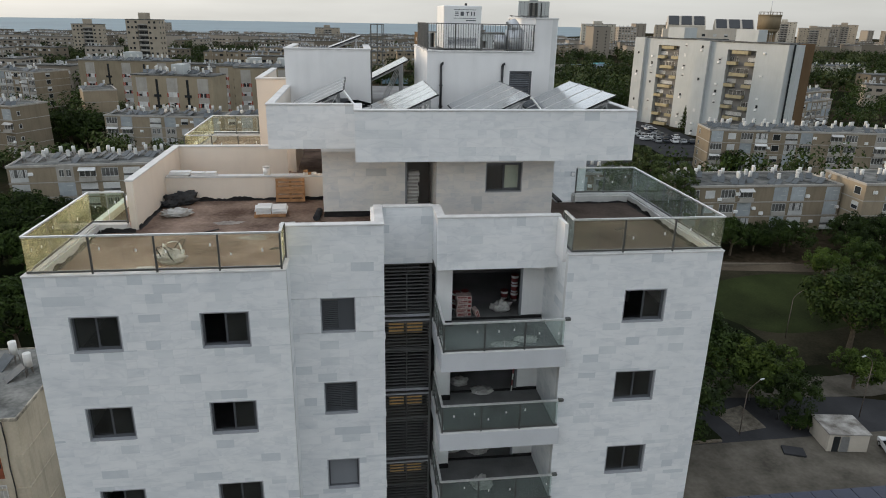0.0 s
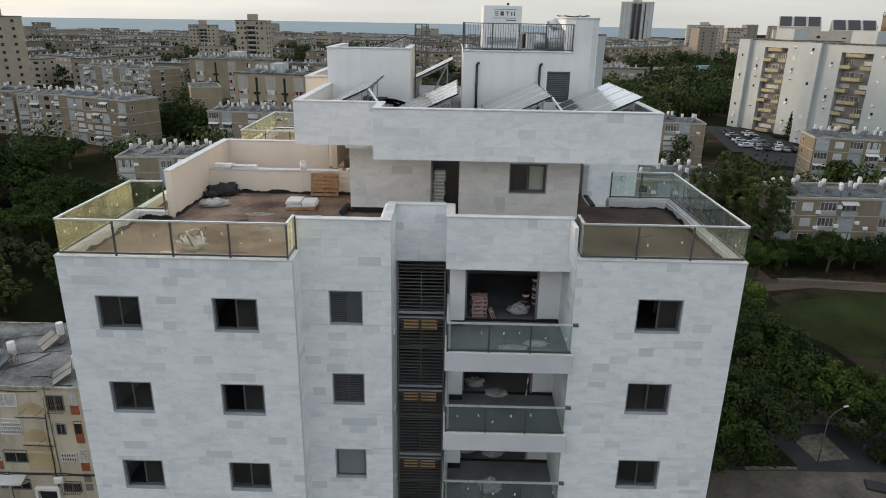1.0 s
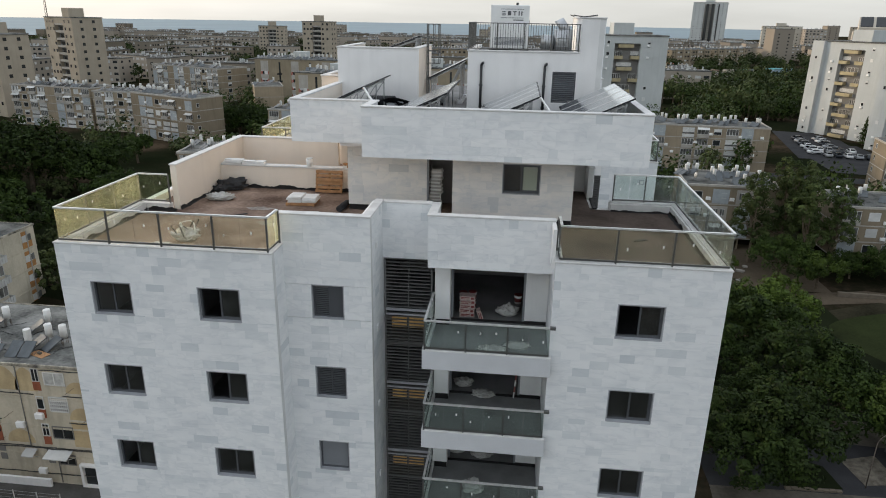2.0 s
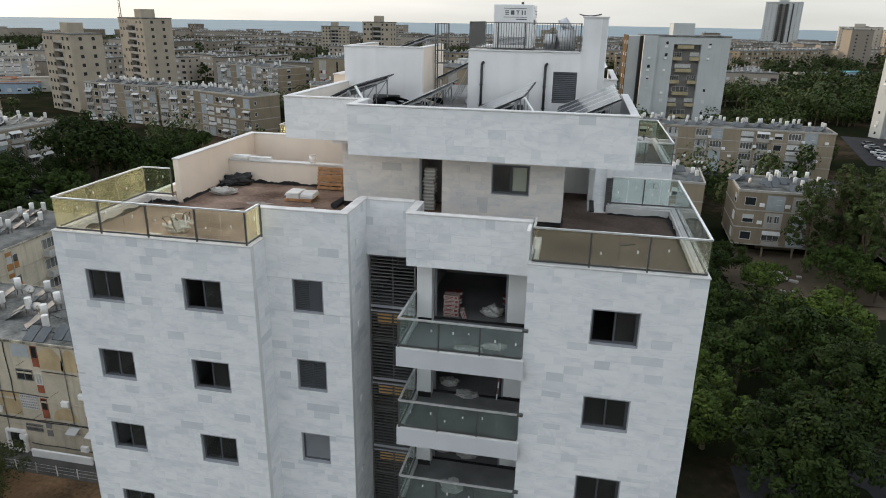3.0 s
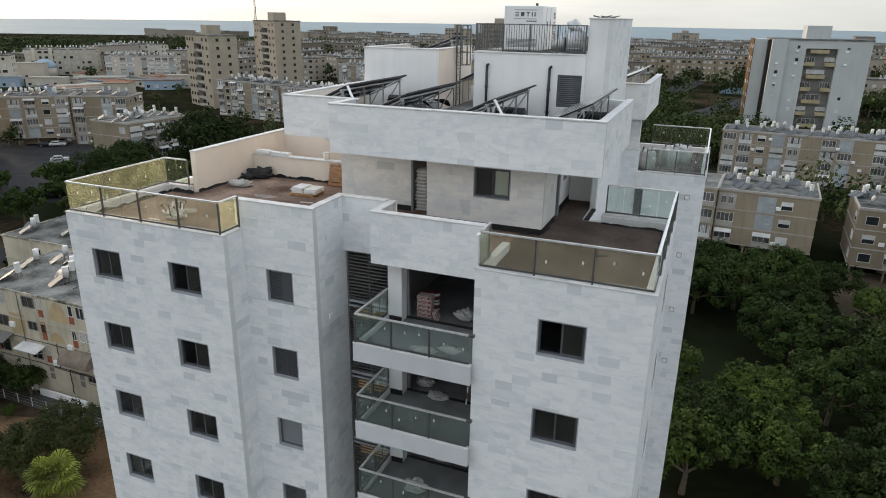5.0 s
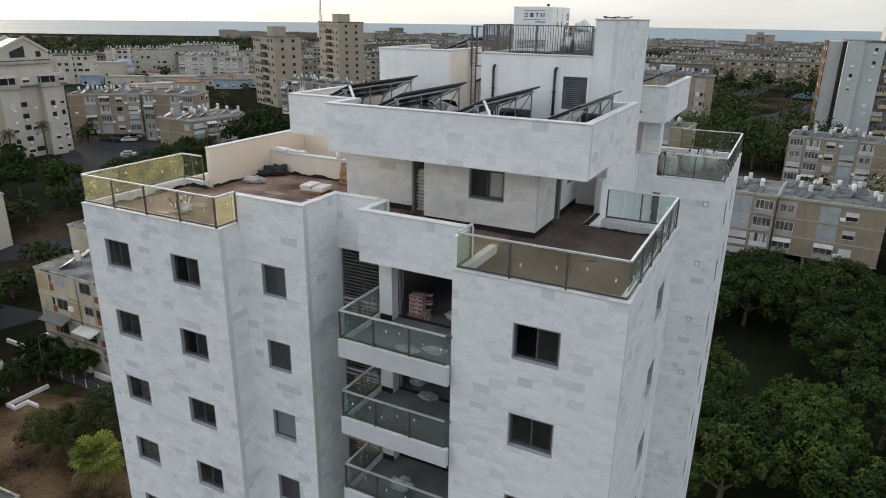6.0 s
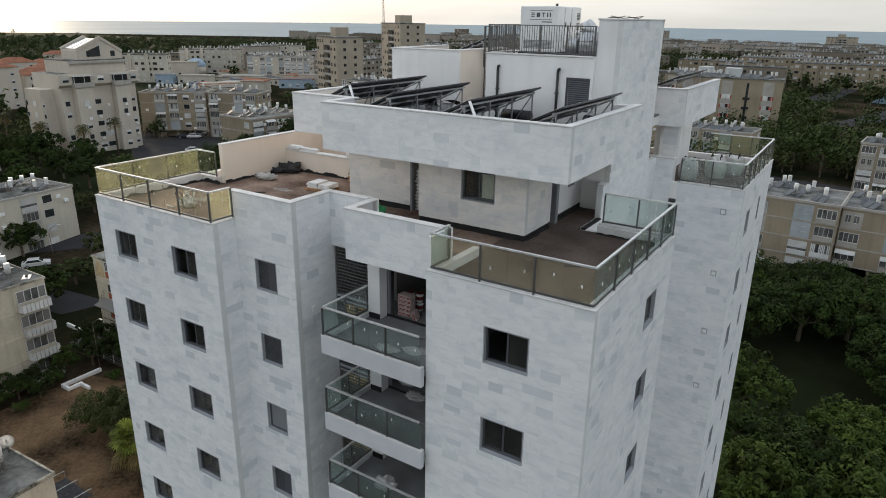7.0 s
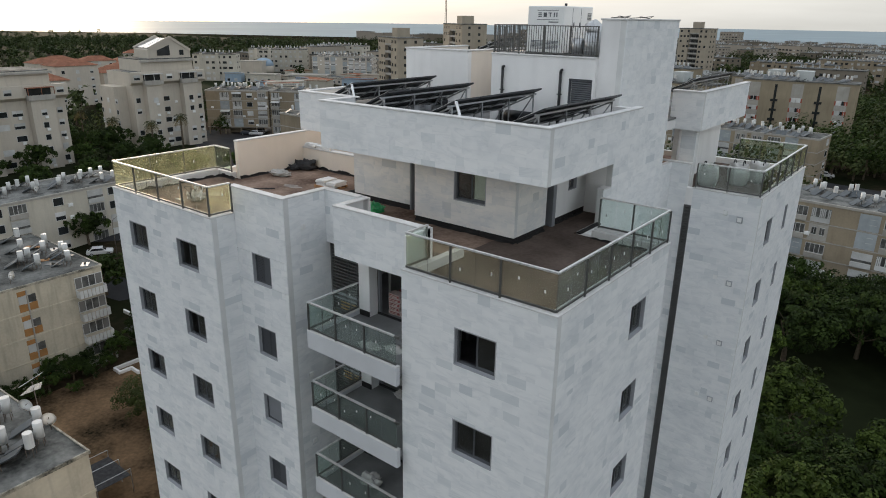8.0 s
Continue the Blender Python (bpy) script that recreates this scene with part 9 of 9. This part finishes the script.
def palm(x, y, h, s, seed, label, leaf=None):
    leaf = leaf or M_PALMDARK
    rnd = random.Random(seed)
    ob = thing("palm_tree", label, "palm", stand(x, y), "palms")
    bm = bmesh.new()
    tube(bm, (0, 0, 0), (0.1, 0.05, h), 0.26, 10, 0.2)
    for i in range(int(h / 0.35)):
        tube(bm, (0, 0, i * 0.35), (0.002, 0, i * 0.35 + 0.1), 0.285, 10, 0.25)
    part("trunk", bm, M_BARK, ob)
    for k in range(26):
        a, lift = k * 2.4, 1.0 - 1.9 * (k / 26)
        verts, faces = [], []
        pts = [Vector((s * t * math.cos(a), s * t * math.sin(a), h + s * (lift * 0.9 * t - 0.75 * t * t))) for t in [i / 10 for i in range(11)]]
        side = Vector((-math.sin(a), math.cos(a), 0))
        for i in range(1, 10):
            for sg in (-1, 1):
                for f in (0.0, 0.5):
                    p = pts[i].lerp(pts[i + 1], f)
                    w = s * 0.34 * math.sin(math.pi * (i + f) / 11) + 0.1
                    tip = p + side * sg * w + (pts[i + 1] - pts[i]) * 1.3 - Vector((0, 0, w * rnd.uniform(0.25, 0.6)))
                    e = (pts[i + 1] - pts[i]) * 0.28
                    j = len(verts)
                    verts += [tuple(p), tuple(p + e), tuple(tip)]
                    faces.append((j, j + 1, j + 2))
        me = bpy.data.meshes.new("frond")
        me.from_pydata(verts, [], faces)
        me.materials.append(leaf if k < 18 else M_PALMDRY)
        part("frond", me, None, ob)


M_PALM = foliage("palm_leaf", (0.05, 0.07, 0.012), (0.20, 0.23, 0.04))
M_PALMDRY = foliage("dry_palm_leaf", (0.09, 0.07, 0.03), (0.20, 0.15, 0.06))
M_PALMDARK = foliage("dark_palm_leaf", (0.02, 0.026, 0.010), (0.07, 0.075, 0.03))


def fan_palm(x, y, h, label):
    """A fan palm: pleated round leaves on long stalks, and a skirt of dry ones round the trunk."""
    rnd = random.Random(31)
    ob = thing("palm_tree", label, "palm", stand(x, y), "palms")
    bm = bmesh.new()
    tube(bm, (0, 0, 0), (0.05, 0.03, h), 0.30, 12, 0.2)
    for i in range(int(h / 0.3)):
        tube(bm, (0, 0, i * 0.3), (0.002, 0, i * 0.3 + 0.08), 0.31 - 0.012 * i, 12, 0.28 - 0.012 * i)
    part("trunk", bm, M_BARK, ob)
    for k in range(34):
        a, lift = k * 2.39996, radians(72 - 118 * (k / 34) ** 0.9)
        dry = k > 24
        out = Vector((math.cos(a) * math.cos(lift), math.sin(a) * math.cos(lift), math.sin(lift)))
        side = Vector((-math.sin(a), math.cos(a), 0))
        face = side.cross(out).normalized()
        start = Vector((0.05, 0.03, h - (0.5 if dry else 0.1)))
        hub = start + out * rnd.uniform(1.0, 1.75) - Vector((0, 0, 0.25))
        bm = bmesh.new()
        tube(bm, start, hub, 0.035, 5, 0.02)
        n, size = 22, rnd.uniform(0.95, 1.35)
        for i in range(n):
            q0, q1 = radians(-125 + 250 * i / n), radians(-125 + 250 * (i + 0.92) / n)
            ridge = face * 0.10 * (1 if i % 2 else -1)
            tips = []
            for q in (q0, q1):
                d = out * math.cos(q) + side * math.sin(q)
                tips.append(hub + d * size * 0.72 + ridge * 0.6 - Vector((0, 0, 0.10 * size)))
            d = out * math.cos((q0 + q1) / 2) + side * math.sin((q0 + q1) / 2)
            end = hub + d * size * rnd.uniform(0.95, 1.1) - Vector((0, 0, size * (0.34 if not dry else 0.6)))
            v = [bm.verts.new(p) for p in (hub, tips[0], end, tips[1])]
            bm.faces.new(v)
        me = bpy.data.meshes.new("frond")
        bm.to_mesh(me)
        bm.free()
        me.materials.append(M_PALMDRY if dry else M_PALM)
        part("frond", me, None, ob)


fan_palm(-35.4, 33.3, 5.6, "fan palm with yellow-green leaves and a dry skirt")
for i, (x, y, h) in enumerate(((-155.5, 99.5, 7.6), (-152.5, 106.5, 9.0), (-166, 94, 8.0), (-180, 92, 9.5), (-171, 97, 6.5))):
    palm(x, y, h + 1.0, 2.1, 2 + i, "tall dark palm in front of the white stepped block", M_PALMDARK)


def house(x, y, r, w, d, h, seed):
    ob = thing("house", "white villa with a red tiled hip roof", "house", stand(x, y, 0, r), "villas")
    part("wall", boxes((0, w, 0, d, 0, h)), M_WARMW, ob)
    bm = bmesh.new()
    v = [bm.verts.new(p) for p in ((-0.4, -0.4, h), (w + 0.4, -0.4, h), (w + 0.4, d + 0.4, h), (-0.4, d + 0.4, h), (w * 0.3, d / 2, h + 2.4), (w * 0.7, d / 2, h + 2.4))]
    for q in ((0, 1, 5, 4), (1, 2, 5), (2, 3, 4, 5), (3, 0, 4), (3, 2, 1, 0)):
        bm.faces.new([v[i] for i in q])
    part("roof", bm, M_TILE, ob)
    for f in range(int(h / 3)):
        for i in range(3):
            block_window(ob, pose(w * (i + 0.5) / 3, -0.01, f * 3 + 1), 1.2, 1.2, i % 3)


for i, (x, y, r, h) in enumerate(((-270.8, 124.6, 90, 16), (-290.3, 158.5, 85, 13), (-277.6, 146.6, 95, 12), (-337.0, 143.2, 90, 13), (-358.2, 174.6, 80, 12), (-252.1, 85.5, 90, 14), (-256.4, 105.9, 85, 12), (-387.9, 204.4, 70, 9), (-324.3, 200.1, 90, 9), (-421.9, 183.1, 90, 9), (-294.6, 102.5, 80, 12), (-472.8, 255.3, 60, 9))):
    house(x, y, r, 17, 13, h, i)
# white kerb wall in the bare yard, a low garden wall, and a wire-fenced pen
for x, y, pieces in ((-59.4, 38.7, ((0, 0.3, 0, 5.0, 0, 0.5), (0.3, 1.3, 0, 0.3, 0, 0.5))), (-58.1, 39.4, ((0, 0.3, -0.7, 1.1, 0, 0.45), (0.3, 2.0, 0.8, 1.1, 0, 0.45))), (-75.0, 48.1, ((0, 7.0, 0, 0.3, 0, 0.55),))):
    ob = thing("garden_wall", "low white painted kerb wall in the bare yard", "wall", stand(x, y, 0.02), "garden walls")
    part("wall", softened(boxes(*pieces), 0.02), M_WHITE, ob)
for x, ln in ((-56.5, 7.5), (-43.7, 6.9), (-30.6, 4.0)):
    ob = thing("garden_wall", "low white garden wall by the yellowed block", "wall", pose(x, 47.85, 0.02), "garden walls")
    part("wall", softened(boxes((0, ln, 0, 0.25, 0, 0.9)), 0.02), M_WHITE, ob)
fence = thing("wire_fence", "row of pale fence posts between the lane and the bare yard", "fence", pose(-62.0, 45.7, 0.02))
for i in range(13):
    bm = boxes((i * 2.3, i * 2.3 + 0.07, 0, 0.07, 0, 1.25))
    part("post", bm, M_SHUTTER, fence)
bm = bmesh.new()
for z in (0.4, 0.8, 1.15):
    tube(bm, (0, 0.03, z), (27.6, 0.03, z), 0.012, 4)
part("wire", bm, M_STEEL, fence)
rw = thing("park_wall", "low rough stone wall across the park", "wall", stand(58.0, 104.7, -0.3, -4))
part("wall", softened(boxes((0, 31, 0, 0.5, 0, 1.2)), 0.05), M_KERB, rw)
pen = thing("yard_pen", "dark netted yard pen on steel posts", "pen", pose(-40, 25.5, 0.02))
for x in (0, 2.2, 4.4):
    for y in (0, 3.2):
        part("post", boxes((x, x + 0.06, y, y + 0.06, 0, 2.6)), M_STEEL, pen)
    bm = bmesh.new()
    beam(bm, (x, 0, 2.6), (x, 3.2, 2.6), 0.05)
    part("bar", bm, M_STEEL, pen)
part("net_roof", boxes((0.1, 4.4, 0.1, 3.2, 1.9, 1.94)), M_FELT, pen)
canopy = thing("sheet_canopy", "grey corrugated sheet canopy beside the yellowed block", "canopy", pose(-24.6, 18, 0))
part("sheet", boxes(*[(i * 0.25, i * 0.25 + 0.2, 0, 4.0, 2.5 + 0.03 * (i % 2), 2.54 + 0.03 * (i % 2)) for i in range(14)]), M_STEEL, canopy)
for x, y in ((0.1, 0.1), (3.2, 0.1), (0.1, 3.8), (3.2, 3.8)):
    part("post", boxes((x, x + 0.08, y, y + 0.08, 0, 2.5)), M_STEEL, canopy)


for x, y, r in ((-34.8, 20.0, -30), (-31.4, 20.9, -30), (-29.4, 20.2, -30), (-28.2, 16.8, -35), (-30.6, 18.2, -20), (-36.5, 18.5, -30), (-27.2, 13.5, -25), (-33.2, 15.0, -40), (-66.2, 38.4, -40), (-69.2, 39.4, -30), (-72.4, 38.0, -35), (-67.6, 35.4, -40), (-75.4, 39.4, -30), (-71.0, 35.6, -35)):
    copy_thing(heater, pose(x, y, 12.78, 0, 0, r))
for x, y, r in ((-34.2, 21.3, 40), (-30.9, 21.5, 60)):
    copy_thing(dish, pose(x, y, 12.78, 0, 0, r))
antenna = thing("roof_antenna", "rusty television antenna mast on a roof edge", "antenna", pose(-32.6, 21.5, 12.78))
bm = bmesh.new()
tube(bm, (0, 0, 0), (-0.3, 0, 3.4), 0.04, 6)
part("mast", bm, M_TANKLEG, antenna)
bm = bmesh.new()
for i in range(9):
    w = 0.75 - 0.04 * i
    beam(bm, (-1.1 + i * 0.2, -w, 2.2 + 0.16 * i), (-1.1 + i * 0.2, w, 2.2 + 0.16 * i), 0.03)
beam(bm, (-1.15, 0, 2.16), (0.55, 0, 3.52), 0.045)
beam(bm, (-0.7, -0.9, 3.1), (-0.5, 0.9, 3.75), 0.045)
part("antenna_bars", bm, M_STEEL, antenna)


def cable(points, r, label):
    ob = thing("roof_cable", label, "cable", pose(0, 0, 0), "roof cables")
    bm = bmesh.new()
    for p, q in zip(points, points[1:]):
        tube(bm, p, q, r, 6)
    part("cable", bm, M_BLACK, ob)


rnd = random.Random(77)
for i in range(9):
    x, y, a = rnd.uniform(-37, -28), rnd.uniform(11, 20.5), rnd.uniform(0, math.tau)
    pts = []
    for k in range(14):
        pts.append((x, y, 12.80 + 0.05 * abs(math.sin(k * 1.3))))
        a += rnd.uniform(-0.7, 0.7)
        x, y = min(max(x + 0.4 * math.cos(a), -39), -25.6), min(max(y + 0.4 * math.sin(a), 4), 21.6)
    cable(pts, rnd.choice((0.018, 0.025, 0.035)), "tangled black water pipe and cable on a roof")
for i in range(12):
    x, y, a = rnd.uniform(-58, -31), rnd.uniform(49.5, 57), rnd.uniform(0, math.tau)
    pts = []
    for k in range(12):
        pts.append((x, y, 12.81 + 0.05 * abs(math.sin(k * 1.3))))
        a += rnd.uniform(-0.6, 0.6)
        x, y = min(max(x + 0.5 * math.cos(a), -65), -28), min(max(y + 0.4 * math.sin(a), 48.9), 60)
    cable(pts, rnd.choice((0.025, 0.035, 0.05)), "black water pipe lying on a roof")
for i, (x, y, r, w) in enumerate(((-67.8, 37.2, 25, 1.9), (-73.8, 39.8, -15, 1.6), (-77.0, 38.4, 40, 2.0), (-70.2, 40.0, 5, 1.7), (-65.0, 39.8, -35, 1.5), (-70.4, 37.4, 70, 1.8), (-44.0, 51.2, 12, 1.6), (-50.5, 52.0, 70, 1.5), (-37.5, 50.5, -20, 1.8), (-35.6, 17.2, 20, 1.5), (-30.2, 14.8, -35, 1.8), (-37.8, 14.5, 10, 1.3), (-28.6, 11.5, 60, 1.4), (-33.5, 11.8, -10, 1.6))):
    ob = thing("roof_junk", "discarded board and old collector lying on a roof", "junk", pose(x, y, 12.78, 0, 0, r), "roof junk")
    part("board", softened(boxes((-w / 2, w / 2, -0.45, 0.45, 0.02, 0.08)), 0.01), (M_COLL, M_SHEET, M_WOOD)[i % 3], ob)
    part("block", boxes((-0.2, 0.2, -0.1, 0.1, 0.08, 0.28)), M_PAVING, ob)


def low_house(x, y, r, w, d, h, wall_material, roof_material, label):
    ob = thing("house", label, "house", stand(x, y, 0, r), "low houses")
    part("wall", boxes((0, w, 0, d, 0, h)), wall_material, ob)
    part("roof", boxes((-0.3, w + 0.3, -0.3, d + 0.3, h, h + 0.25)), roof_material, ob)
    part("parapet", boxes((-0.3, w + 0.3, -0.3, -0.1, h + 0.25, h + 0.7)), wall_material, ob)
    for i in range(int(w / 4)):
        block_window(ob, pose(2 + i * 4, 0, 1.0), 1.5, 1.3, i % 3)
        block_window(ob, pose(0, min(2 + i * 4, d - 1), 1.0, 0, 0, -90), 1.2, 1.2, i % 2)


M_BLUEWALL = surface("pale_blue_render", (0.30, 0.38, 0.46), 0.9, vary=0.1, scale=0.4, stain=0.2)
M_TURQ = surface("turquoise_roof_sheet", (0.05, 0.30, 0.34), 0.6, vary=0.15, scale=0.5)
rnd = random.Random(5)
for i in range(26):
    zone = ((-340, -240, 215, 290), (-255, -205, 185, 230), (112, 195, 455, 560))[0 if i < 11 else 1 if i < 17 else 2]
    x, y = rnd.uniform(zone[0], zone[1]), rnd.uniform(zone[2], zone[3])
    wallm = (M_WARMW, M_PALE, M_BLUEWALL, M_PALE)[i % 4]
    roofm = (M_ROOF, M_BAND, M_TURQ if i > 16 else M_TILE, M_TILE)[(i * 3) % 4]
    low_house(x, y, rnd.choice((0, 30, 60, 90)), rnd.uniform(10, 18), rnd.uniform(8, 12), rnd.choice((3.2, 4.5, 6.2)), wallm, roofm, {M_BLUEWALL: "low pale blue house among trees", M_PALE: "low pale house among trees"}.get(wallm, "low white house among trees"))

for x, y, r, w, d, h, wallm, roofm, lab in ((-359, 263, 39, 23, 12, 8.5, M_WARMW, M_BAND, "long white two-storey public building"), (-376, 313, 39, 15, 10, 6.0, M_PALE, M_BAND, "low cream building with a flat roof"), (-318, 234, 40, 9, 8, 5.0, M_BLUEWALL, M_BAND, "low pale blue house with a flat roof"), (-300, 262, 35, 24, 14, 3.5, M_WARMW, M_BAND, "low white hall with a pale roof"), (-272, 240, 30, 16, 10, 3.2, M_WARMW, M_BAND, "low white hall with a pale roof")):
    low_house(x, y, r, w, d, h, wallm, roofm, lab)
dome = thing("domed_hall", "round hall with a grey-blue dome", "building", stand(-353, 288))
bm = bmesh.new()
tube(bm, (0, 0, 0), (0, 0, 5.5), 6.0, 28)
part("wall", bm, M_WARMW, dome)
bm = bmesh.new()
bmesh.ops.create_uvsphere(bm, u_segments=28, v_segments=14, radius=1.0)
for v in bm.verts:
    v.co = Vector((v.co.x * 6.2, v.co.y * 6.2, 5.5 + max(v.co.z, -0.05) * 4.6))
for f in bm.faces:
    f.smooth = True
part("dome", bm, M_BLUEWALL, dome)
for i in range(12):
    x, y = rnd.uniform(37.0, 47.2), rnd.uniform(109.7, 120.3)
    ob = thing("rubble_piece", "broken pale concrete slab lying on the sandy yard", "rubble", stand(x, y, 0.04, rnd.uniform(0, 180)), "rubble")
    w, d = rnd.uniform(0.2, 0.8), rnd.uniform(0.15, 0.45)
    part("slab", softened(boxes((-w, w, -d, d, 0, rnd.uniform(0.1, 0.35))), 0.05), M_BAND, ob)

mast = thing("roof_mast", "tall thin lattice radio mast on a tan block", "mast", stand(-201, 287, 33.9))
bm = bmesh.new()
for sx, sy in ((-0.4, -0.4), (0.4, -0.4), (0, 0.45)):
    tube(bm, (sx, sy, 0), (sx * 0.5, sy * 0.5, 15), 0.09, 5)
for i in range(14):
    tube(bm, (-0.38, -0.38, i * 1.05), (0.36, -0.36, i * 1.05 + 1.0), 0.05, 4)
part("mast", bm, M_TANKLEG, mast)
bm = bmesh.new()
tube(bm, (0, 0, 12.5), (0, 0, 14.5), 0.45, 8)
part("antenna", bm, M_TANK, mast)
# ---- marble slabs on the walls, last ----
SLAB = {}
rng = random.Random(42)


def slab_rows(u0, u1, z0, z1, holes):
    """Courses of slabs of uneven length, cut round the openings."""
    course = 0.305
    k = 0
    z = z1
    while z > z0 + 0.02:
        lo = max(z0, z - course)
        cuts = [u0]
        u = u0 + rng.uniform(0.15, 0.85)
        while u < u1 - 0.12:
            cuts.append(u)
            u += rng.choice((0.31, 0.42, 0.48, 0.55, 0.62, 0.62, 0.8))
        cuts.append(u1)
        for a, b, c, d in cells(u0, u1, lo, z, holes):
            marks = [a] + [q for q in cuts if a + 0.05 < q < b - 0.05] + [b]
            for p, q in zip(marks, marks[1:]):
                yield p, q, c, d
        z = lo
        k += 1


TURNED = {"-y": 0, "+x": 90, "+y": 180, "-x": 270}
total = 0
for ob, side, plane, u0, u1, z0, z1, holes, near, stone in CLAD:
    verts, faces = [], []
    made = 0
    for a, b, c, d in slab_rows(u0, u1, max(z0, 3.0), z1, holes):
        w, h = round(b - a - 0.0016, 3), round(d - c - 0.0016, 3)
        if w < 0.02 or h < 0.02:
            continue
        proud = rng.uniform(0.0, 0.0025)
        s = 1 if side[0] == "+" else -1
        mid = (a + b) / 2
        if near and c >= near and made < 300 and total < 900:
            key = (w, h, stone.name)
            if key not in SLAB:
                SLAB[key] = data_of("tile", boxes((-w / 2, w / 2, 0, 0.03, 0, h)), stone)
            t = new("tile", SLAB[key])
            t.parent = ob
            face = plane + s * proud
            t.matrix_basis = pose(mid, face, c, 0, 0, TURNED[side]) if side[1] == "y" else pose(face, mid, c, 0, 0, TURNED[side])
            made += 1
            total += 1
        else:
            f0, f1 = plane + s * proud, plane - s * 0.03
            lo, hi = min(f0, f1), max(f0, f1)
            x0, x1, y0, y1 = (a + 0.0008, b - 0.0008, lo, hi) if side[1] == "y" else (lo, hi, a + 0.0008, b - 0.0008)
            j = len(verts)
            verts += [(x, y, z) for z in (c + 0.0008, d - 0.0008) for y in (y0, y1) for x in (x0, x1)]
            faces += [tuple(j + i for i in q) for q in ((0, 2, 3, 1), (4, 5, 7, 6), (0, 1, 5, 4), (1, 3, 7, 5), (3, 2, 6, 7), (2, 0, 4, 6))]
    if verts:
        me = bpy.data.meshes.new("cladding")
        me.from_pydata(verts, [], faces)
        me.materials.append(stone)
        part("cladding", me, None, ob)["kind"] = "stuff"
for proto in [heater, dish, SLIM, SMALL, BROAD] + TREES + MID + CARS:
    for o in (*proto.children_recursive, proto):
        bpy.data.objects.remove(o)
